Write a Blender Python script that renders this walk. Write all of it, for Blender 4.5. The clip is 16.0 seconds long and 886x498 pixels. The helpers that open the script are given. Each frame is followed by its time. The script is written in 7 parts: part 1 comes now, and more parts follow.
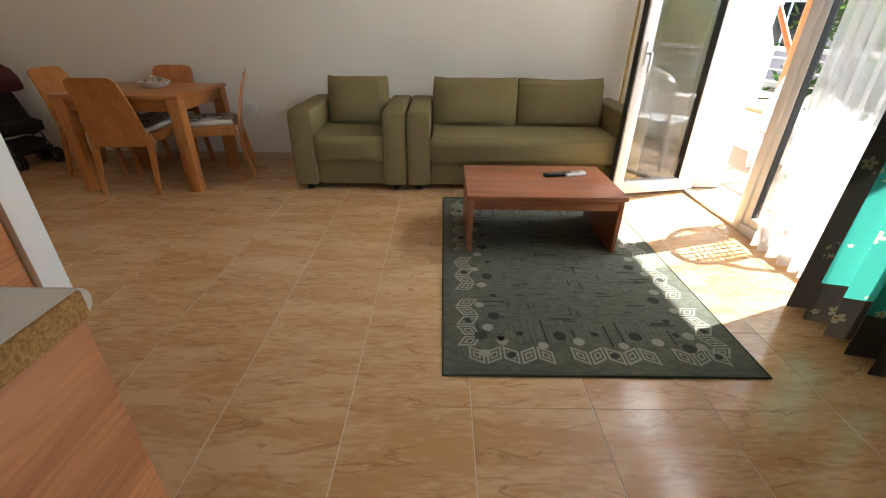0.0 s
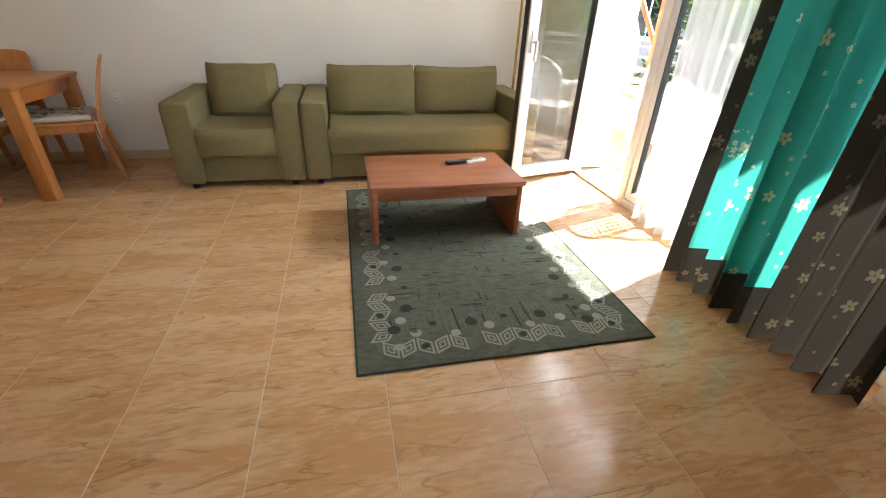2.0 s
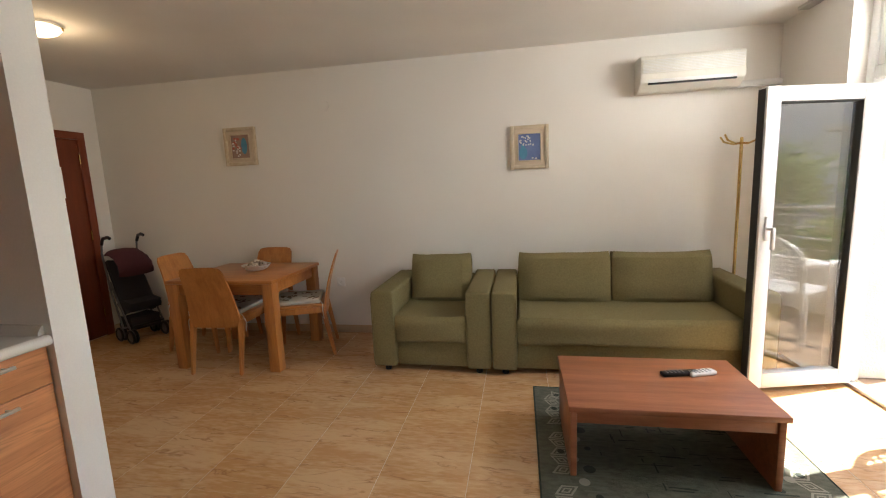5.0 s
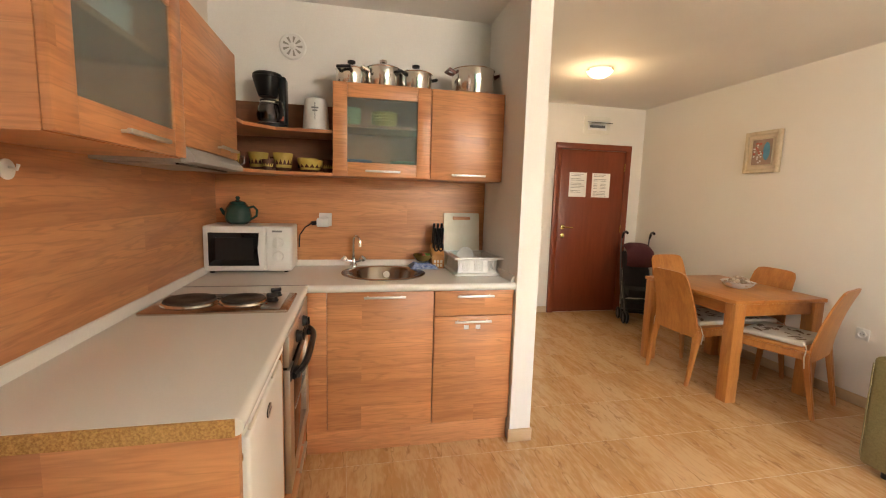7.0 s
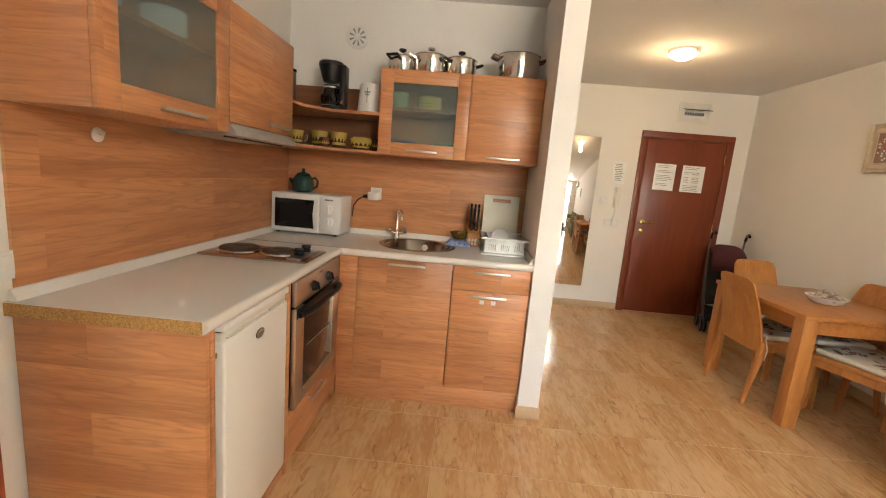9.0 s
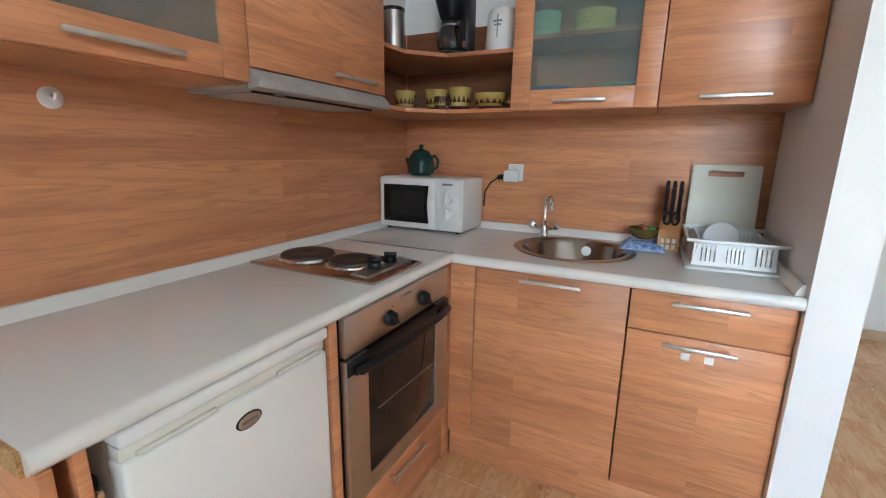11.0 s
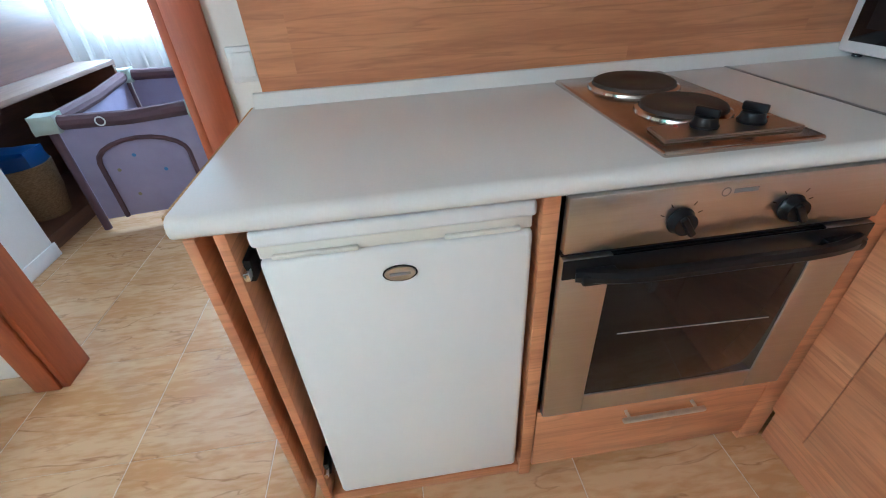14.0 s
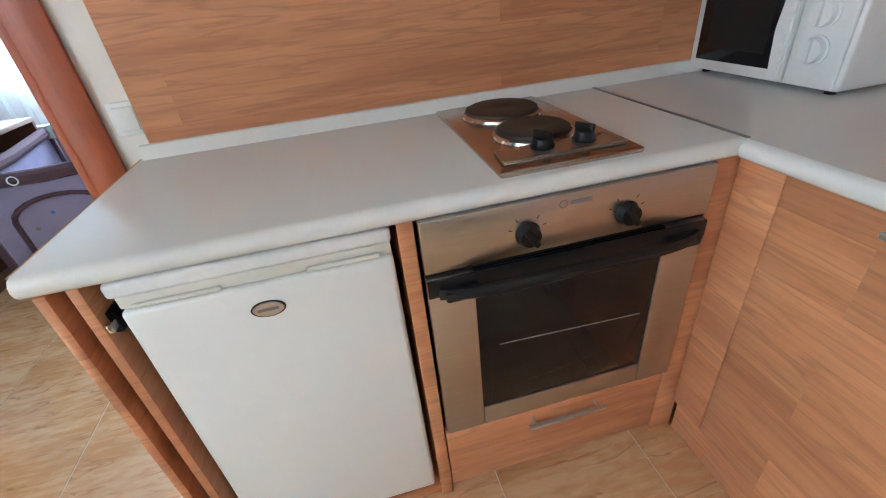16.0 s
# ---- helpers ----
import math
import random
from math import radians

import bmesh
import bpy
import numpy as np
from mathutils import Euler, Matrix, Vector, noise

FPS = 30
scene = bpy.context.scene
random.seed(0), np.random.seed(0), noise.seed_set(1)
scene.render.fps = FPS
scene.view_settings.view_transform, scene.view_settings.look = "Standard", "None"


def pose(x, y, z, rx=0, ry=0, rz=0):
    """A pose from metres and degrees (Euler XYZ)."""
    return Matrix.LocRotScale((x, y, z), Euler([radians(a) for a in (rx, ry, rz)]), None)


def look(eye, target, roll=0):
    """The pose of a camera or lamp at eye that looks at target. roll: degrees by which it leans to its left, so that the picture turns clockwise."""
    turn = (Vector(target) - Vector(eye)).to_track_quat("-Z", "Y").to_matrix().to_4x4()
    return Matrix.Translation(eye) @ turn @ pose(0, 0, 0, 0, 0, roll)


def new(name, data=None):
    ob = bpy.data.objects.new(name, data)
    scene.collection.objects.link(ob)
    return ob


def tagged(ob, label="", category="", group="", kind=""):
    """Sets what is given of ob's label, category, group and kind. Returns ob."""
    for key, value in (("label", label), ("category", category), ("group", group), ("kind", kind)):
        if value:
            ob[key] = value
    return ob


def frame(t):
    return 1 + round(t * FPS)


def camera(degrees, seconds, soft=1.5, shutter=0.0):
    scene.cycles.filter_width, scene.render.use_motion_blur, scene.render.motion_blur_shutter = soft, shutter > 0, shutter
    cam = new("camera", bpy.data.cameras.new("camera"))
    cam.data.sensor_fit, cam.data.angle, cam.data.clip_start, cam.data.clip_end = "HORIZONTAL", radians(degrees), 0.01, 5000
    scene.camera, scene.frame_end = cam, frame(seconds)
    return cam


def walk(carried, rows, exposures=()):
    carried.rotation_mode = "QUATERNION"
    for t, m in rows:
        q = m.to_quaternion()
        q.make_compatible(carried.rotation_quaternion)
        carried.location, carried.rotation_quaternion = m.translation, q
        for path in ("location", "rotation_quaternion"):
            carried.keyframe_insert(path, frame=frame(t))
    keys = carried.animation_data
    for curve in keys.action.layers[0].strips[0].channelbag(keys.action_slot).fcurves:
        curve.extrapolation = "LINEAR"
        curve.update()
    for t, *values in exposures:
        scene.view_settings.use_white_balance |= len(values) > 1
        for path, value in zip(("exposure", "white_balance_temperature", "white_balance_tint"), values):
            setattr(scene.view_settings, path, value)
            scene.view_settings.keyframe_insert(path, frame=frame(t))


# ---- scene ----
cam = camera(92.3, 16.0, soft=1.1)
PATH = [
    (0, (0.402, 1.3, 1.187), (0.413, 3.069, 0.252), 0.8),
    (0.5, (0.407, 1.3, 1.168), (0.464, 2.912, -0.014), 1.1),
    (1, (0.427, 1.319, 1.158), (0.57, 2.855, -0.115), 1.3),
    (1.5, (0.448, 1.332, 1.161), (0.746, 2.9, -0.045), 2.2),
    (2, (0.439, 1.329, 1.193), (0.846, 3.028, 0.22), 2.3),
    (2.5, (0.425, 1.312, 1.226), (0.833, 3.123, 0.48), 1.3),
    (3, (0.415, 1.292, 1.263), (0.774, 3.194, 0.76), 0.0),
    (3.2, (0.398, 1.286, 1.258), (0.735, 3.221, 0.878), -0.4),
    (5.3, (0.341, 1.731, 1.362), (-0.35, 3.59, 1.1), -2.7),
    (5.5, (0.365, 1.788, 1.356), (-0.592, 3.527, 1.106), -2.6),
    (6, (0.513, 1.928, 1.374), (-1.024, 3.179, 1.104), 0.9),
    (6.5, (0.622, 1.94, 1.387), (-1.179, 2.767, 1.119), -0.0),
    (7, (0.823, 1.955, 1.347), (-1.118, 2.37, 1.102), 1.7),
    (7.5, (0.976, 2.026, 1.388), (-0.987, 2.319, 1.14), 2.0),
    (8, (1.04, 2.237, 1.364), (-0.942, 2.33, 1.117), 1.5),
    (8.2, (1.085, 2.342, 1.354), (-0.896, 2.377, 1.081), 3.5),
    (10.3, (0.551, 2.432, 1.319), (-1.381, 2.078, 0.94), 0.0),
    (10.5, (0.429, 2.439, 1.292), (-1.482, 1.986, 0.917), -0.6),
    (11, (0.147, 2.405, 1.273), (-1.604, 1.544, 0.833), 0.9),
    (11.5, (-0.234, 2.313, 1.288), (-1.919, 1.343, 0.82), 0.4),
    (12, (-0.555, 2.159, 1.235), (-2.033, 0.889, 0.781), -0.6),
    (12.5, (-0.638, 2.081, 1.224), (-1.7, 0.49, 0.642), -1.7),
    (13, (-0.479, 2.186, 1.199), (-1.039, 0.488, 0.303), -3.4),
    (13.5, (-0.382, 2.264, 1.198), (-0.696, 0.566, 0.19), -3.8),
    (14, (-0.378, 2.313, 1.189), (-0.541, 0.673, 0.055), -3.7),
    (14.5, (-0.445, 2.32, 1.185), (-0.589, 0.707, 0.012), -3.9),
    (15, (-0.464, 2.34, 1.181), (-0.603, 0.721, 0.014), -3.7),
    (15.5, (-0.52, 2.367, 1.194), (-0.735, 0.737, 0.057), -6.8),
    (16, (-0.561, 2.383, 1.2), (-0.875, 0.707, 0.154), -6.5),
]
# the camera brightens and cools its picture as it turns from the window to the kitchen
EXPOSURES = [(0.0, 2.8, 6250, 7), (0.7, 3.25, 6250, 7), (1.5, 3.4, 6150, 7), (2.2, 3.15, 6100, 8), (3.2, 2.66, 6150, 8), (5.5, 3.05, 6750, 10), (6.0, 3.54, 7000, 10), (6.5, 3.66, 7200, 11), (7.0, 3.84, 7500, 12), (8.2, 3.68, 7300, 11), (10.4, 3.85, 6400, 8), (11.0, 3.82, 5200, 4), (11.5, 3.77, 4750, 3), (12.0, 4.28, 4650, 2), (12.5, 4.45, 4580, 1), (13.0, 4.18, 4550, 0), (13.5, 3.85, 4680, 0), (14.5, 3.98, 4900, 2), (16.0, 3.92, 5080, 3)]
walk(cam, [(t, look(eye, target, roll)) for t, eye, target, roll in PATH], EXPOSURES)

# ---- light ----
world = bpy.data.worlds.new("sky")
scene.world = world
world.use_nodes = True
wn = world.node_tree.nodes
sky = wn.new("ShaderNodeTexSky")
sky.sky_type = "NISHITA"
sky.sun_disc = False
SUN_ELEV, SUN_AZ = 45.0, 20.0      # azimuth counted from +x towards +y
sky.sun_elevation = radians(SUN_ELEV)
sky.sun_rotation = radians(90 - SUN_AZ)
wn["Background"].inputs[1].default_value = 0.15
world.node_tree.links.new(sky.outputs[0], wn["Background"].inputs[0])
sun = new("sun", bpy.data.lights.new("sun", "SUN"))
sun.data.energy, sun.data.angle, sun.data.color = 5.0, radians(0.6), (1.0, 0.965, 0.92)
d = Vector((math.cos(radians(SUN_AZ)) * math.cos(radians(SUN_ELEV)), math.sin(radians(SUN_AZ)) * math.cos(radians(SUN_ELEV)), math.sin(radians(SUN_ELEV))))
sun.matrix_world = look(d * 20, (0, 0, 0))


def window_light(name, x, y, z, w, h, rx, ry, rz, power, color):
    """Skylight standing in a window's opening."""
    lamp = new(name, bpy.data.lights.new(name, "AREA"))
    lamp.data.shape, lamp.data.size, lamp.data.size_y = "RECTANGLE", w, h
    lamp.data.energy, lamp.data.color = power, color
    lamp.matrix_world = pose(x, y, z, rx, ry, rz)


window_light("balcony_skylight", 2.46, 3.36, 2.12, 2.5, 0.34, 84, 0, 90, 13, (1.0, 0.98, 0.95))
window_light("bedroom_skylight", 1.1, -1.92, 1.5, 1.7, 1.3, 90, 0, 0, 13, (0.82, 0.91, 1.0))


# ---- materials ----
def mat(name, color, rough=0.5, metal=0.0, color2=None, scale=6.0, stretch=(1, 1, 1), bump=0.0, bump_scale=60.0, contrast=0.5, detail=5.0, coat=0.0, spec=0.5, vary=0.0):
    """A plain procedural surface: two tones mixed by noise at two scales, fine relief, uneven gloss."""
    m = bpy.data.materials.new(name)
    m.use_nodes = True
    nt = m.node_tree
    n, l = nt.nodes, nt.links
    b = n["Principled BSDF"]
    b.inputs["Roughness"].default_value = rough
    b.inputs["Metallic"].default_value = metal
    b.inputs["Coat Weight"].default_value = coat
    b.inputs["Specular IOR Level"].default_value = spec
    color2 = color2 or tuple(c * 0.88 for c in color)
    tc = n.new("ShaderNodeTexCoord")
    mp = n.new("ShaderNodeMapping")
    mp.inputs["Scale"].default_value = stretch
    l.new(tc.outputs["Object"], mp.inputs["Vector"])
    vec = mp.outputs["Vector"]
    if vary:
        oi = n.new("ShaderNodeObjectInfo")
        ml = n.new("ShaderNodeMath")
        ml.operation = "MULTIPLY"
        ml.inputs[1].default_value = 37.0
        l.new(oi.outputs["Random"], ml.inputs[0])
        ad = n.new("ShaderNodeVectorMath")
        l.new(vec, ad.inputs[0])
        l.new(ml.outputs[0], ad.inputs[1])
        vec = ad.outputs[0]
    a = n.new("ShaderNodeTexNoise")
    a.inputs["Scale"].default_value, a.inputs["Detail"].default_value = scale, detail
    l.new(vec, a.inputs["Vector"])
    fine = n.new("ShaderNodeTexNoise")
    fine.inputs["Scale"].default_value, fine.inputs["Detail"].default_value = bump_scale, 3.0
    l.new(vec, fine.inputs["Vector"])
    ad2 = n.new("ShaderNodeMath")
    ad2.operation = "MULTIPLY_ADD"
    ad2.inputs[1].default_value = 0.35
    l.new(fine.outputs["Fac"], ad2.inputs[0])
    l.new(a.outputs["Fac"], ad2.inputs[2])
    r = n.new("ShaderNodeMapRange")
    r.inputs["From Min"].default_value, r.inputs["From Max"].default_value = 0.675 - contrast * 0.5, 0.675 + contrast * 0.5
    l.new(ad2.outputs[0], r.inputs["Value"])
    mx = n.new("ShaderNodeMix")
    mx.data_type = "RGBA"
    mx.inputs[6].default_value, mx.inputs[7].default_value = (*color, 1), (*color2, 1)
    l.new(r.outputs[0], mx.inputs[0])
    l.new(mx.outputs[2], b.inputs["Base Color"])
    rr = n.new("ShaderNodeMapRange")
    rr.inputs["To Min"].default_value, rr.inputs["To Max"].default_value = max(0.02, rough * 0.88), min(1, rough * 1.12)
    l.new(a.outputs["Fac"], rr.inputs["Value"])
    l.new(rr.outputs[0], b.inputs["Roughness"])
    if bump:
        bp = n.new("ShaderNodeBump")
        bp.inputs["Strength"].default_value, bp.inputs["Distance"].default_value = bump, 0.004
        l.new(fine.outputs["Fac"], bp.inputs["Height"])
        l.new(bp.outputs[0], b.inputs["Normal"])
    return m


def wood(name, light, dark, stretch, rough=0.35, knots=0.5, vary=1.0, line_strength=0.25, relief=0.05, planks=None):
    """Wood or wood-printed laminate: long grain, broad bands, small dark streaks; planks: length and height of printed staves."""
    m = bpy.data.materials.new(name)
    m.use_nodes = True
    n, l = m.node_tree.nodes, m.node_tree.links
    b = n["Principled BSDF"]
    tc, mp, oi = n.new("ShaderNodeTexCoord"), n.new("ShaderNodeMapping"), n.new("ShaderNodeObjectInfo")
    mp.inputs["Scale"].default_value = stretch
    l.new(tc.outputs["Object"], mp.inputs["Vector"])
    ml, ad = n.new("ShaderNodeMath"), n.new("ShaderNodeVectorMath")
    ml.operation = "MULTIPLY"
    ml.inputs[1].default_value = 23.0 * vary
    l.new(oi.outputs["Random"], ml.inputs[0])
    l.new(mp.outputs[0], ad.inputs[0])
    l.new(ml.outputs[0], ad.inputs[1])
    where = ad.outputs[0]
    if planks:
        # each printed stave has its own tone and its own piece of grain
        sp, run, flat_, shift = n.new("ShaderNodeSeparateXYZ"), n.new("ShaderNodeMath"), n.new("ShaderNodeCombineXYZ"), n.new("ShaderNodeVectorMath")
        stave, jump, cut = n.new("ShaderNodeTexBrick"), n.new("ShaderNodeVectorMath"), n.new("ShaderNodeVectorMath")
        l.new(tc.outputs["Object"], sp.inputs[0])
        l.new(sp.outputs[0], run.inputs[0])
        l.new(sp.outputs[1], run.inputs[1])
        l.new(run.outputs[0], flat_.inputs[0])
        l.new(sp.outputs[2], flat_.inputs[1])
        l.new(flat_.outputs[0], shift.inputs[0])
        l.new(ml.outputs[0], shift.inputs[1])
        l.new(shift.outputs[0], stave.inputs["Vector"])
        stave.offset, stave.offset_frequency = 0.37, 2
        stave.inputs["Color1"].default_value, stave.inputs["Color2"].default_value = (0, 0, 0, 1), (1, 1, 1, 1)
        for key, value in (("Scale", 1.0), ("Mortar Size", 0.0), ("Brick Width", planks[0]), ("Row Height", planks[1])):
            stave.inputs[key].default_value = value
        jump.operation, jump.inputs[1].default_value = "MULTIPLY", (9.0, 9.0, 31.0)
        l.new(stave.outputs["Color"], jump.inputs[0])
        l.new(where, cut.inputs[0])
        l.new(jump.outputs[0], cut.inputs[1])
        where = cut.outputs[0]
    broad, grain, streak, pore = (n.new("ShaderNodeTexNoise") for _ in range(4))
    figure = (1.25, 5, 1.1) if planks else (2.2, 9, 0.35)
    for node, sc, det, dist in ((broad, 0.55, 3, 0.3), (grain, *figure), (streak, 4.2, 5, 0.2), (pore, 17.0, 4, 0.1)):
        node.inputs["Scale"].default_value, node.inputs["Detail"].default_value, node.inputs["Distortion"].default_value = sc, det, dist
        l.new(where, node.inputs["Vector"])
    sm = n.new("ShaderNodeMath")
    sm.operation = "MULTIPLY_ADD"
    sm.inputs[1].default_value = 0.9
    l.new(broad.outputs["Fac"], sm.inputs[0])
    l.new(grain.outputs["Fac"], sm.inputs[2])
    ramp = n.new("ShaderNodeValToRGB")
    e = ramp.color_ramp.elements
    e[0].position, e[1].position = 0.62, 1.25
    mid = ramp.color_ramp.elements.new(0.95)
    e[0].color = (*dark, 1)
    mid.color = (*[(p + q) / 2 * 1.02 for p, q in zip(light, dark)], 1)
    ramp.color_ramp.elements[-1].color = (*light, 1)
    sc = n.new("ShaderNodeMapRange")
    sc.inputs["From Min"].default_value, sc.inputs["From Max"].default_value = 0.70, 1.2
    l.new(sm.outputs[0], sc.inputs["Value"])
    e[0].position, mid.position = 0.05, 0.5
    ramp.color_ramp.elements[-1].position = 0.95
    l.new(sc.outputs[0], ramp.inputs[0])
    st = n.new("ShaderNodeMapRange")
    st.inputs["From Min"].default_value, st.inputs["From Max"].default_value = 0.60, 0.72
    st.inputs["To Max"].default_value = knots
    l.new(streak.outputs["Fac"], st.inputs["Value"])
    mx = n.new("ShaderNodeMix")
    mx.data_type = "RGBA"
    l.new(st.outputs[0], mx.inputs[0])
    l.new(ramp.outputs[0], mx.inputs[6])
    mx.inputs[7].default_value = (*[c * 0.72 for c in dark], 1)
    # thin growth lines where a slow noise crosses its middle, faded in and out by the broad bands
    ring, off, mag, thin, fade, lines = n.new("ShaderNodeTexNoise"), n.new("ShaderNodeMath"), n.new("ShaderNodeMath"), n.new("ShaderNodeMapRange"), n.new("ShaderNodeMath"), n.new("ShaderNodeMix")
    ring.inputs["Scale"].default_value, ring.inputs["Detail"].default_value, ring.inputs["Distortion"].default_value = 1.3, 3.0, 0.1
    l.new(where, ring.inputs["Vector"])
    off.operation, off.inputs[1].default_value = "PINGPONG", 0.05
    l.new(ring.outputs["Fac"], off.inputs[0])
    mag.operation, mag.inputs[1].default_value = "MULTIPLY", 20.0
    l.new(off.outputs[0], mag.inputs[0])
    thin.inputs["From Min"].default_value, thin.inputs["From Max"].default_value = 0.55, 1.0
    thin.inputs["To Max"].default_value = line_strength
    l.new(mag.outputs[0], thin.inputs["Value"])
    fade.operation = "MULTIPLY"
    l.new(thin.outputs[0], fade.inputs[0])
    l.new(grain.outputs["Fac"], fade.inputs[1])
    lines.data_type = "RGBA"
    l.new(fade.outputs[0], lines.inputs[0])
    l.new(mx.outputs[2], lines.inputs[6])
    lines.inputs[7].default_value = (*[c * 0.6 for c in dark], 1)
    # fine pores and, on staves, the tone of each
    tone, fleck = n.new("ShaderNodeHueSaturation"), n.new("ShaderNodeMapRange")
    fleck.inputs["From Min"].default_value, fleck.inputs["From Max"].default_value = 0.3, 0.7
    fleck.inputs["To Min"].default_value, fleck.inputs["To Max"].default_value = 0.94, 1.06
    l.new(pore.outputs["Fac"], fleck.inputs["Value"])
    value = fleck.outputs[0]
    if planks:
        lift, both = n.new("ShaderNodeMapRange"), n.new("ShaderNodeMath")
        lift.inputs["To Min"].default_value, lift.inputs["To Max"].default_value = 0.91, 1.09
        l.new(stave.outputs["Color"], lift.inputs["Value"])
        both.operation = "MULTIPLY"
        l.new(lift.outputs[0], both.inputs[0])
        l.new(value, both.inputs[1])
        value = both.outputs[0]
    l.new(value, tone.inputs["Value"])
    l.new(lines.outputs[2], tone.inputs["Color"])
    l.new(tone.outputs[0], b.inputs["Base Color"])
    rr = n.new("ShaderNodeMapRange")
    rr.inputs["To Min"].default_value, rr.inputs["To Max"].default_value = rough * 0.85, rough * 1.2
    l.new(grain.outputs["Fac"], rr.inputs["Value"])
    l.new(rr.outputs[0], b.inputs["Roughness"])
    bp = n.new("ShaderNodeBump")
    bp.inputs["Strength"].default_value, bp.inputs["Distance"].default_value = relief, 0.002
    l.new(grain.outputs["Fac"], bp.inputs["Height"])
    l.new(bp.outputs[0], b.inputs["Normal"])
    return m


def tile_stone(name):
    """Glazed beige tile with thin wavy veins running along x."""
    m = bpy.data.materials.new(name)
    m.use_nodes = True
    n, l = m.node_tree.nodes, m.node_tree.links
    b = n["Principled BSDF"]
    tc, mp, oi = n.new("ShaderNodeTexCoord"), n.new("ShaderNodeMapping"), n.new("ShaderNodeObjectInfo")
    mp.inputs["Scale"].default_value = (2.2, 9.0, 1)
    l.new(tc.outputs["Object"], mp.inputs["Vector"])
    ml, ad = n.new("ShaderNodeMath"), n.new("ShaderNodeVectorMath")
    ml.operation = "MULTIPLY"
    ml.inputs[1].default_value = 61.0
    l.new(oi.outputs["Random"], ml.inputs[0])
    l.new(mp.outputs[0], ad.inputs[0])
    l.new(ml.outputs[0], ad.inputs[1])
    cloud, vein, fine = (n.new("ShaderNodeTexNoise") for _ in range(3))
    for node, sc, det, dist in ((cloud, 0.8, 6, 0.5), (vein, 1.25, 4, 0.5), (fine, 7.0, 8, 0.3)):
        node.inputs["Scale"].default_value, node.inputs["Detail"].default_value, node.inputs["Distortion"].default_value = sc, det, dist
        l.new(ad.outputs[0], node.inputs["Vector"])
    ramp = n.new("ShaderNodeValToRGB")
    e = ramp.color_ramp.elements
    e[0].position, e[0].color = 0.35, (0.54, 0.300, 0.126, 1)
    e[1].position, e[1].color = 0.63, (0.65, 0.42, 0.225, 1)
    sm = n.new("ShaderNodeMath")
    sm.operation = "MULTIPLY_ADD"
    sm.inputs[1].default_value = 0.8
    l.new(fine.outputs["Fac"], sm.inputs[0])
    sub = n.new("ShaderNodeMath")
    sub.operation = "SUBTRACT"
    sub.inputs[1].default_value = 0.40
    l.new(cloud.outputs["Fac"], sub.inputs[0])
    l.new(sub.outputs[0], sm.inputs[2])
    l.new(sm.outputs[0], ramp.inputs[0])
    dv = n.new("ShaderNodeMath")
    dv.operation = "SUBTRACT"
    dv.inputs[1].default_value = 0.5
    l.new(vein.outputs["Fac"], dv.inputs[0])
    ab = n.new("ShaderNodeMath")
    ab.operation = "ABSOLUTE"
    l.new(dv.outputs[0], ab.inputs[0])
    vr = n.new("ShaderNodeMapRange")
    vr.inputs["From Min"].default_value, vr.inputs["From Max"].default_value = 0.0, 0.020
    vr.inputs["To Min"].default_value, vr.inputs["To Max"].default_value = 0.75, 0.0
    l.new(ab.outputs[0], vr.inputs["Value"])
    fm = n.new("ShaderNodeMath")
    fm.operation = "MULTIPLY"
    l.new(vr.outputs[0], fm.inputs[0])
    gap, gate = n.new("ShaderNodeTexNoise"), n.new("ShaderNodeMapRange")
    gap.inputs["Scale"].default_value, gap.inputs["Detail"].default_value = 1.9, 3
    l.new(ad.outputs[0], gap.inputs["Vector"])
    gate.inputs["From Min"].default_value, gate.inputs["From Max"].default_value = 0.42, 0.60
    l.new(gap.outputs["Fac"], gate.inputs["Value"])
    l.new(gate.outputs[0], fm.inputs[1])
    mx = n.new("ShaderNodeMix")
    mx.data_type = "RGBA"
    l.new(fm.outputs[0], mx.inputs[0])
    l.new(ramp.outputs[0], mx.inputs[6])
    mx.inputs[7].default_value = (0.33, 0.165, 0.065, 1)
    l.new(mx.outputs[2], b.inputs["Base Color"])
    rr = n.new("ShaderNodeMapRange")
    rr.inputs["To Min"].default_value, rr.inputs["To Max"].default_value = 0.12, 0.24
    l.new(cloud.outputs["Fac"], rr.inputs["Value"])
    l.new(rr.outputs[0], b.inputs["Roughness"])
    bp = n.new("ShaderNodeBump")
    bp.inputs["Strength"].default_value, bp.inputs["Distance"].default_value = 0.10, 0.002
    l.new(vein.outputs["Fac"], bp.inputs["Height"])
    l.new(bp.outputs[0], b.inputs["Normal"])
    return m


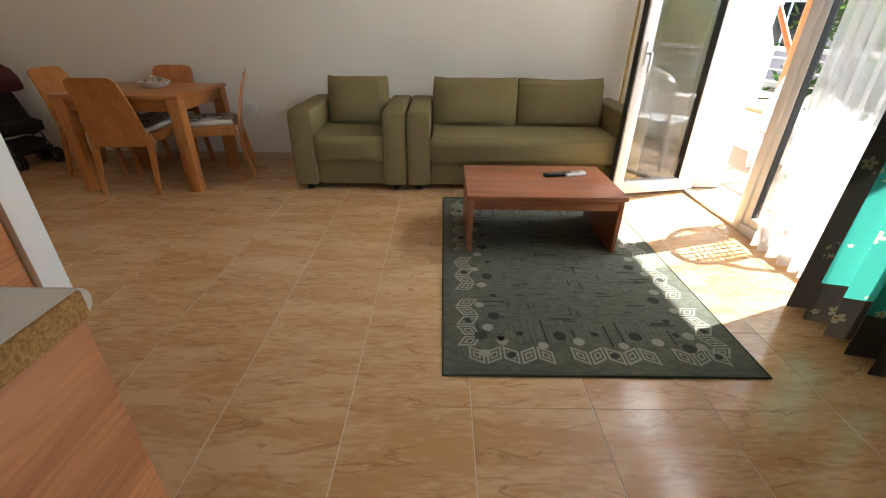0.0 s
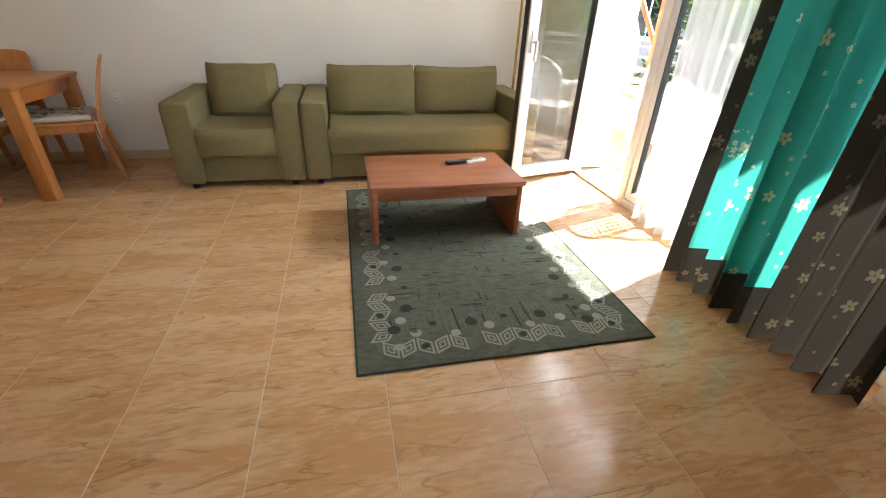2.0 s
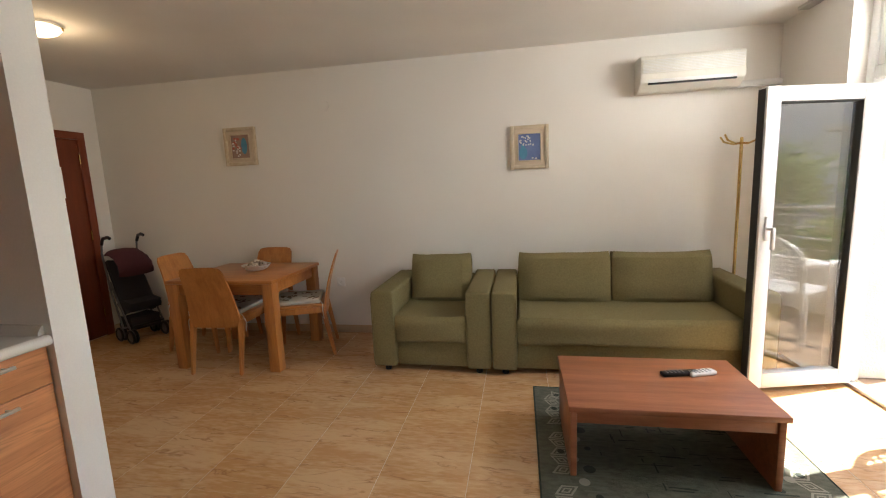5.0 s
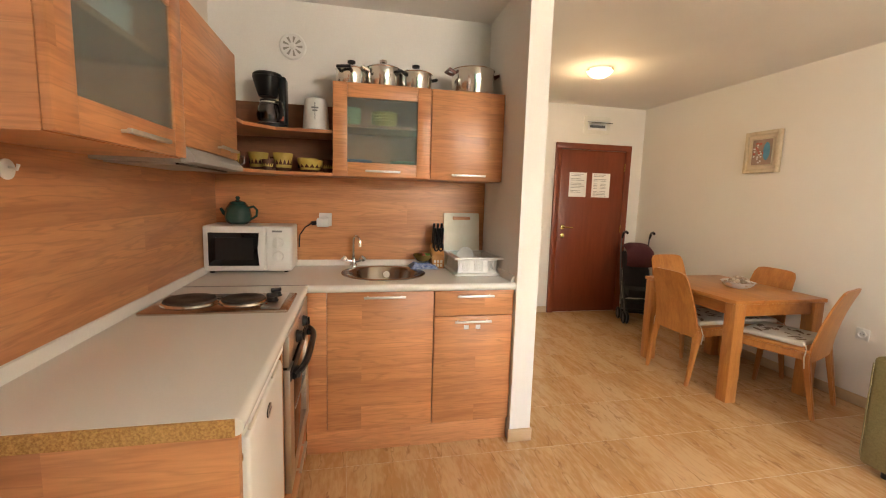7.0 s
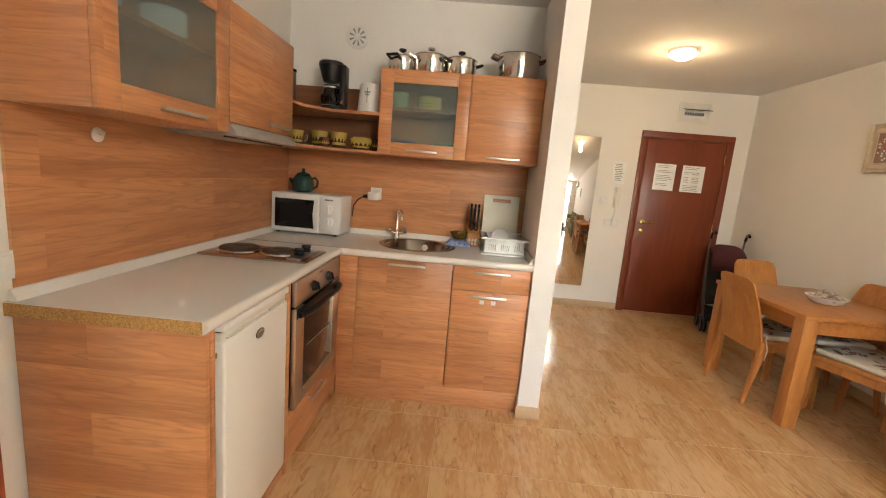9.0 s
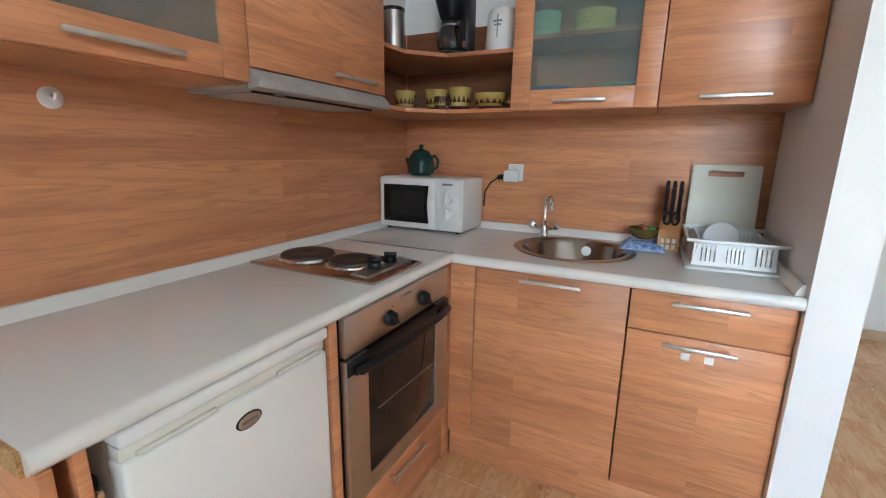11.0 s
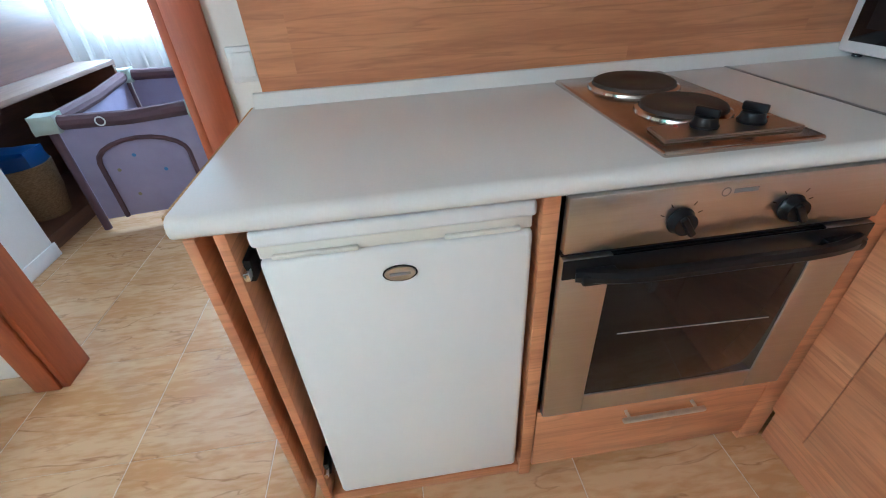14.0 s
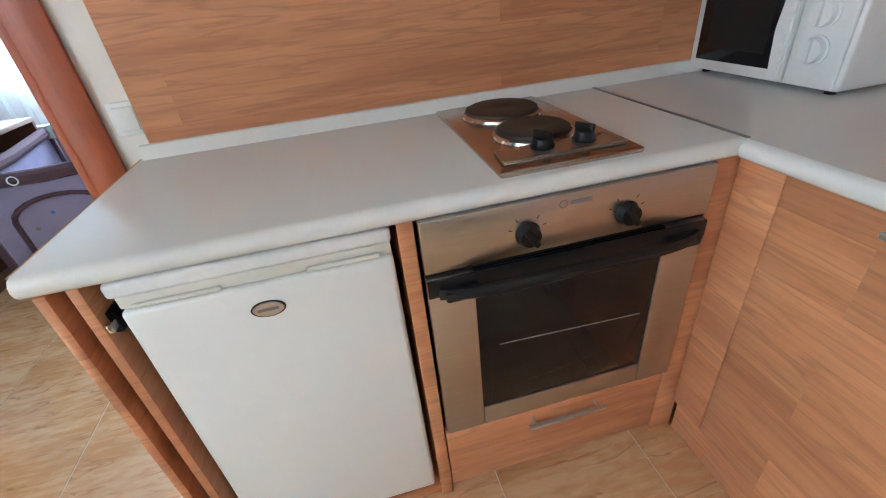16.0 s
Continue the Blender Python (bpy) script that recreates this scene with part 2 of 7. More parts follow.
def glass(name, color=(1, 1, 1), rough=0.0):
    """Thin pane: clear sheet with a mirror's gloss at the glancing angle."""
    m = bpy.data.materials.new(name)
    m.use_nodes = True
    n, l = m.node_tree.nodes, m.node_tree.links
    n.remove(n["Principled BSDF"])
    tr, gl, mx = n.new("ShaderNodeBsdfTransparent"), n.new("ShaderNodeBsdfGlossy"), n.new("ShaderNodeMixShader")
    lw, rise, amount = n.new("ShaderNodeLayerWeight"), n.new("ShaderNodeMath"), n.new("ShaderNodeMath")
    tr.inputs[0].default_value = (*color, 1)
    gl.inputs["Roughness"].default_value = rough
    lw.inputs[0].default_value = 0.5
    rise.operation, rise.inputs[1].default_value = "POWER", 5.0
    l.new(lw.outputs["Facing"], rise.inputs[0])
    amount.operation, amount.inputs[1].default_value, amount.inputs[2].default_value = "MULTIPLY_ADD", 0.90, 0.10
    l.new(rise.outputs[0], amount.inputs[0])
    l.new(amount.outputs[0], mx.inputs[0])
    l.new(tr.outputs[0], mx.inputs[1])
    l.new(gl.outputs[0], mx.inputs[2])
    l.new(mx.outputs[0], n["Material Output"].inputs[0])
    return m


def cloth_see(name, color, trans, clear=0.0, noise_scale=300.0, print_color=None):
    """Curtain cloth that lets light through."""
    m = bpy.data.materials.new(name)
    m.use_nodes = True
    n, l = m.node_tree.nodes, m.node_tree.links
    n.remove(n["Principled BSDF"])
    df, tl, mx = n.new("ShaderNodeBsdfDiffuse"), n.new("ShaderNodeBsdfTranslucent"), n.new("ShaderNodeMixShader")
    tc, nz, cm = n.new("ShaderNodeTexCoord"), n.new("ShaderNodeTexNoise"), n.new("ShaderNodeMix")
    nz.inputs["Scale"].default_value = noise_scale
    l.new(tc.outputs["Object"], nz.inputs["Vector"])
    cm.data_type = "RGBA"
    cm.inputs[6].default_value, cm.inputs[7].default_value = (*color, 1), (*[c * 0.85 for c in color], 1)
    l.new(nz.outputs["Fac"], cm.inputs[0])
    tone = cm.outputs[2]
    if print_color:
        # scattered five-petalled flowers: single blooms and clusters of small ones
        def calc(op, p, q=None, r=None):
            node = n.new("ShaderNodeMath")
            node.operation = op
            for k, value in enumerate((p, q, r)):
                if isinstance(value, (int, float)):
                    node.inputs[k].default_value = value
                elif value is not None:
                    l.new(value, node.inputs[k])
            return node.outputs[0]

        uv = tc.outputs["UV"]
        patch = n.new("ShaderNodeTexNoise")
        patch.inputs["Scale"].default_value = 4.5
        l.new(uv, patch.inputs["Vector"])
        for scale, size, cut, gated in ((7.0, 0.20, 0.60, False), (26.0, 0.44, 0.15, True), (11.0, 0.11, 0.62, False)):
            vo, off, sp, rg = n.new("ShaderNodeTexVoronoi"), n.new("ShaderNodeVectorMath"), n.new("ShaderNodeSeparateXYZ"), n.new("ShaderNodeSeparateColor")
            vo.voronoi_dimensions = "2D"
            vo.inputs["Scale"].default_value, vo.inputs["Randomness"].default_value = scale, 0.75
            l.new(uv, vo.inputs["Vector"])
            off.operation = "SUBTRACT"
            l.new(uv, off.inputs[0])
            l.new(vo.outputs["Position"], off.inputs[1])
            l.new(off.outputs[0], sp.inputs[0])
            l.new(vo.outputs["Color"], rg.inputs[0])
            turn_ = calc("MULTIPLY_ADD", rg.outputs[1], 6.0, calc("ARCTAN2", sp.outputs[0], sp.outputs[1]))
            petal = calc("ABSOLUTE", calc("COSINE", calc("MULTIPLY", turn_, 2.5)))
            reach = calc("MULTIPLY", calc("MULTIPLY_ADD", petal, 0.6, 0.4), calc("MULTIPLY_ADD", rg.outputs[2], size * 0.4, size * 0.7))
            fac = calc("MULTIPLY", calc("LESS_THAN", vo.outputs["Distance"], reach), calc("GREATER_THAN", rg.outputs[0], cut))
            if gated:
                fac = calc("MULTIPLY", fac, calc("GREATER_THAN", patch.outputs["Fac"], 0.66))
            eye = calc("LESS_THAN", vo.outputs["Distance"], size * 0.2)
            for amount, shade in ((fac, print_color), (calc("MULTIPLY", fac, eye), (print_color[0] * 0.7, print_color[1] * 0.45, print_color[2] * 0.15))):
                mm = n.new("ShaderNodeMix")
                mm.data_type = "RGBA"
                l.new(amount, mm.inputs[0])
                l.new(tone, mm.inputs[6])
                mm.inputs[7].default_value = (*shade, 1)
                tone = mm.outputs[2]
    l.new(tone, df.inputs[0])
    l.new(tone, tl.inputs[0])
    mx.inputs[0].default_value = trans
    l.new(df.outputs[0], mx.inputs[1])
    l.new(tl.outputs[0], mx.inputs[2])
    last = mx
    if clear:
        tp, m2 = n.new("ShaderNodeBsdfTransparent"), n.new("ShaderNodeMixShader")
        m2.inputs[0].default_value = clear
        l.new(mx.outputs[0], m2.inputs[1])
        l.new(tp.outputs[0], m2.inputs[2])
        last = m2
    l.new(last.outputs[0], n["Material Output"].inputs[0])
    return m


def glow(name, color, power):
    m = bpy.data.materials.new(name)
    m.use_nodes = True
    b = m.node_tree.nodes["Principled BSDF"]
    b.inputs["Base Color"].default_value = (*color, 1)
    b.inputs["Emission Color"].default_value = (*color, 1)
    b.inputs["Emission Strength"].default_value = power
    return m


WALL = mat("wall_paint", (0.80, 0.765, 0.71), 0.85, color2=(0.76, 0.72, 0.665), scale=1.2, bump=0.10, bump_scale=140)
CEIL = mat("ceiling_paint", (0.82, 0.80, 0.77), 0.9, scale=1.0, bump=0.06, bump_scale=120)
WHITE_WALL = mat("white_wall_paint", (0.84, 0.82, 0.79), 0.8, scale=1.5, bump=0.08, bump_scale=140)
GROUT = mat("grout", (0.74, 0.62, 0.47), 0.9, scale=20)
TILE = tile_stone("beige_tile")
SKIRT = mat("skirting_tile", (0.60, 0.44, 0.28), 0.3, color2=(0.50, 0.35, 0.21), scale=5, stretch=(1, 1, 3), vary=1)
LAM = wood("kitchen_laminate", (0.650, 0.298, 0.134), (0.440, 0.178, 0.076), (0.9, 0.9, 12), 0.34, 0.42, line_strength=0.6, planks=(1.35, 0.135))
# darker copy of the laminate: shade inside the units is in its colour
LAM_IN = wood("cabinet_inside_shade", (0.30, 0.12, 0.055), (0.20, 0.075, 0.032), (1.3, 1.3, 13), 0.45, 0.3)
TOP = mat("worktop_laminate", (0.76, 0.745, 0.71), 0.25, color2=(0.735, 0.715, 0.675), scale=190, contrast=0.5, bump_scale=420)
CHIP = mat("raw_chipboard", (0.52, 0.30, 0.10), 0.9, color2=(0.30, 0.15, 0.045), scale=220, contrast=0.35, bump=0.6, bump_scale=160)
TABLE_W = wood("dining_wood", (0.50, 0.20, 0.055), (0.36, 0.125, 0.03), (1.6, 16, 16), 0.30, 0.2)
CHAIR_W = wood("chair_wood", (0.56, 0.235, 0.065), (0.42, 0.155, 0.04), (14, 14, 1.6), 0.33, 0.2)
COFFEE_W = wood("coffee_table_wood", (0.42, 0.155, 0.07), (0.29, 0.095, 0.04), (1.5, 15, 15), 0.32, 0.25)
DOOR_W = wood("door_mahogany", (0.20, 0.042, 0.016), (0.165, 0.032, 0.012), (14, 14, 1.4), 0.30, 0.0, line_strength=0.0, relief=0.0)
FRAME_W = wood("bedroom_frame_wood", (0.44, 0.115, 0.04), (0.32, 0.075, 0.025), (14, 14, 1.4), 0.3, 0.2)
DARK_W = wood("bedroom_dark_wood", (0.16, 0.062, 0.03), (0.09, 0.033, 0.016), (1.4, 1.4, 13), 0.4, 0.3)
SOFA = mat("olive_upholstery", (0.245, 0.198, 0.084), 0.95, color2=(0.18, 0.144, 0.058), scale=90, bump=0.8, bump_scale=260, contrast=0.55)
RUG = mat("rug_pile", (0.152, 0.158, 0.116), 0.98, color2=(0.096, 0.104, 0.074), scale=22, stretch=(1, 2.2, 1), bump=0.8, bump_scale=500, contrast=0.35)
RUG_EDGE = mat("rug_edge", (0.035, 0.055, 0.04), 0.98, bump=0.8, bump_scale=500)
RUG_LIGHT = mat("rug_light_yarn", (0.36, 0.36, 0.29), 0.98, bump=0.8, bump_scale=500)
RUG_MID = mat("rug_mid_yarn", (0.15, 0.165, 0.125), 0.98, bump=0.8, bump_scale=500)
STEEL = mat("brushed_steel", (0.56, 0.545, 0.53), 0.30, 1.0, color2=(0.52, 0.49, 0.46), scale=6, stretch=(1, 1, 40), bump_scale=90)
POLISH = mat("polished_steel", (0.72, 0.69, 0.65), 0.14, 1.0, scale=8)
SINKM = mat("worn_sink_steel", (0.42, 0.385, 0.345), 0.2, 1.0, color2=(0.34, 0.30, 0.26), scale=14, bump_scale=200)
HOBM = mat("hob_steel", (0.54, 0.47, 0.41), 0.22, 1.0, color2=(0.46, 0.38, 0.32), scale=7, stretch=(1, 12, 1))
ALU = mat("aluminium_handle", (0.72, 0.70, 0.68), 0.32, 0.9, scale=30)
CHROME = mat("chrome", (0.82, 0.82, 0.82), 0.06, 1.0, scale=4)
BRASS = mat("brass", (0.70, 0.48, 0.18), 0.25, 1.0, scale=9)
BLACK = mat("black_plastic", (0.010, 0.010, 0.011), 0.32, scale=20, spec=0.3)
BLACKG = mat("black_glass", (0.006, 0.006, 0.007), 0.06, scale=3, spec=0.35)
IRON = mat("cast_iron_plate", (0.040, 0.032, 0.028), 0.5, 0.0, spec=0.3, color2=(0.07, 0.048, 0.036), scale=16, bump=0.2, bump_scale=200)
PLASTIC = mat("white_plastic", (0.80, 0.79, 0.77), 0.32, scale=5)
CREAM = mat("cream_plastic", (0.76, 0.73, 0.65), 0.4, scale=5)
FRIDGEM = mat("white_enamel", (0.80, 0.79, 0.76), 0.30, color2=(0.79, 0.78, 0.75), scale=45)
PVC = mat("white_pvc", (0.85, 0.85, 0.84), 0.25, scale=3)
GASKET = mat("rubber_gasket", (0.03, 0.03, 0.03), 0.6, scale=20)
GLASS = glass("window_glass", (0.93, 0.95, 0.95))
PAPER = mat("paper", (0.85, 0.84, 0.82), 0.8, scale=8)
INK = mat("printed_grey", (0.25, 0.25, 0.26), 0.8, scale=30)
SHEER = cloth_see("sheer_curtain", (0.80, 0.79, 0.77), 0.50, 0.52)
TEAL = cloth_see("teal_curtain", (0.048, 0.285, 0.228), 0.54, print_color=(0.42, 0.44, 0.30))
TAUPE = cloth_see("grey_brown_curtain", (0.085, 0.072, 0.056), 0.08, print_color=(0.25, 0.22, 0.14))


# ---- mesh helpers ----
def put(bm, other):
    me = bpy.data.meshes.new("tmp")
    other.to_mesh(me)
    other.free()
    bm.from_mesh(me)
    bpy.data.meshes.remove(me)
    return bm


def box(lo, hi, r=0.0, seg=2, bm=None, m=None):
    """A box between two corners with rounded edges, added to bm."""
    t = bmesh.new()
    bmesh.ops.create_cube(t, size=1)
    size = [b - a for a, b in zip(lo, hi)]
    mid = [(a + b) / 2 for a, b in zip(lo, hi)]
    for v in t.verts:
        v.co = Vector([v.co[i] * size[i] for i in range(3)])
    if r:
        bmesh.ops.bevel(t, geom=t.edges[:], offset=min(r, min(size) * 0.49), segments=seg, affect="EDGES", profile=0.5)
    t.transform(Matrix.Translation(mid))
    if m is not None:
        t.transform(m)
    return put(bm or bmesh.new(), t)


def rod(a, b, r, seg=12, bm=None, r2=None):
    """A round bar from a to b."""
    a, b = Vector(a), Vector(b)
    t = bmesh.new()
    bmesh.ops.create_cone(t, cap_ends=True, segments=seg, radius1=r, radius2=r if r2 is None else r2, depth=(b - a).length)
    t.transform(Matrix.Translation((a + b) / 2) @ (b - a).to_track_quat("Z", "Y").to_matrix().to_4x4())
    return put(bm or bmesh.new(), t)


def tube(points, r, seg=8, bm=None, closed=False, rs=None):
    """A bent bar through points."""
    bm = bm or bmesh.new()
    pts = [Vector(p) for p in points]
    rings = []
    up = Vector((0.123, 0.456, 0.88)).normalized()
    count = len(pts)
    for i, p in enumerate(pts):
        nxt = pts[(i + 1) % count] if closed or i < count - 1 else p
        prv = pts[i - 1] if closed or i > 0 else p
        tan = (nxt - prv).normalized()
        u = up - tan * up.dot(tan)
        u.normalize()
        w = tan.cross(u)
        up = u
        rr = rs[i] if rs else r
        rings.append([bm.verts.new(p + (u * math.cos(2 * math.pi * k / seg) + w * math.sin(2 * math.pi * k / seg)) * rr) for k in range(seg)])
    for i in range(count if closed else count - 1):
        a, b = rings[i], rings[(i + 1) % count]
        for k in range(seg):
            bm.faces.new((a[k], a[(k + 1) % seg], b[(k + 1) % seg], b[k]))
    if not closed:
        bm.faces.new(rings[0][::-1])
        bm.faces.new(rings[-1])
    return bm


def lathe(profile, seg=32, bm=None, at=(0, 0, 0), squash=(1, 1, 1)):
    """A turned shape from (radius, height) steps."""
    bm = bm or bmesh.new()
    at = Vector(at)
    rings = []
    for r, z in profile:
        if r < 1e-5:
            rings.append([bm.verts.new(at + Vector((0, 0, z * squash[2])))])
        else:
            rings.append([bm.verts.new(at + Vector((r * math.cos(2 * math.pi * k / seg) * squash[0], r * math.sin(2 * math.pi * k / seg) * squash[1], z * squash[2]))) for k in range(seg)])
    for a, b in zip(rings, rings[1:]):
        for k in range(seg):
            q = [a[k % len(a)], a[(k + 1) % len(a)], b[(k + 1) % len(b)], b[k % len(b)]]
            q = [v for i, v in enumerate(q) if v not in q[:i]]
            if len(q) > 2:
                bm.faces.new(q)
    return bm


def prism(outline, lo, hi, axis="z", bm=None, r=0.0):
    """A flat outline pushed along an axis: outline in (x, y) for z, (y, z) for x, (x, z) for y."""
    t = bmesh.new()

    def place(p, h):
        return {"z": (p[0], p[1], h), "x": (h, p[0], p[1]), "y": (p[0], h, p[1])}[axis]

    a = [t.verts.new(place(p, lo)) for p in outline]
    b = [t.verts.new(place(p, hi)) for p in outline]
    t.faces.new(a)
    t.faces.new(b[::-1])
    for i in range(len(a)):
        j = (i + 1) % len(a)
        t.faces.new((a[j], a[i], b[i], b[j]))
    bmesh.ops.recalc_face_normals(t, faces=t.faces[:])
    if r:
        bmesh.ops.bevel(t, geom=t.edges[:], offset=r, segments=2, affect="EDGES")
    return put(bm or bmesh.new(), t)


def mesh_of(name, bm, material, smooth=True):
    me = bpy.data.meshes.new(name)
    bmesh.ops.recalc_face_normals(bm, faces=bm.faces[:])
    bm.to_mesh(me)
    bm.free()
    me.materials.append(material)
    if smooth:
        me.polygons.foreach_set("use_smooth", [True] * len(me.polygons))
        me.set_sharp_from_angle(angle=radians(35))
    return me


def part(name, bm, material, parent, label=""):
    ob = new(name, mesh_of(name, bm, material))
    ob.parent = parent
    if label:
        ob["label"] = label
    return ob


def thing(name, at, label, category, group="", kind="", turn=0):
    """An empty at a thing's base that carries its parts."""
    ob = new(name)
    ob.matrix_basis = pose(*at, 0, 0, turn)
    return tagged(ob, label, category, group, kind)


def solid(name, bm, material, label, category, group="", kind=""):
    """A thing made of a single mesh, in world coordinates."""
    return tagged(new(name, mesh_of(name, bm, material)), label, category, group, kind)


def structure(name, bm, material, label="", category=""):
    return tagged(new(name, mesh_of(name, bm, material)), label, category, "", "structure")


def holed_wall(axis, at, thick, a0, a1, z0, z1, holes, bm=None):
    """A wall standing at x (axis 'x') or y (axis 'y') = at .. at + thick, with openings (a, b, low, high) cut through."""
    bm = bm or bmesh.new()
    cuts = sorted({a0, a1, *[h[0] for h in holes], *[h[1] for h in holes]})
    for p, q in zip(cuts, cuts[1:]):
        spans = [(z0, z1)]
        for h in holes:
            if h[0] <= p and q <= h[1]:
                spans = [s for lo, hi in spans for s in ((lo, min(hi, h[2])), (max(lo, h[3]), hi)) if s[1] - s[0] > 1e-4]
        for lo, hi in spans:
            if axis == "x":
                box((at, p, lo), (at + thick, q, hi), bm=bm)
            else:
                box((p, at, lo), (q, at + thick, hi), bm=bm)
    bmesh.ops.remove_doubles(bm, verts=bm.verts[:], dist=1e-5)
    return bm


# ---- the rooms ----
CZ = 2.44                       # ceiling
WX, NY, SY, KX = -3.81, 5.37, 1.16, -1.91   # entrance wall, sofa wall, bedroom wall, kitchen wall
EX, GX = 2.27, 2.40             # window wall's inner face, glazing plane

structure("wall_north", box((WX - 0.15, NY, 0), (EX + 0.2, NY + 0.15, CZ)), WALL, "plain off-white plastered wall behind the sofa", "wall")
structure("wall_west", box((WX - 0.15, 2.93, 0), (WX, NY, CZ)), WALL, "plain off-white plastered wall round the entrance door", "wall")
structure("wall_kitchen", box((KX - 0.15, SY - 0.12, 0), (KX, 2.81, CZ)), WHITE_WALL, "white plastered kitchen wall", "wall")
structure("wall_partition", box((WX - 0.15, 2.81, 0), (-1.27, 2.93, CZ)), WHITE_WALL, "white partition wall beside the kitchen units", "wall")
structure("wall_south", holed_wall("y", SY - 0.12, 0.12, KX, EX + 0.2, 0, CZ, [(0.10, 0.89, 0, 2.02)]), WALL, "off-white wall with the bedroom doorway", "wall")
structure("wall_east", holed_wall("x", EX, 0.22, SY - 0.12, NY, 0, CZ, [(2.06, 4.68, 0.0, 2.36)]), WALL, "off-white window wall with a wide balcony opening", "wall")
structure("ceiling", box((WX - 0.15, SY - 0.12, CZ), (EX + 0.22, NY + 0.15, CZ + 0.2)), CEIL, "white painted ceiling", "ceiling")
structure("wall_bedroom_east", box((2.2, -2.0, 0), (2.35, SY - 0.12, CZ)), WHITE_WALL, "white bedroom wall", "wall")
structure("wall_bedroom_nib", box((1.44, 0.22, 0), (1.56, SY - 0.12, CZ)), WHITE_WALL, "white bedroom wall beside the doorway", "wall")
structure("wall_bedroom_west", box((-1.0, -2.0, 0), (-0.85, SY - 0.12, CZ)), WHITE_WALL, "white bedroom wall", "wall")
structure("wall_bedroom_south", holed_wall("y", -2.0, 0.15, -0.85, 2.2, 0, CZ, [(0.3, 1.95, 0.85, 2.15)]), WHITE_WALL, "white bedroom wall with a window", "wall")
structure("ceiling_bedroom", box((-1.0, -2.0, CZ), (2.35, SY - 0.12, CZ + 0.2)), CEIL, "white bedroom ceiling", "ceiling")
floor = structure("floor", box((WX - 0.15, -2.0, -0.2), (2.49, NY + 0.15, -0.0014)), GROUT, "beige glazed stone-look floor tiles", "floor")


# ---- balcony door and window ----
def sash(parent, axis_at, y0, y1, z0, z1, name="window_frame", w=0.06, depth=0.06):
    """Frame bars of a light in the glazing plane, with its pane."""
    x = axis_at
    bm = box((x - depth / 2, y0, z0), (x + depth / 2, y0 + w, z1), 0.006)
    box((x - depth / 2, y1 - w, z0), (x + depth / 2, y1, z1), 0.006, bm=bm)
    box((x - depth / 2 + 0.001, y0 + w, z1 - w), (x + depth / 2 - 0.001, y1 - w, z1), 0.006, bm=bm)
    box((x - depth / 2 + 0.001, y0 + w, z0), (x + depth / 2 - 0.001, y1 - w, z0 + w), 0.006, bm=bm)
    f = part(name, bm, PVC, parent)
    pane = part("pane", box((x - 0.006, y0 + w - 0.01, z0 + w - 0.01), (x + 0.006, y1 - w + 0.01, z1 - w + 0.01)), GLASS, parent, "clear glass pane")
    pane.visible_shadow = False
    g = bmesh.new()
    for a, b in (((y0 + w, z0 + w), (y0 + w + 0.006, z1 - w)), ((y1 - w - 0.006, z0 + w), (y1 - w, z1 - w))):
        box((x - 0.02, a[0], a[1]), (x + 0.02, b[0], b[1]), bm=g)
    part("gasket", g, GASKET, parent)
    return f


win = thing("window_1", (0, 0, 0), "white plastic balcony glazing with fixed lights and transoms", "window", kind="structure")
TZ = 1.90
bm = bmesh.new()
for y0, y1 in ((4.62, 4.68), (3.85, 3.92), (2.70, 2.77), (2.06, 2.12)):
    box((GX - 0.035, y0, 0), (GX + 0.035, y1, 2.36), 0.006, bm=bm)
for z0, z1 in ((TZ - 0.035, TZ + 0.035), (2.30, 2.36)):
    for y0, y1 in ((2.12, 2.70), (2.77, 3.85), (3.92, 4.62)):
        box((GX - 0.034, y0, z0), (GX + 0.034, y1, z1), 0.005, bm=bm)
for y0, y1 in ((2.12, 2.70), (2.77, 3.85)):
    box((GX - 0.034, y0, 0), (GX + 0.034, y1, 0.06), 0.005, bm=bm)
part("window_frame", bm, PVC, win)
part("threshold", box((GX - 0.03, 3.92, 0), (GX + 0.03, 4.62, 0.022), 0.004), ALU, win, "aluminium door sill")
for y0, y1 in ((2.12, 2.70), (2.77, 3.85), (3.92, 4.62)):
    sash(win, GX, y0 + 0.002, y1 - 0.002, TZ + 0.037, 2.298, w=0.045, depth=0.05)
for y0, y1 in ((2.12, 2.70), (2.77, 3.85)):
    sash(win, GX, y0 + 0.002, y1 - 0.002, 0.062, TZ - 0.037, w=0.055, depth=0.05)

# the open leaf, hinged at the far jamb and swung into the room
leaf = thing("balcony_door", (2.362, 4.60, 0.03), "white plastic glazed balcony door standing open", "door", turn=13)
L, H = 0.665, 1.805
bm = box((-L, -0.035, 0), (-L + 0.085, 0.035, H), 0.006)
box((-0.085, -0.035, 0), (0, 0.035, H), 0.006, bm=bm)
box((-L + 0.085, -0.034, 0), (-0.085, 0.034, 0.095), 0.006, bm=bm)
box((-L + 0.085, -0.034, H - 0.085), (-0.085, 0.034, H), 0.006, bm=bm)
part("door_frame", bm, PVC, leaf)
p = part("pane", box((-L + 0.08, -0.008, 0.09), (-0.08, 0.008, H - 0.08)), GLASS, leaf, "clear double glazing")
p.visible_shadow = False
g = bmesh.new()
for a, b in (((-L + 0.085, 0.095), (-L + 0.089, H - 0.085)), ((-0.089, 0.095), (-0.085, H - 0.085))):
    box((a[0], -0.03, a[1]), (b[0], 0.03, b[1]), bm=g)
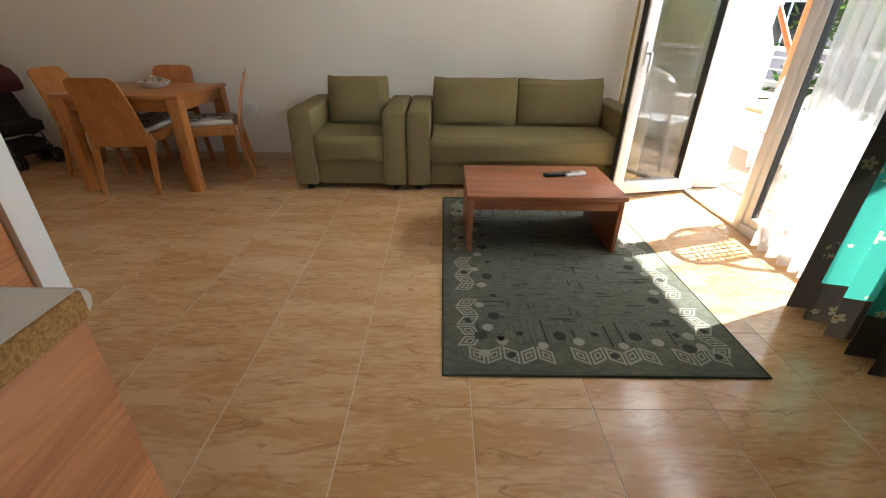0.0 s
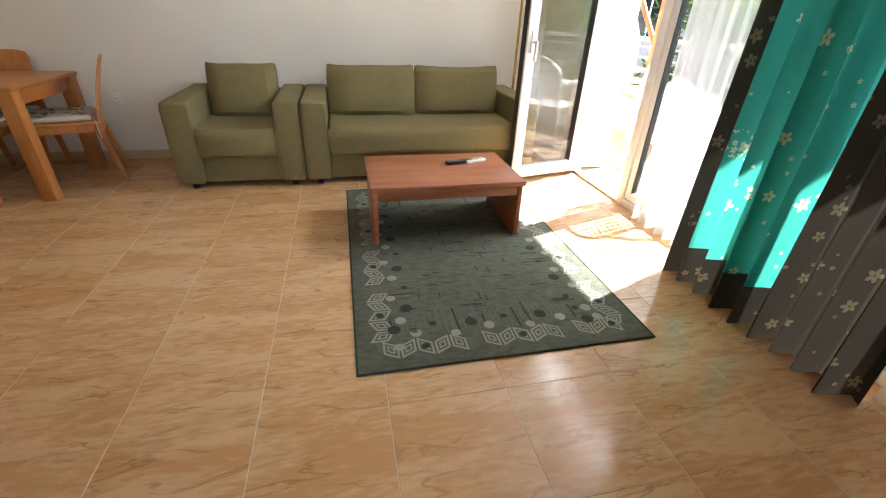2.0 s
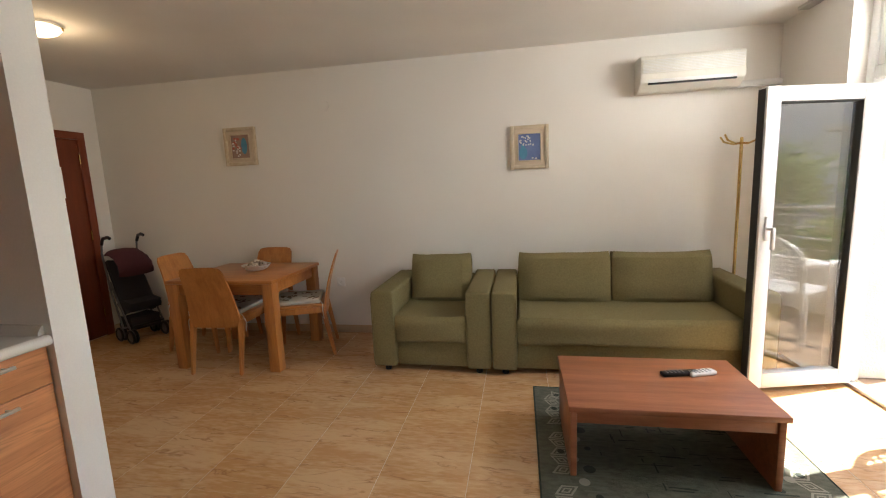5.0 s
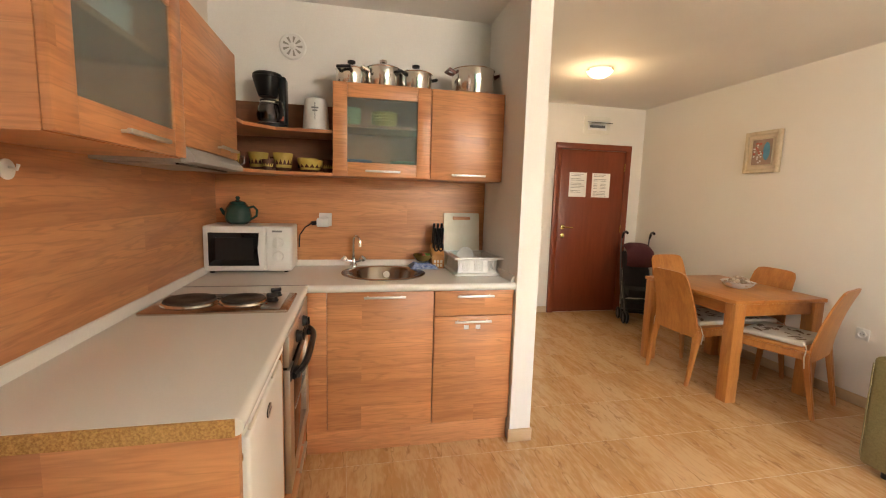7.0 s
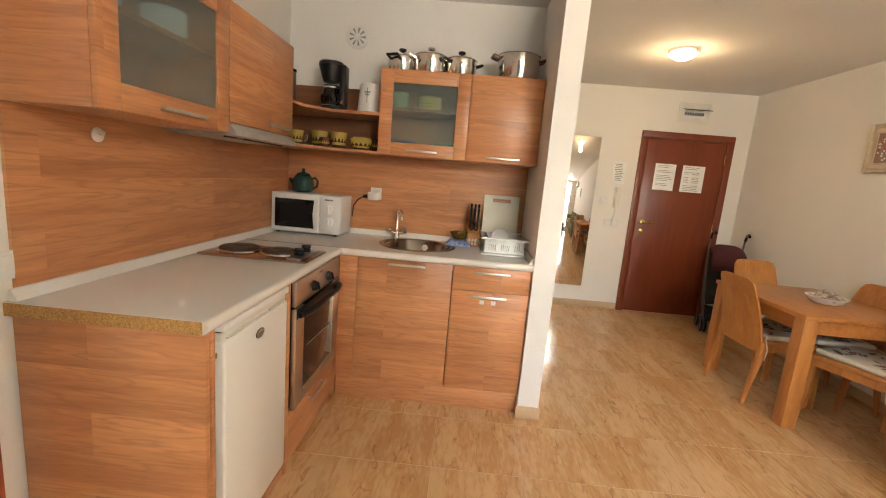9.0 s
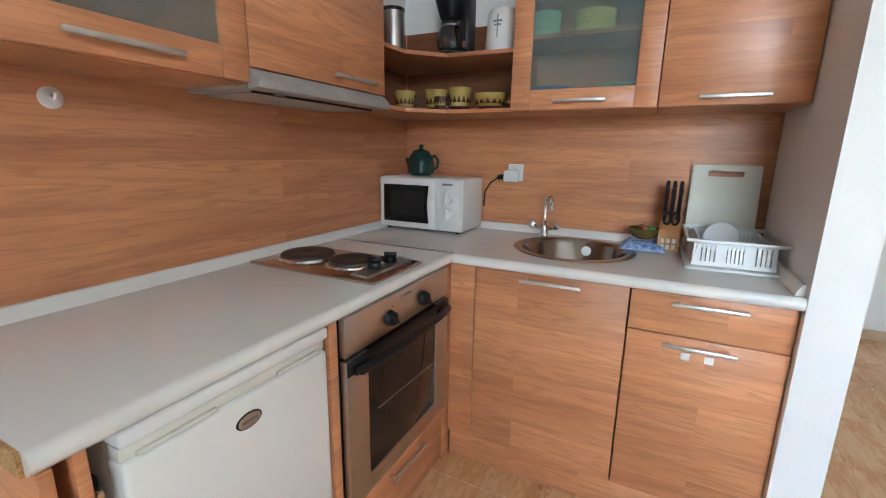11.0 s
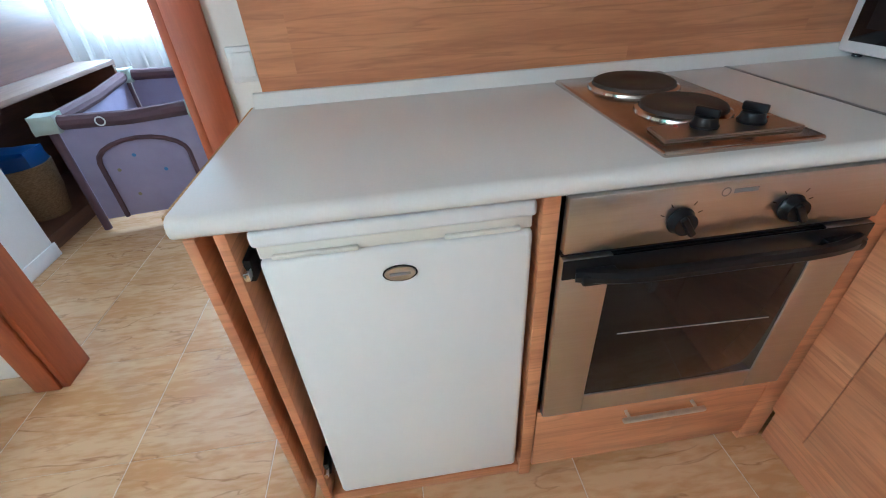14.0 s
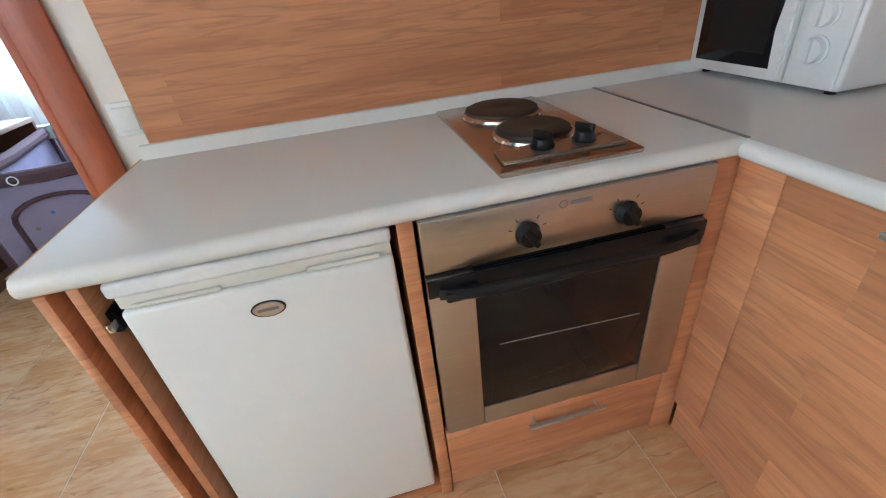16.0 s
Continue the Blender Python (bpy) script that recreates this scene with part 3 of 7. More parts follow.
box((-L + 0.085, -0.03, H - 0.091), (-0.085, 0.03, H - 0.085), bm=g)
part("gasket", g, GASKET, leaf)
part("edge_seal", box((-L - 0.004, -0.02, 0.01), (-L - 0.0005, 0.03, H - 0.01)), GASKET, leaf, "dark rubber seal on the free edge")
h = bmesh.new()
box((-L + 0.03, -0.047, 0.93), (-L + 0.056, -0.0352, 1.07), 0.004, bm=h)
rod((-L + 0.043, -0.046, 1.0), (-L + 0.043, -0.085, 1.0), 0.009, bm=h)
box((-L + 0.033, -0.098, 0.88), (-L + 0.053, -0.078, 1.012), 0.006, bm=h)
part("door_handle", h, PVC, leaf, "white lever handle")


# ---- living area ----
def chair_model(at, turn, label):
    """Dining chair: seat at 0.45 m, tall gently bent plywood back, tapered splayed legs, tied cushion. Front faces +y."""
    c = thing("dining_chair", at, label, "chair", "chairs round the dining table", turn=turn)
    part("seat", box((-0.222, -0.21, 0.425), (0.222, 0.225, 0.448), 0.008), CHAIR_W, c)
    fr = bmesh.new()
    for x0, x1, y0, y1 in ((-0.205, 0.205, 0.175, 0.195), (-0.205, 0.205, -0.195, -0.175), (-0.212, -0.192, -0.175, 0.175), (0.192, 0.212, -0.175, 0.175)):
        box((x0, y0, 0.375), (x1, y1, 0.4245), 0.003, bm=fr)
    part("seat_frame", fr, CHAIR_W, c)
    for sx in (-1, 1):
        for sy in (-1, 1):
            b = bmesh.new()
            bmesh.ops.create_cube(b, size=1)
            for v in b.verts:
                top = v.co.z > 0
                w = 0.042 if top else 0.026
                lean = 0.0 if top else (0.03 if sy > 0 else 0.075)
                v.co = Vector((sx * 0.200 + v.co.x * w, sy * (0.185 + lean) + v.co.y * w, 0.4245 if top else 0.0))
            bmesh.ops.bevel(b, geom=b.edges[:], offset=0.006, segments=2, affect="EDGES")
            part("leg", b, CHAIR_W, c)
    # backrest: a bent sheet that narrows to a softly rounded top
    b = bmesh.new()
    rows_, cols = 14, 8
    for side in (0, 1):
        for i in range(rows_ + 1):
            t = i / rows_
            z = 0.36 + 0.485 * t
            y = -0.195 - 0.115 * t ** 1.6 - side * 0.014
            half = 0.212 - 0.046 * t - (0.016 * max(0, (t - 0.93) / 0.07) ** 2) - 0.03 * max(0, (0.12 - t) / 0.12)
            for j in range(cols + 1):
                s = 2 * j / cols - 1
                b.verts.new((s * half, y - 0.010 * (1 - s * s), z - 0.012 * s ** 6 * max(0, t - 0.6) / 0.4))
    b.verts.ensure_lookup_table()
    n1 = (rows_ + 1) * (cols + 1)

    def vid(side, i, j):
        return b.verts[side * n1 + i * (cols + 1) + j]

    for i in range(rows_):
        for j in range(cols):
            b.faces.new((vid(0, i, j), vid(0, i, j + 1), vid(0, i + 1, j + 1), vid(0, i + 1, j)))
            b.faces.new((vid(1, i, j), vid(1, i + 1, j), vid(1, i + 1, j + 1), vid(1, i, j + 1)))
        for j in (0, cols):
            b.faces.new((vid(0, i, j), vid(0, i + 1, j), vid(1, i + 1, j), vid(1, i, j)))
    for j in range(cols):
        for i in (0, rows_):
            b.faces.new((vid(0, i, j), vid(0, i, j + 1), vid(1, i, j + 1), vid(1, i, j)))
    part("backrest", b, CHAIR_W, c)
    cushion = thing("seat_cushion", (0, 0, 0.449), "thin cushion printed with brown leaves, tied to the chair", "cushion", "chair cushions")
    cushion.matrix_basis = c.matrix_basis @ pose(0, 0.01, 0.449)
    part("pad", box((-0.19, -0.18, 0), (0.19, 0.19, 0.034), 0.015, 3), CUSH, cushion)
    motif = bmesh.new()
    rnd = random.Random(int(turn) + 7)
    for _ in range(26):
        x, y, a, s = rnd.uniform(-0.15, 0.15), rnd.uniform(-0.14, 0.15), rnd.uniform(0, 6.3), rnd.uniform(0.02, 0.045)
        o = [(math.cos(a) * u * s - math.sin(a) * w * s * 0.45 + x, math.sin(a) * u * s + math.cos(a) * w * s * 0.45 + y) for u, w in ((-1, 0), (-0.3, 0.9), (0.5, 0.7), (1, 0), (0.4, -0.8), (-0.4, -0.7))]
        o = [(max(-0.172, min(0.172, q[0])), max(-0.162, min(0.172, q[1]))) for q in o]
        motif.faces.new([motif.verts.new((q[0], q[1], 0.0352 + 0.0003 * (_ % 4))) for q in o])
    tagged(part("leaf_print", motif, CUSH_P, cushion, "dark brown printed leaves"), kind="stuff")
    for sx in (-1, 1):
        part("tie", tube([(sx * 0.17, -0.178, 0.02), (sx * 0.215, -0.20, 0.0), (sx * 0.24, -0.2, -0.05), (sx * 0.235, -0.205, -0.12)], 0.004, 5), CUSH, cushion, "white cloth tie")
    return c


CUSH = mat("cushion_cloth", (0.66, 0.62, 0.54), 0.95, bump=0.5, bump_scale=400)
CUSH_P = mat("cushion_print", (0.13, 0.085, 0.055), 0.95, color2=(0.30, 0.21, 0.14), scale=40)

# table about 0.92 by 0.92 m
TX0, TX1, TY0, TY1, TZT = -2.37, -1.46, 4.435, 5.20, 0.718
table = thing("dining_table", ((TX0 + TX1) / 2, (TY0 + TY1) / 2, 0), "square honey-brown wooden dining table with thick straight legs", "table")
hx, hy = (TX1 - TX0) / 2, (TY1 - TY0) / 2
part("tabletop", box((-hx, -hy, TZT - 0.028), (hx, hy, TZT), 0.006), TABLE_W, table)
for sx in (-1, 1):
    for sy in (-1, 1):
        part("leg", box((sx * (hx - 0.01) - (0.085 if sx > 0 else 0), sy * (hy - 0.01) - (0.085 if sy > 0 else 0), 0), (sx * (hx - 0.01) + (0 if sx > 0 else 0.085), sy * (hy - 0.01) + (0 if sy > 0 else 0.085), TZT - 0.0285), 0.005), CHAIR_W, table)
for sy in (-1, 1):
    part("apron", box((-hx + 0.096, sy * (hy - 0.04) - 0.011, TZT - 0.115), (hx - 0.096, sy * (hy - 0.04) + 0.011, TZT - 0.0285), 0.003), TABLE_W, table)
for sx in (-1, 1):
    part("apron", box((sx * (hx - 0.04) - 0.011, -hy + 0.096, TZT - 0.115), (sx * (hx - 0.04) + 0.011, hy - 0.096, TZT - 0.0285), 0.003), TABLE_W, table)

CH = "honey-brown bentwood dining chair with a printed seat cushion"
chair_model((-1.965, 4.63, 0), 3, CH)
chair_model((-1.50, 4.91, 0), 111, CH)
chair_model((-2.47, 4.98, 0), -90, CH)
chair_model((-1.96, 5.01, 0), 180, CH)


def pillow(w, d, h, seed, bm=None, m=None, plump=0.5, uneven=0.10):
    """A stuffed cushion: rounded box with a bulged face and a slightly uneven outline."""
    t = bmesh.new()
    bmesh.ops.create_cube(t, size=1)
    bmesh.ops.subdivide_edges(t, edges=t.edges[:], cuts=7, use_grid_fill=True)
    rnd = random.Random(seed)
    off = rnd.uniform(0, 50)
    for v in t.verts:
        x, y, z = v.co * 2
        fx, fz = 1 - abs(x) ** 4, 1 - abs(z) ** 4
        bulge = plump + (1 - plump) * (max(0, fx) * max(0, fz)) ** 0.5
        q = Vector((x * (1 - 0.03 * abs(z) ** 6), y * bulge, z * (0.955 + 0.055 * abs(x) ** 3)))
        nn = noise.noise(Vector((x * 1.3 + off, y, z * 1.3))) * uneven
        v.co = Vector((q.x * w / 2 * (1 + nn * 0.25), q.y * d / 2 * (1 + nn), q.z * h / 2 * (1 + nn * 0.4)))
    if m is not None:
        t.transform(m)
    return put(bm or bmesh.new(), t)


def seat_unit(name, x0, x1, seats, label, category):
    """Upholstered block seat with square arms, seat cushion, loose back cushions and short feet. Front at y = 4.53."""
    s = thing(name, ((x0 + x1) / 2, 4.945, 0), label, category)
    hw = (x1 - x0) / 2
    F, B = -0.42, 0.42
    for sx in (-1, 1):
        arm = box((min(sx * hw, sx * (hw - 0.175)), F, 0.045), (max(sx * hw, sx * (hw - 0.175)), B, 0.615), 0.022, 3)
        part("armrest", arm, SOFA, s)
    part("base", box((-hw + 0.176, F + 0.045, 0.045), (hw - 0.176, B, 0.228), 0.012), SOFA, s)
    part("back_frame", box((-hw + 0.176, B - 0.16, 0.236), (hw - 0.176, B, 0.585), 0.02, 3), SOFA, s)
    part("seat_cushion", pillow(2 * hw - 0.352, 0.72, 0.20, 5, m=pose(0, F + 0.335, 0.335), plump=0.9, uneven=0.03), SOFA, s)
    wid = (2 * hw - 0.36) / seats
    for k in range(seats):
        cx = -hw + 0.18 + wid * (k + 0.5)
        part("back_cushion", pillow(wid - 0.012, 0.28, 0.42, 11 + 3 * k, m=pose(cx, B - 0.27, 0.585, -14), plump=0.38), SOFA, s)
    for sx in (-1, 1):
        for xx in (hw - 0.006, hw - 0.169):
            part("piping", tube([(sx * xx, F + 0.012, 0.07), (sx * xx, F - 0.001, 0.10), (sx * xx, F - 0.001, 0.58)], 0.003, 5), SOFA, s)
    for sx in (-1, 1):
        for y in (F + 0.07, B - 0.07):
            part("foot", rod((sx * (hw - 0.09), y, 0), (sx * (hw - 0.09), y, 0.046), 0.024), BLACK, s, "black plastic foot")
    return s


seat_unit("armchair", -0.745, 0.128, 1, "olive-green upholstered armchair with wide square arms", "armchair")
seat_unit("sofa", 0.137, 1.935, 2, "olive-green upholstered two-seat sofa with loose back cushions", "sofa")

# ---- coffee table ----
CT0, CT1, CY0, CY1, CTZ = 0.555, 1.425, 3.495, 4.06, 0.36
ct = thing("coffee_table", ((CT0 + CT1) / 2, (CY0 + CY1) / 2, 0.008), "low reddish-brown wooden coffee table standing on the rug", "table")
hx, hy = (CT1 - CT0) / 2, (CY1 - CY0) / 2
part("tabletop", box((-hx - 0.01, -hy - 0.01, CTZ - 0.036), (hx + 0.01, hy + 0.01, CTZ - 0.008), 0.006), COFFEE_W, ct)
for sx in (-1, 1):
    part("side_panel", box((min(sx * hx, sx * (hx - 0.028)), -hy + 0.01, 0), (max(sx * hx, sx * (hx - 0.028)), hy - 0.01, CTZ - 0.0365), 0.003), COFFEE_W, ct)
for y in (-hy + 0.03, hy - 0.03):
    part("apron", box((-hx + 0.0285, y - 0.011, CTZ - 0.10), (hx - 0.0285, y + 0.011, CTZ - 0.0365), 0.003), COFFEE_W, ct)

# ---- rug ----
RX0, RX1, RY0, RY1 = 0.413, 1.675, 2.505, 4.385
rug = thing("rug", ((RX0 + RX1) / 2, (RY0 + RY1) / 2, 0), "grey-green woven rug with a border of pale diamonds and dots", "rug")
hx, hy = (RX1 - RX0) / 2, (RY1 - RY0) / 2
part("field", box((-hx + 0.006, -hy + 0.006, 0), (hx - 0.006, hy - 0.006, 0.008), 0.002), RUG, rug)
e = bmesh.new()
tube([(-hx + 0.004, -hy + 0.004, 0.005), (hx - 0.004, -hy + 0.004, 0.005), (hx - 0.004, hy - 0.004, 0.005), (-hx + 0.004, hy - 0.004, 0.005)], 0.006, 6, e, closed=True)
part("bound_edge", e, RUG_EDGE, rug, "dark green bound edge")

# ---- curtains ----
def curtain(name, y0, y1, x, z0, z1, waves, depth, material, label, steps=10, seed=1, spread=0.0, pull=0.0):
    """Hanging cloth in soft uneven folds along y."""
    c = thing(name, (x, (y0 + y1) / 2, z0), label, "curtain")
    rnd = random.Random(seed)
    ph = [rnd.uniform(0.75, 1.3) for _ in range(waves + 1)]
    cols, rows_ = waves * steps, 24
    b = bmesh.new()
    grid = []
    for i in range(rows_ + 1):
        v = i / rows_
        line = []
        for j in range(cols + 1):
            u = j / cols
            k = u * waves
            amp = depth * (ph[min(int(k), waves)] * (1 - (k % 1)) + ph[min(int(k) + 1, waves)] * (k % 1))
            fold = math.sin(2 * math.pi * k) + 0.35 * math.sin(4 * math.pi * k + 2 * v + seed)
            yy = y0 + (y1 - y0) * u
            yy += (0.5 - u) * -spread * (1 - v) + 0.012 * math.sin(9 * u + 3 * v)
            line.append(b.verts.new((amp * (0.55 + 0.45 * (1 - v)) * fold + pull * (1 - v) ** 2, yy - (y0 + y1) / 2, (z1 - z0) * v)))
        grid.append(line)
    for i in range(rows_):
        for j in range(cols):
            b.faces.new((grid[i][j], grid[i][j + 1], grid[i + 1][j + 1], grid[i + 1][j]))
    # cloth coordinates: the way along the folds, and the height
    uv = b.loops.layers.uv.new("cloth")
    along = [0.0]
    for j in range(cols):
        along.append(along[-1] + (grid[8][j + 1].co - grid[8][j].co).length)
    spot = {v: (along[j], v.co.z) for line in grid for j, v in enumerate(line)}
    for f in b.faces:
        for loop in f.loops:
            loop[uv].uv = spot[loop.vert]
    return c, b


rail = structure("curtain_rail", box((2.19, 1.18, CZ - 0.022), (2.26, NY - 0.3, CZ - 0.0005), 0.003), PVC, "white ceiling curtain rail", "rail")
c, b = curtain("sheer_curtain", 2.95, 3.60, 2.30, 0.03, CZ - 0.03, 9, 0.035, SHEER, "white sheer curtain drawn half aside", seed=4)
part("cloth", b, SHEER, c)
CURT = (2.04, 3.02)
c, b = curtain("flowered_curtain", CURT[0], CURT[1], 2.150, -0.003, CZ - 0.03, 9, 0.052, TEAL, "teal curtain with dark grey-brown borders and pale flowers", seed=2)
curtain_thing = c
teal_b, taupe_b = b, b.copy()


def teal_zone(f):
    p_ = f.calc_center_median()
    return -0.07 < p_.y < 0.385 and p_.z > 0.20


bmesh.ops.delete(teal_b, geom=[f for f in teal_b.faces if not teal_zone(f)], context="FACES")
bmesh.ops.delete(taupe_b, geom=[f for f in taupe_b.faces if teal_zone(f)], context="FACES")
part("centre_cloth", teal_b, TEAL, c, "teal cloth panel")
part("border_cloth", taupe_b, TAUPE, c, "dark grey-brown cloth border")

# ---- entrance door ----
door = thing("door_1", (WX, 4.72, 0), "dark mahogany entrance door, closed, with two notices", "door", kind="structure")
bm = bmesh.new()
for y0, y1 in ((-0.485, -0.415), (0.415, 0.485)):
    box((-0.005, y0, 0), (0.03, y1, 2.005), 0.006, bm=bm)
box((-0.005, -0.485, 1.935), (0.031, 0.485, 2.005), 0.006, bm=bm)
part("door_frame", bm, DOOR_W, door)
part("door_leaf", box((-0.004, -0.413, 0.006), (0.014, 0.413, 1.933), 0.003), DOOR_W, door)

# ---- kitchen carcass ----
CTOP = 0.90
FX, FY = -1.30, 1.725       # fronts of the two runs


def bar_handle(parent, a, b, out, r=0.006):
    """A flat bar handle between a and b standing off by the vector out."""
    a, b, out = Vector(a), Vector(b), Vector(out)
    bm = bmesh.new()
    d = (b - a).normalized()
    lo = [min(a[i], b[i]) - (0.0 if abs(d[i]) > 0.5 else 0.006) + out[i] for i in range(3)]
    hi = [max(a[i], b[i]) + (0.0 if abs(d[i]) > 0.5 else 0.006) + out[i] for i in range(3)]
    box(lo, hi, 0.003, bm=bm)
    for q in (a + d * 0.02, b - d * 0.02):
        rod(q, q + out, 0.0045, 8, bm)
    return part("handle", bm, ALU, parent, "brushed aluminium bar handle")


sinkcab = thing("sink_cabinet", (0, 0, 0), "wood-grain laminate base cabinet under the sink", "cabinet", "kitchen base units")
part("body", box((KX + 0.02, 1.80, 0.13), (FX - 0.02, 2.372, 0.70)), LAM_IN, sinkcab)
o = part("door", box((FX - 0.018, 1.832, 0.13), (FX, 2.369, 0.858), 0.002), LAM, sinkcab)
bar_handle(o, (FX, 2.01, 0.835), (FX, 2.22, 0.835), (0.026, 0, 0))
part("filler_panel", box((FX - 0.018, 1.728, 0.13), (FX - 0.002, 1.829, 0.861), 0.002), LAM, sinkcab)
dr = thing("drawer_cabinet", (0, 0, 0), "wood-grain laminate base cabinet with a drawer over a door", "cabinet", "kitchen base units")
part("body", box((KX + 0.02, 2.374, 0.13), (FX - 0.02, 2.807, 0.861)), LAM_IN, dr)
o = part("drawer", box((FX - 0.018, 2.374, 0.724), (FX, 2.807, 0.858), 0.002), LAM, dr)
bar_handle(o, (FX, 2.49, 0.832), (FX, 2.69, 0.832), (0.026, 0, 0))
o = part("door", box((FX - 0.018, 2.374, 0.13), (FX, 2.807, 0.720), 0.002), LAM, dr)
bar_handle(o, (FX, 2.48, 0.695), (FX, 2.68, 0.695), (0.026, 0, 0))
for y in (2.535, 2.60):
    part("sticker", box((FX + 0.0005, y, 0.648), (FX + 0.003, y + 0.026, 0.672), 0.0008), PAPER, o, "small white paper sticker")
pl = thing("kitchen_plinth", (0, 0, 0), "wood-grain laminate plinth under the sink units", "plinth")
part("board", box((FX - 0.045, 1.728, 0), (FX - 0.022, 2.807, 0.128), 0.002), LAM, pl)

# fridge bay with its door standing open
fc = thing("fridge_cabinet", (0, 0, 0), "wood-grain cabinet round the fridge, its door folded back outside", "cabinet", "kitchen base units")
part("end_panel", box((-0.103, SY + 0.02, 0), (-0.085, FY - 0.002, 0.861), 0.002), LAM, fc)
part("divider", box((-0.636, SY + 0.02, 0), (-0.606, FY, 0.861), 0.002), LAM, fc)
part("bottom", box((-0.6055, SY + 0.03, 0.0), (-0.1035, FY - 0.01, 0.035), 0.002), LAM, fc)
part("back", box((-0.6055, SY + 0.015, 0.036), (-0.1035, SY + 0.029, 0.861)), LAM_IN, fc)
fd = part("door", box((-0.018, 0.0, 0.045), (0, 0.553, 0.858), 0.002), LAM, fc)
fd.matrix_basis = pose(-0.0615, FY + 0.006, 0, 0, 0, 180)
bar_handle(fd, (0, 0.18, 0.815), (0, 0.39, 0.815), (0.016, 0, 0))

fr = thing("fridge", (-0.365, 1.70, 0.036), "small white under-counter fridge with an oval badge", "fridge")
part("body", box((-0.225, -0.48, 0.02), (0.225, -0.022, 0.82), 0.006), FRIDGEM, fr)
part("door", box((-0.227, -0.02, 0.03), (0.227, 0.03, 0.764), 0.010, 3), FRIDGEM, fr)
part("top_trim", box((-0.229, -0.30, 0.794), (0.229, 0.034, 0.822), 0.007, 3), PLASTIC, fr)
part("door_cap", box((-0.226, -0.018, 0.7645), (0.226, 0.020, 0.7905), 0.003), CREAM, fr, "cream cap along the top of the door")
for x0, x1 in ((-0.205, -0.075), (0.065, 0.205)):
    part("grip", box((x0, 0.0202, 0.766), (x1, 0.030, 0.775), 0.004), CREAM, fr, "cream moulded door grip")
part("gasket", box((-0.224, -0.016, 0.7908), (0.224, 0.016, 0.7937)), GASKET, fr)
bdg = part("badge", lathe([(0.030, 0), (0.030, 0.002), (0.027, 0.0022)], 32, squash=(1, 0.56, 1)), BLACK, fr, "oval badge with a dark rim")
bdg.matrix_basis = pose(0.005, 0.030, 0.712, -90)
part("badge_face", lathe([(0.0268, 0.0005), (0.0262, 0.0035), (0, 0.0037)], 32, squash=(1, 0.56, 1)), STEEL, bdg, "silver badge face")
part("badge_mark", box((-0.018, -0.003, 0.0038), (0.018, 0.003, 0.0042)), INK, bdg)
for x in (-0.18, 0.18):
    part("foot", rod((x, -0.06, 0), (x, -0.06, 0.021), 0.018), BLACK, fr)

# oven unit
ov = thing("oven", (-0.94, FY, 0), "stainless-steel built-in electric oven with a black handle", "oven")
part("body", box((-0.29, -0.5, 0.29), (0.29, -0.002, 0.858)), BLACK, ov)
part("control_panel", box((-0.298, -0.001, 0.752), (0.298, 0.020, 0.862), 0.003), STEEL, ov)
part("door_stile", box((-0.298, 0, 0.285), (-0.205, 0.022, 0.742), 0.003), STEEL, ov)
part("door_stile", box((0.205, 0, 0.285), (0.298, 0.022, 0.742), 0.003), STEEL, ov)
part("door_rail", box((-0.2045, 0, 0.285), (0.2045, 0.0215, 0.345), 0.003), STEEL, ov)
part("window", box((-0.206, 0.0, 0.346), (0.206, 0.019, 0.742), 0.002), BLACKG, ov, "dark tinted oven window")
part("seal", box((-0.298, 0.0, 0.743), (0.298, 0.012, 0.751)), BLACK, ov)

od = thing("oven_housing_unit", (0, 0, 0), "wood-grain laminate oven housing with a drawer below", "cabinet", "kitchen base units")
part("front", box((-1.247, FY - 0.018, 0.04), (-0.639, FY, 0.272), 0.002), LAM, od)
bar_handle(od, (-1.065, FY, 0.225), (-0.85, FY, 0.225), (0, 0.026, 0))
part("side_panel", box((-1.316, FY - 0.022, 0.0), (-1.249, FY, 0.861), 0.002), LAM, od)
part("plinth", box((-1.2485, FY - 0.04, 0), (-0.6365, FY - 0.025, 0.12)), LAM, od)

# worktop: two lengths joined by a strip
STRIP = mat("dull_strip", (0.26, 0.25, 0.24), 0.4, 0.6)
wt = thing("worktop", (0, 0, 0), "pale speckled laminate worktop with a rounded front edge", "worktop")


def nosed(length0, length1, back, front, axis, sgn):
    """Worktop length with a bull-nosed front edge."""
    prof = [(back, CTOP - 0.038), (back, CTOP)]
    for k in range(7):
        a = math.pi / 2 - k * math.pi / 6
        prof.append((front - sgn * 0.017 + sgn * 0.017 * math.cos(a), CTOP - 0.019 + 0.019 * math.sin(a)))
    return prism(prof, length0, length1, axis)


part("slab", nosed(-1.289, -0.036, SY + 0.002, 1.745, "x", 1), TOP, wt)
ed = bmesh.new()
box((-0.0355, SY + 0.01, CTOP - 0.037), (-0.030, 1.728, CTOP - 0.001), bm=ed)
part("raw_end", ed, CHIP, wt, "unfinished chipboard end")
SX, SYC, SR = -1.615, 2.13, 0.215


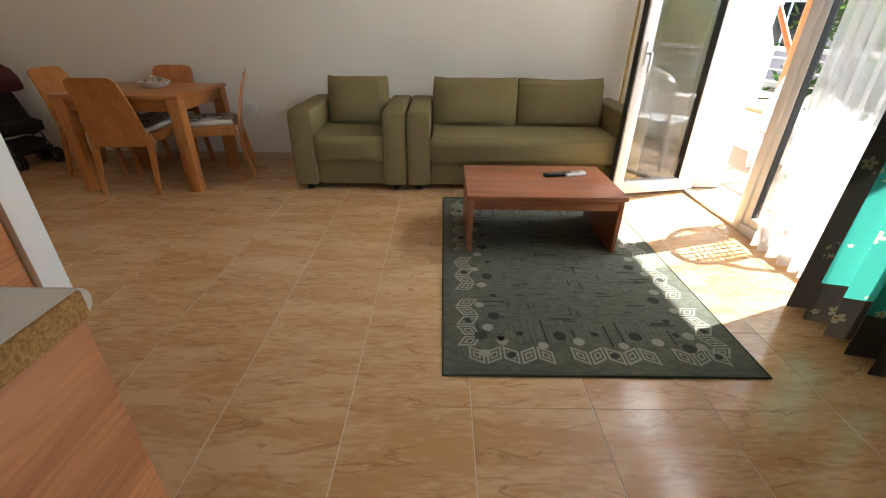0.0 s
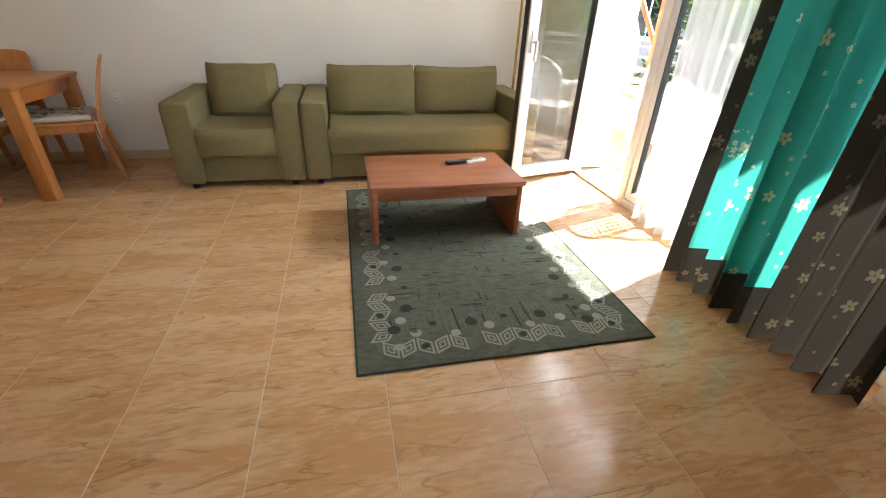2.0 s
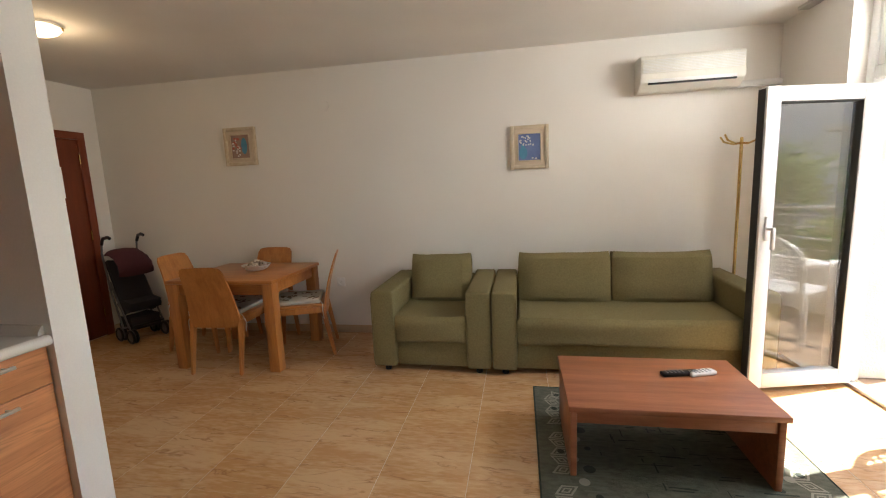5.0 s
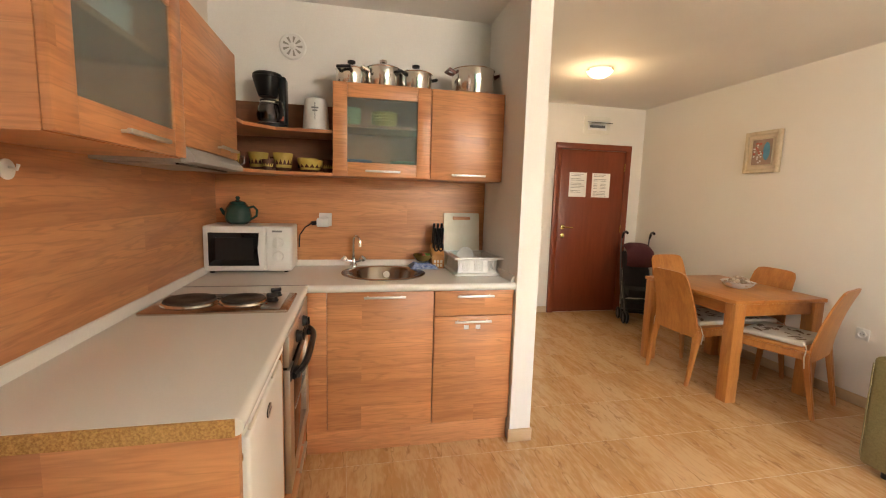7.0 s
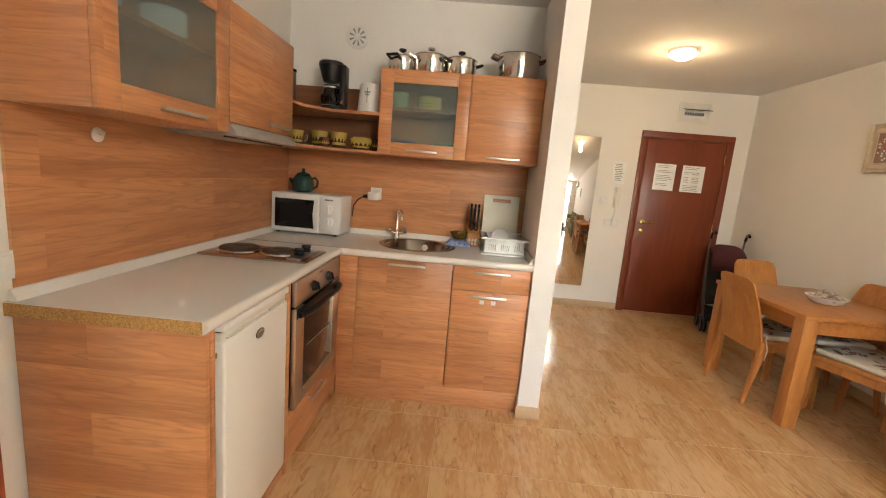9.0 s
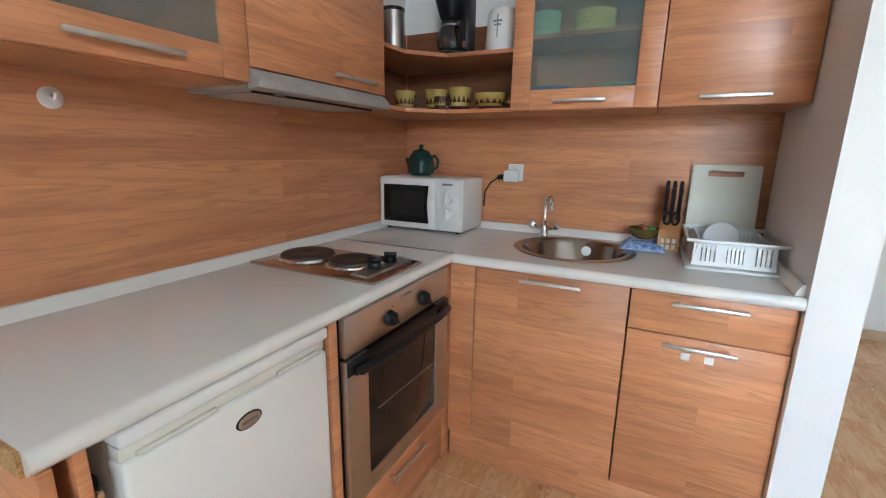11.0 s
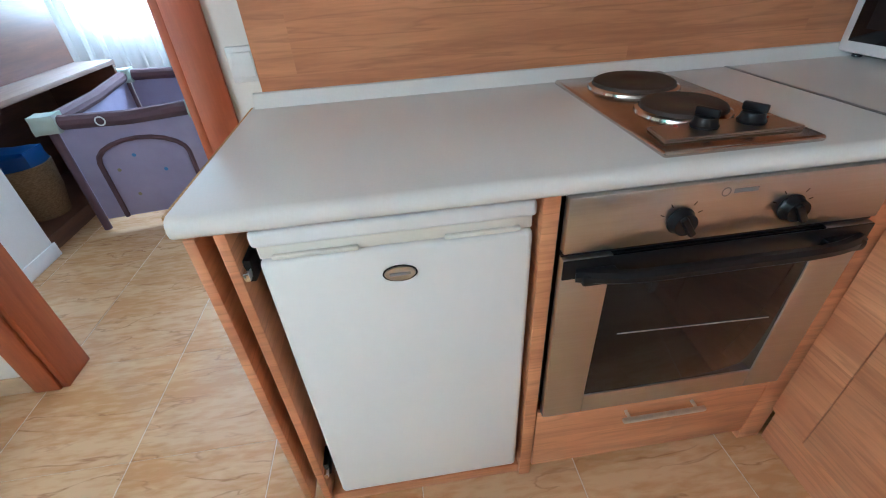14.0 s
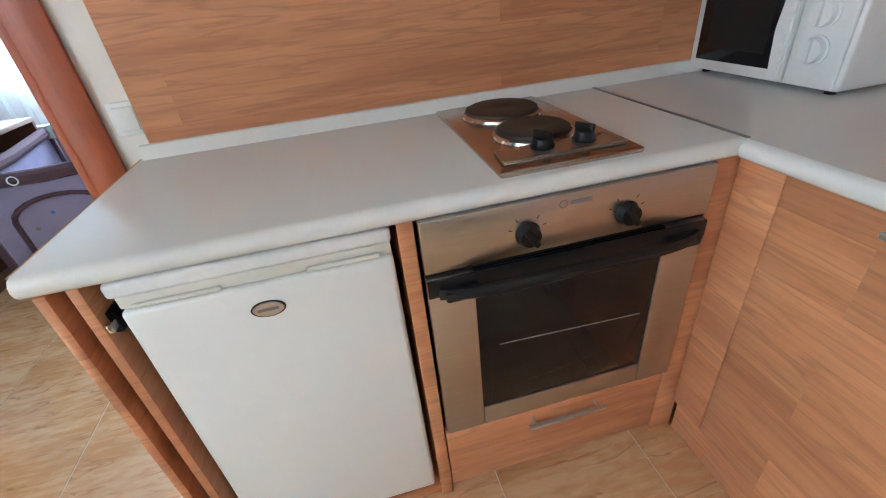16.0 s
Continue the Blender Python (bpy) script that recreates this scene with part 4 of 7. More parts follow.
def slab_with_hole():
    t = bmesh.new()
    n_ = 48
    z1, z0 = CTOP, CTOP - 0.038
    outer = []
    x0, x1, y0, y1 = KX + 0.002, -1.289, SY + 0.002, 2.809
    for k in range(n_):
        a = 2 * math.pi * k / n_
        c_, s_ = math.cos(a), math.sin(a)
        q = 1e9
        if c_ > 1e-6: q = min(q, (x1 - SX) / c_)
        if c_ < -1e-6: q = min(q, (x0 - SX) / c_)
        if s_ > 1e-6: q = min(q, (y1 - SYC) / s_)
        if s_ < -1e-6: q = min(q, (y0 - SYC) / s_)
        outer.append((SX + c_ * q, SYC + s_ * q))
    for corner in ((x0, y0), (x0, y1), (x1, y0), (x1, y1)):
        i = min(range(n_), key=lambda k: (outer[k][0] - corner[0]) ** 2 + (outer[k][1] - corner[1]) ** 2)
        outer[i] = corner
    inner = [(SX + SR * math.cos(2 * math.pi * k / n_), SYC + SR * math.sin(2 * math.pi * k / n_)) for k in range(n_)]
    rings = [[t.verts.new((*p, z)) for p in ring] for ring, z in ((outer, z0), (outer, z1), (inner, z1), (inner, z0))]
    for a, b in ((0, 1), (1, 2), (2, 3), (3, 0)):
        for k in range(n_):
            t.faces.new((rings[a][k], rings[a][(k + 1) % n_], rings[b][(k + 1) % n_], rings[b][k]))
    return t


part("slab", slab_with_hole(), TOP, wt)
nose = bmesh.new()
prof = [(-1.2885, CTOP - 0.038), (-1.2885, CTOP)] + [(-1.2885 + 0.017 * math.sin(k * math.pi / 6), CTOP - 0.019 + 0.019 * math.cos(k * math.pi / 6)) for k in range(1, 6)]
prism([(p[0], p[1]) for p in prof], 1.746, 2.809, "y", nose)
part("front_edge", nose, TOP, wt)
part("joint_strip", box((-1.297, SY + 0.02, CTOP + 0.0002), (-1.287, 1.742, CTOP + 0.0022), 0.0005), STRIP, wt, "thin grey metal joint strip")

up = thing("worktop_upstand", (0, 0, 0), "pale plastic sealing strip along the worktop", "trim", kind="structure")
tri = [(0, 0), (0.022, 0), (0.020, 0.012), (0.008, 0.032), (0, 0.034)]
part("strip", prism([(SY + 0.012 + a, CTOP + 0.0005 + b) for a, b in tri], KX + 0.03, -0.045, "x"), TOP, up)
part("strip", prism([(KX + 0.012 + a, CTOP + 0.0005 + b) for a, b in tri], SY + 0.035, 2.785, "y"), TOP, up)
part("strip", prism([(2.809 - a, CTOP + 0.0005 + b) for a, b in tri], KX + 0.02, -1.30, "x"), TOP, up)

bs = thing("backsplash", (0, 0, 0), "wood-grain laminate backsplash panels behind the worktop", "backsplash", kind="structure")
part("panel", box((KX + 0.012, SY, CTOP + 0.002), (-0.068, SY + 0.011, 1.445)), LAM, bs)
part("panel", box((KX, SY, CTOP + 0.002), (KX + 0.011, 2.808, 1.445)), LAM, bs)

# wall cabinets
UZ0, UZ1, UXF, UYF = 1.44, 1.935, -1.575, 1.445


def glass_door(parent, axis, a0, a1, face, z0, z1, st=0.075):
    """A framed door with a frosted pane; axis is the way it runs."""
    def bx(p0, p1, q0, q1, d0, d1, bm, r=0.002):
        return box((d0, p0, q0), (d1, p1, q1), r, bm=bm) if axis == "y" else box((p0, d0, q0), (p1, d1, q1), r, bm=bm)
    for q0, q1 in ((a0, a0 + st), (a1 - st, a1)):
        part("door_stile", bx(q0, q1, z0, z1, face - 0.018, face, bmesh.new()), LAM, parent)
    part("door_rail", bx(a0 + st + 0.0006, a1 - st - 0.0006, z1 - st, z1, face - 0.018, face - 0.0006, bmesh.new()), LAM, parent)
    low = part("door_rail", bx(a0 + st + 0.0006, a1 - st - 0.0006, z0, z0 + st, face - 0.018, face - 0.0006, bmesh.new()), LAM, parent)
    part("door_pane", bx(a0 + st - 0.005, a1 - st + 0.005, z0 + st - 0.005, z1 - st + 0.005, face - 0.012, face - 0.007, bmesh.new(), 0), FROST, parent, "frosted glass pane").visible_shadow = False
    return low


def frosted():
    m = bpy.data.materials.new("frosted_glass")
    m.use_nodes = True
    n, l = m.node_tree.nodes, m.node_tree.links
    b = n["Principled BSDF"]
    b.inputs["Base Color"].default_value = (0.52, 0.61, 0.59, 1)
    b.inputs["Roughness"].default_value = 0.22
    b.inputs["Transmission Weight"].default_value = 0.88
    b.inputs["IOR"].default_value = 1.15
    return m


FROST = frosted()


def open_box(parent, x0, x1, y0, y1, z0, z1, front, mat_=None, shelf=True):
    """Carcass of boards, open at one side: '+x' or '+y'."""
    mat_ = mat_ or LAM
    t = 0.016
    part("bottom", box((x0, y0, z0), (x1, y1, z0 + t)), mat_, parent)
    part("top", box((x0, y0, z1 - t), (x1, y1, z1)), mat_, parent)
    if front == "+x":
        part("side", box((x0, y0, z0 + t), (x1, y0 + t, z1 - t)), mat_, parent)
        part("side", box((x0, y1 - t, z0 + t), (x1, y1, z1 - t)), mat_, parent)
        part("back", box((x0, y0 + t, z0 + t), (x0 + 0.006, y1 - t, z1 - t)), mat_, parent)
    else:
        part("side", box((x0, y0, z0 + t), (x0 + t, y1, z1 - t)), mat_, parent)
        part("side", box((x1 - t, y0, z0 + t), (x1, y1, z1 - t)), mat_, parent)
        part("back", box((x0 + t, y0, z0 + t), (x1 - t, y0 + 0.006, z1 - t)), mat_, parent)
    if shelf:
        zm = (z0 + z1) / 2 + 0.02
        part("shelf", box((x0 + t, y0 + t, zm), (x1 - t, y1 - t, zm + t)), mat_, parent)


g1 = thing("wall_cabinet", (0, 0, 0), "wood-grain wall cabinet with a frosted glass door, pots on top", "cabinet", "kitchen wall units")
open_box(g1, KX, UXF - 0.019, 1.848, 2.380, UZ0, UZ1, "+x")
o = glass_door(g1, "y", 1.849, 2.379, UXF, UZ0 + 0.002, UZ1 - 0.001)
bar_handle(o, (UXF, 2.02, UZ0 + 0.032), (UXF, 2.21, UZ0 + 0.032), (0.024, 0, 0))
g2 = thing("wall_cabinet", (0, 0, 0), "wood-grain wall cabinet with a plain door beside the partition", "cabinet", "kitchen wall units")
part("body", box((KX, 2.382, UZ0), (UXF - 0.019, 2.807, UZ1)), LAM, g2)
o = part("door", box((UXF - 0.018, 2.383, UZ0 + 0.002), (UXF, 2.806, UZ1 - 0.001), 0.002), LAM, g2)
bar_handle(o, (UXF, 2.50, UZ0 + 0.028), (UXF, 2.70, UZ0 + 0.028), (0.024, 0, 0))
g3 = thing("wall_cabinet", (0, 0, 0), "wood-grain wall cabinet with a frosted glass door near the doorway", "cabinet", "kitchen wall units")
open_box(g3, -0.672, -0.062, SY, UYF - 0.019, UZ0, UZ1, "+y")
o = glass_door(g3, "x", -0.671, -0.063, UYF, UZ0 + 0.002, UZ1 - 0.001)
bar_handle(o, (-0.49, UYF, UZ0 + 0.032), (-0.27, UYF, UZ0 + 0.032), (0, 0.024, 0))
g4 = thing("wall_cabinet", (0, 0, 0), "wood-grain wall cabinet over the cooker hood", "cabinet", "kitchen wall units")
part("body", box((-1.285, SY, UZ0 + 0.04), (-0.674, UYF - 0.019, UZ1)), LAM, g4)
o = part("door", box((-1.284, UYF - 0.018, UZ0 + 0.042), (-0.675, UYF, UZ1 - 0.001), 0.002), LAM, g4)
bar_handle(o, (-1.20, UYF, UZ0 + 0.07), (-0.98, UYF, UZ0 + 0.07), (0, 0.024, 0))
SILVERP = mat("silver_paint", (0.46, 0.46, 0.45), 0.35, 0.25, scale=12)
hood = thing("cooker_hood", (0, 0, 0), "slim grey cooker hood under the wall cabinet", "hood")
part("body", box((-1.283, SY + 0.012, UZ0 - 0.010), (-0.676, UYF - 0.02, UZ0 + 0.039), 0.003), SILVERP, hood)
part("front", prism([(UYF - 0.019, UZ0 - 0.012), (UYF + 0.022, UZ0 - 0.008), (UYF + 0.022, UZ0 + 0.012), (UYF - 0.004, UZ0 + 0.039), (UYF - 0.019, UZ0 + 0.039)], -1.283, -0.676, "x", r=0.002), SILVERP, hood, "silver pull-out front")
part("grille", box((-1.24, SY + 0.03, UZ0 - 0.016), (-0.72, UYF - 0.05, UZ0 - 0.0105), 0.001), SILVERP, hood)

part("slit", box((-1.25, UYF - 0.046, UZ0 - 0.0165), (-0.71, UYF - 0.036, UZ0 - 0.0105)), BLACK, hood, "dark intake slit")
part("switch", box((-0.80, UYF - 0.020, UZ0 - 0.0175), (-0.76, UYF - 0.012, UZ0 - 0.0125), 0.001), INK, hood)

# open corner shelves
cs = thing("corner_shelf", (0, 0, 0), "open wood-grain corner shelf unit with two boards", "shelf", "kitchen wall units")
for z in (UZ0, 1.665):
    outline = [(KX + 0.001, SY + 0.001), (-1.287, SY + 0.001), (-1.287, UYF - 0.02), (-1.45, UYF - 0.01), (UXF - 0.005, 1.56), (UXF - 0.015, 1.846), (KX + 0.001, 1.846)]
    part("board", prism(outline, z, z + 0.016, "z", r=0.001), LAM, cs)
# backs in the dark laminate copy, coloured as shade behind the boards
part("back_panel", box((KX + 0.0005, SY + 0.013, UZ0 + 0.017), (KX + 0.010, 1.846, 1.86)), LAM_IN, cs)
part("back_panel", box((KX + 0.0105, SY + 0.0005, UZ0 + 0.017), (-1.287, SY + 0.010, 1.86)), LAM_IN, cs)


# ---- rug pattern ----
def flat(bm, pts, z):
    bm.faces.new([bm.verts.new((x, y, z)) for x, y in pts])


def disc(bm, x, y, r, z, n_=18):
    flat(bm, [(x + r * math.cos(2 * math.pi * k / n_), y + r * math.sin(2 * math.pi * k / n_)) for k in range(n_)], z)


def diamond_ring(bm, x, y, w, h, skew, turn, z, t=0.2):
    """A leaning four-sided ring."""
    def pt(u, v, s):
        p, q = u * w / 2 * s, (v + skew * u) * h / 2 * s
        return (x + p * math.cos(turn) - q * math.sin(turn), y + p * math.sin(turn) + q * math.cos(turn))
    cs_ = ((-1, -1), (1, -1), (1, 1), (-1, 1))
    for k in range(4):
        a, b_ = cs_[k], cs_[(k + 1) % 4]
        flat(bm, [pt(*a, 1), pt(*b_, 1), pt(*b_, 1 - t * 1.4), pt(*a, 1 - t * 1.4)], z)
    for k in range(4):
        a, b_ = cs_[k], cs_[(k + 1) % 4]
        flat(bm, [pt(*a, 0.48), pt(*b_, 0.48), pt(*b_, 0.27), pt(*a, 0.27)], z)


light_y, dark_y, mid_y = bmesh.new(), bmesh.new(), bmesh.new()
rnd = random.Random(3)
hx, hy = (RX1 - RX0) / 2, (RY1 - RY0) / 2
ZP = 0.0086
for side, half, across in ((0, hx, hy), (1, hy, hx), (2, hx, hy), (3, hy, hx)):
    ang = (0, math.pi / 2, math.pi, -math.pi / 2)[side]

    def on(u, v):
        """u along the border, v in from the edge."""
        p, q = u, -across + v
        return (p * math.cos(ang) - q * math.sin(ang), p * math.sin(ang) + q * math.cos(ang))
    u, k = -half + 0.14, 0
    while u < half - 0.12:
        if k % 6 != 5:
            x, y = on(u, 0.115)
            diamond_ring(light_y, x, y, 0.062, 0.075, 0.45 if k % 2 else -0.45, ang, ZP)
            if k % 3 == 2:
                disc(dark_y, x, y, 0.017, ZP + 0.0006)
        else:
            x, y = on(u, 0.115)
            diamond_ring(mid_y, x, y, 0.05, 0.05, 0.3, ang, ZP)
        u += 0.070
        k += 1
    u, k = -half + 0.17, 0
    while u < half - 0.13:
        x, y = on(u + rnd.uniform(-0.01, 0.01), (0.235, 0.20, 0.25, 0.175)[k % 4])
        disc((dark_y, light_y, dark_y, light_y)[k % 4], x, y, (0.028, 0.025, 0.016, 0.022)[k % 4], ZP + 0.0004)
        u += 0.083
        k += 1
    u = -half + 0.15
    while u < half - 0.15:
        d0, d1 = rnd.uniform(0.17, 0.22), rnd.uniform(0.27, 0.36)
        flat(mid_y if rnd.random() < 0.45 else dark_y if rnd.random() < 0.25 else mid_y, [on(u, d0), on(u + 0.009, d0), on(u + 0.009, d1), on(u, d1)], ZP - 0.0003)
        u += rnd.uniform(0.018, 0.034)
for _ in range(190):
    x, y = rnd.uniform(-hx + 0.3, hx - 0.3), rnd.uniform(-hy + 0.32, hy - 0.32)
    w, h_ = (rnd.uniform(0.03, 0.10), rnd.uniform(0.004, 0.009)) if rnd.random() < 0.7 else (rnd.uniform(0.004, 0.008), rnd.uniform(0.03, 0.08))
    flat(rugd := mid_y if rnd.random() < 0.35 else dark_y, [(x, y), (x + w, y), (x + w, y + h_), (x, y + h_)], ZP - 0.0004 - 0.0001 * (_ % 3))
for nm, b_, m_ in (("light_motif", light_y, RUG_LIGHT), ("dark_motif", dark_y, RUG_DARKER := mat("rug_shade_yarn", (0.035, 0.047, 0.034), 0.98, bump=0.8, bump_scale=500)), ("line_motif", mid_y, RUG_MID)):
    tagged(part(nm, b_, m_, rug), kind="stuff")

# ---- remotes ----
for nm, x, y, turn, l_, w_, m_, lab in (("remote_control", 1.13, 3.86, 12, 0.19, 0.045, BLACK, "black television remote control lying on the coffee table"), ("remote_control", 1.235, 3.875, 20, 0.14, 0.052, PLASTIC, "white air-conditioner remote control lying on the coffee table")):
    r_ = thing(nm, (x, y, CTZ + 0.0003), lab, "remote control", turn=turn)
    part("case", box((-l_ / 2, -w_ / 2, 0), (l_ / 2, w_ / 2, 0.02), 0.007, 3), m_, r_)
    k = bmesh.new()
    for i in range(5):
        for j in range(3):
            box((-l_ / 2 + 0.02 + i * 0.02, -w_ / 2 + 0.007 + j * 0.012, 0.0198), (-l_ / 2 + 0.03 + i * 0.02, -w_ / 2 + 0.014 + j * 0.012, 0.0225), 0.001, 1, bm=k)
    tagged(part("buttons", k, INK, r_), kind="stuff")

# ---- bowl of shells on the table ----
bowl = thing("shell_bowl", (-1.86, 4.86, TZT + 0.0003), "white woven bowl heaped with sea shells on the dining table", "bowl")
part("dish", lathe([(0, 0), (0.06, 0), (0.085, 0.012), (0.115, 0.045), (0.118, 0.047), (0.112, 0.047), (0.082, 0.018), (0, 0.010)], 28), PLASTIC, bowl)
SHELL = mat("sea_shell", (0.62, 0.54, 0.44), 0.5, color2=(0.30, 0.20, 0.13), scale=45, contrast=0.5, vary=1, bump=0.3)
for k in range(46):
    a, q = rnd.uniform(0, 6.28), rnd.random() ** 0.5 * 0.092
    z = 0.026 + (0.092 - q) * 0.5 + rnd.uniform(0, 0.014)
    sb = lathe([(0, -0.017), (0.013, -0.010), (0.017, 0.0), (0.012, 0.010), (0.006, 0.018), (0, 0.024)], 9)
    sb.transform(pose(q * math.cos(a), q * math.sin(a), z, rnd.uniform(0, 180), rnd.uniform(0, 180), 0))
    part("shell", sb, SHELL, bowl)


# ---- pictures ----
def picture(cx, cz, w, h, sides, field, paint, label):
    p_ = thing("framed_picture", (cx, NY - 0.001, cz), label, "picture", "pictures on the wall")
    fr_ = bmesh.new()
    t = 0.032
    for lo, hi in (((-w / 2, -h / 2), (-w / 2 + t, h / 2)), ((w / 2 - t, -h / 2), (w / 2, h / 2)), ((-w / 2 + t, h / 2 - t), (w / 2 - t, h / 2)), ((-w / 2 + t, -h / 2), (w / 2 - t, -h / 2 + t))):
        box((lo[0], -0.032, lo[1]), (hi[0], 0, hi[1]), 0.006, bm=fr_)
    part("frame", fr_, sides, p_)
    part("mount", box((-w / 2 + t, -0.018, -h / 2 + t), (w / 2 - t, -0.004, h / 2 - t)), CREAMW, p_, "cream linen mount")
    iw, ih = w * 0.56, h * 0.60
    inner = bmesh.new()
    for lo, hi in (((-iw / 2 - 0.012, -ih / 2 - 0.012), (-iw / 2, ih / 2 + 0.012)), ((iw / 2, -ih / 2 - 0.012), (iw / 2 + 0.012, ih / 2 + 0.012)), ((-iw / 2, ih / 2), (iw / 2, ih / 2 + 0.012)), ((-iw / 2, -ih / 2 - 0.012), (iw / 2, -ih / 2))):
        box((lo[0], -0.027, lo[1]), (hi[0], -0.0182, hi[1]), 0.003, bm=inner)
    part("inner_frame", inner, sides, p_)
    part("canvas", box((-iw / 2, -0.021, -ih / 2), (iw / 2, -0.0182, ih / 2)), field, p_)
    for nm, m_, shapes in paint:
        b_ = bmesh.new()
        for i, (x, z, a, c_) in enumerate(shapes):
            b_.faces.new([b_.verts.new((x * iw + a * iw * math.cos(k * math.pi / 8), -0.0216 - 0.0002 * (i % 3), z * ih + c_ * ih * math.sin(k * math.pi / 8))) for k in range(16)])
        tagged(part(nm, b_, m_, p_), kind="stuff")


CREAMW = mat("linen_mount", (0.66, 0.54, 0.40), 0.8, bump=0.3, bump_scale=300)
GILT = mat("pale_gilt_frame", (0.62, 0.52, 0.38), 0.5, color2=(0.50, 0.40, 0.27), scale=25)
BLUEF = mat("blue_paint", (0.10, 0.15, 0.34), 0.7, color2=(0.17, 0.22, 0.42), scale=12)
TURQ = mat("turquoise_paint", (0.08, 0.28, 0.42), 0.6, color2=(0.05, 0.20, 0.33), scale=25)
ROSEF = mat("rose_paint", (0.36, 0.23, 0.17), 0.7, color2=(0.25, 0.17, 0.14), scale=14)
DAB = mat("white_paint_dab", (0.75, 0.73, 0.70), 0.6)
RED = mat("red_paint_dab", (0.45, 0.10, 0.06), 0.6)
r2 = random.Random(9)
picture(0.43, 1.648, 0.315, 0.355, GILT, BLUEF, (("vase", TURQ, [(-0.28, -0.22, 0.19, 0.24), (-0.30, 0.02, 0.08, 0.12)]), ("blossom", DAB, [(r2.uniform(-0.45, 0.25), r2.uniform(0.05, 0.45), 0.035, 0.03) for _ in range(26)] + [(0.15, -0.42, 0.05, 0.03), (0.3, -0.44, 0.05, 0.03)])), "small blue still life in a pale gilt frame")
picture(-2.228, 1.80, 0.325, 0.35, GILT, ROSEF, (("jug", TURQ, [(0.22, 0.02, 0.17, 0.36)]), ("flower", RED, [(r2.uniform(-0.4, 0.05), r2.uniform(-0.1, 0.35), 0.06, 0.05) for _ in range(12)]), ("blossom", DAB, [(r2.uniform(-0.42, 0.05), r2.uniform(-0.42, 0.3), 0.05, 0.035) for _ in range(14)])), "small still life with a blue jug in a gilt frame")

# ---- air conditioner ----
ac = thing("air_conditioner", (1.60, NY - 0.001, 2.0), "cream wall-mounted air conditioner above the sofa", "air conditioner")
part("case", prism([(0, 0.0), (-0.11, 0.0), (-0.175, 0.05), (-0.19, 0.10), (-0.185, 0.225), (-0.16, 0.25), (0, 0.25)], -0.355, 0.355, "x", r=0.004), CREAM, ac)
part("grille", box((-0.345, -0.193, 0.115), (0.345, -0.184, 0.215), 0.002), CREAM, ac)
for k in range(9):
    part("slat", box((-0.34, -0.1965, 0.122 + k * 0.0105), (0.34, -0.1928, 0.127 + k * 0.0105), 0.001), PLASTIC, ac)
part("outlet", box((-0.30, -0.181, 0.040), (0.30, -0.150, 0.052)), BLACK, ac, "dark air outlet slot")
part("flap", box((-0.30, -0.183, 0.053), (0.30, -0.176, 0.088), 0.002), PLASTIC, ac)
tr = structure("pipe_trunking", box((1.98, NY - 0.045, 2.00), (EX - 0.001, NY - 0.0005, 2.045), 0.004), PLASTIC, "white pipe trunking beside the air conditioner", "trunking")

# ---- sockets, plates ----
def wall_socket(m, label, w=0.08):
    s_ = thing("wall_socket", (0, 0, 0), label, "socket")
    s_.matrix_basis = m
    part("plate", box((-w / 2, -0.012, -0.04), (w / 2, 0, 0.04), 0.005), PLASTIC, s_)
    ring = lathe([(0.026, 0), (0.026, 0.008), (0.021, 0.008), (0.019, 0.001), (0, 0.001)], 24)
    ring.transform(pose(0, -0.0118, 0, 90))
    part("insert", ring, PLASTIC, s_)
    pins = bmesh.new()
    for x in (-0.009, 0.009):
        rod((x, -0.0135, 0), (x, -0.0125, 0), 0.0026, 8, pins)
    part("pin_hole", pins, BLACK, s_)
    return s_


wall_socket(pose(-1.335, NY - 0.0005, 0.498), "white wall socket behind the dining chair")
cap = lathe([(0.045, 0), (0.045, 0.006), (0.03, 0.011), (0, 0.012)], 24)
cap.transform(pose(-1.37, NY - 0.0005, 2.112, 90))
solid("junction_cover", cap, WALL, "round off-white junction cover on the wall", "cover")

# ---- coat stand behind the open door ----
cst = thing("coat_stand", (1.955, 5.19, 0), "slim brass coat stand in the corner behind the sofa", "coat stand")
part("pole", rod((0, 0, 0.02), (0, 0, 1.62), 0.011), BRASS, cst)
part("base", lathe([(0, 0), (0.11, 0), (0.11, 0.012), (0.03, 0.03), (0, 0.032)], 24), BRASS, cst)
for k in range(4):
    a = k * math.pi / 2 + 0.5
    part("hook", tube([(0, 0, 1.58), (0.06 * math.cos(a), 0.06 * math.sin(a), 1.575), (0.14 * math.cos(a), 0.14 * math.sin(a), 1.60), (0.17 * math.cos(a), 0.17 * math.sin(a), 1.64)], 0.007), BRASS, cst)

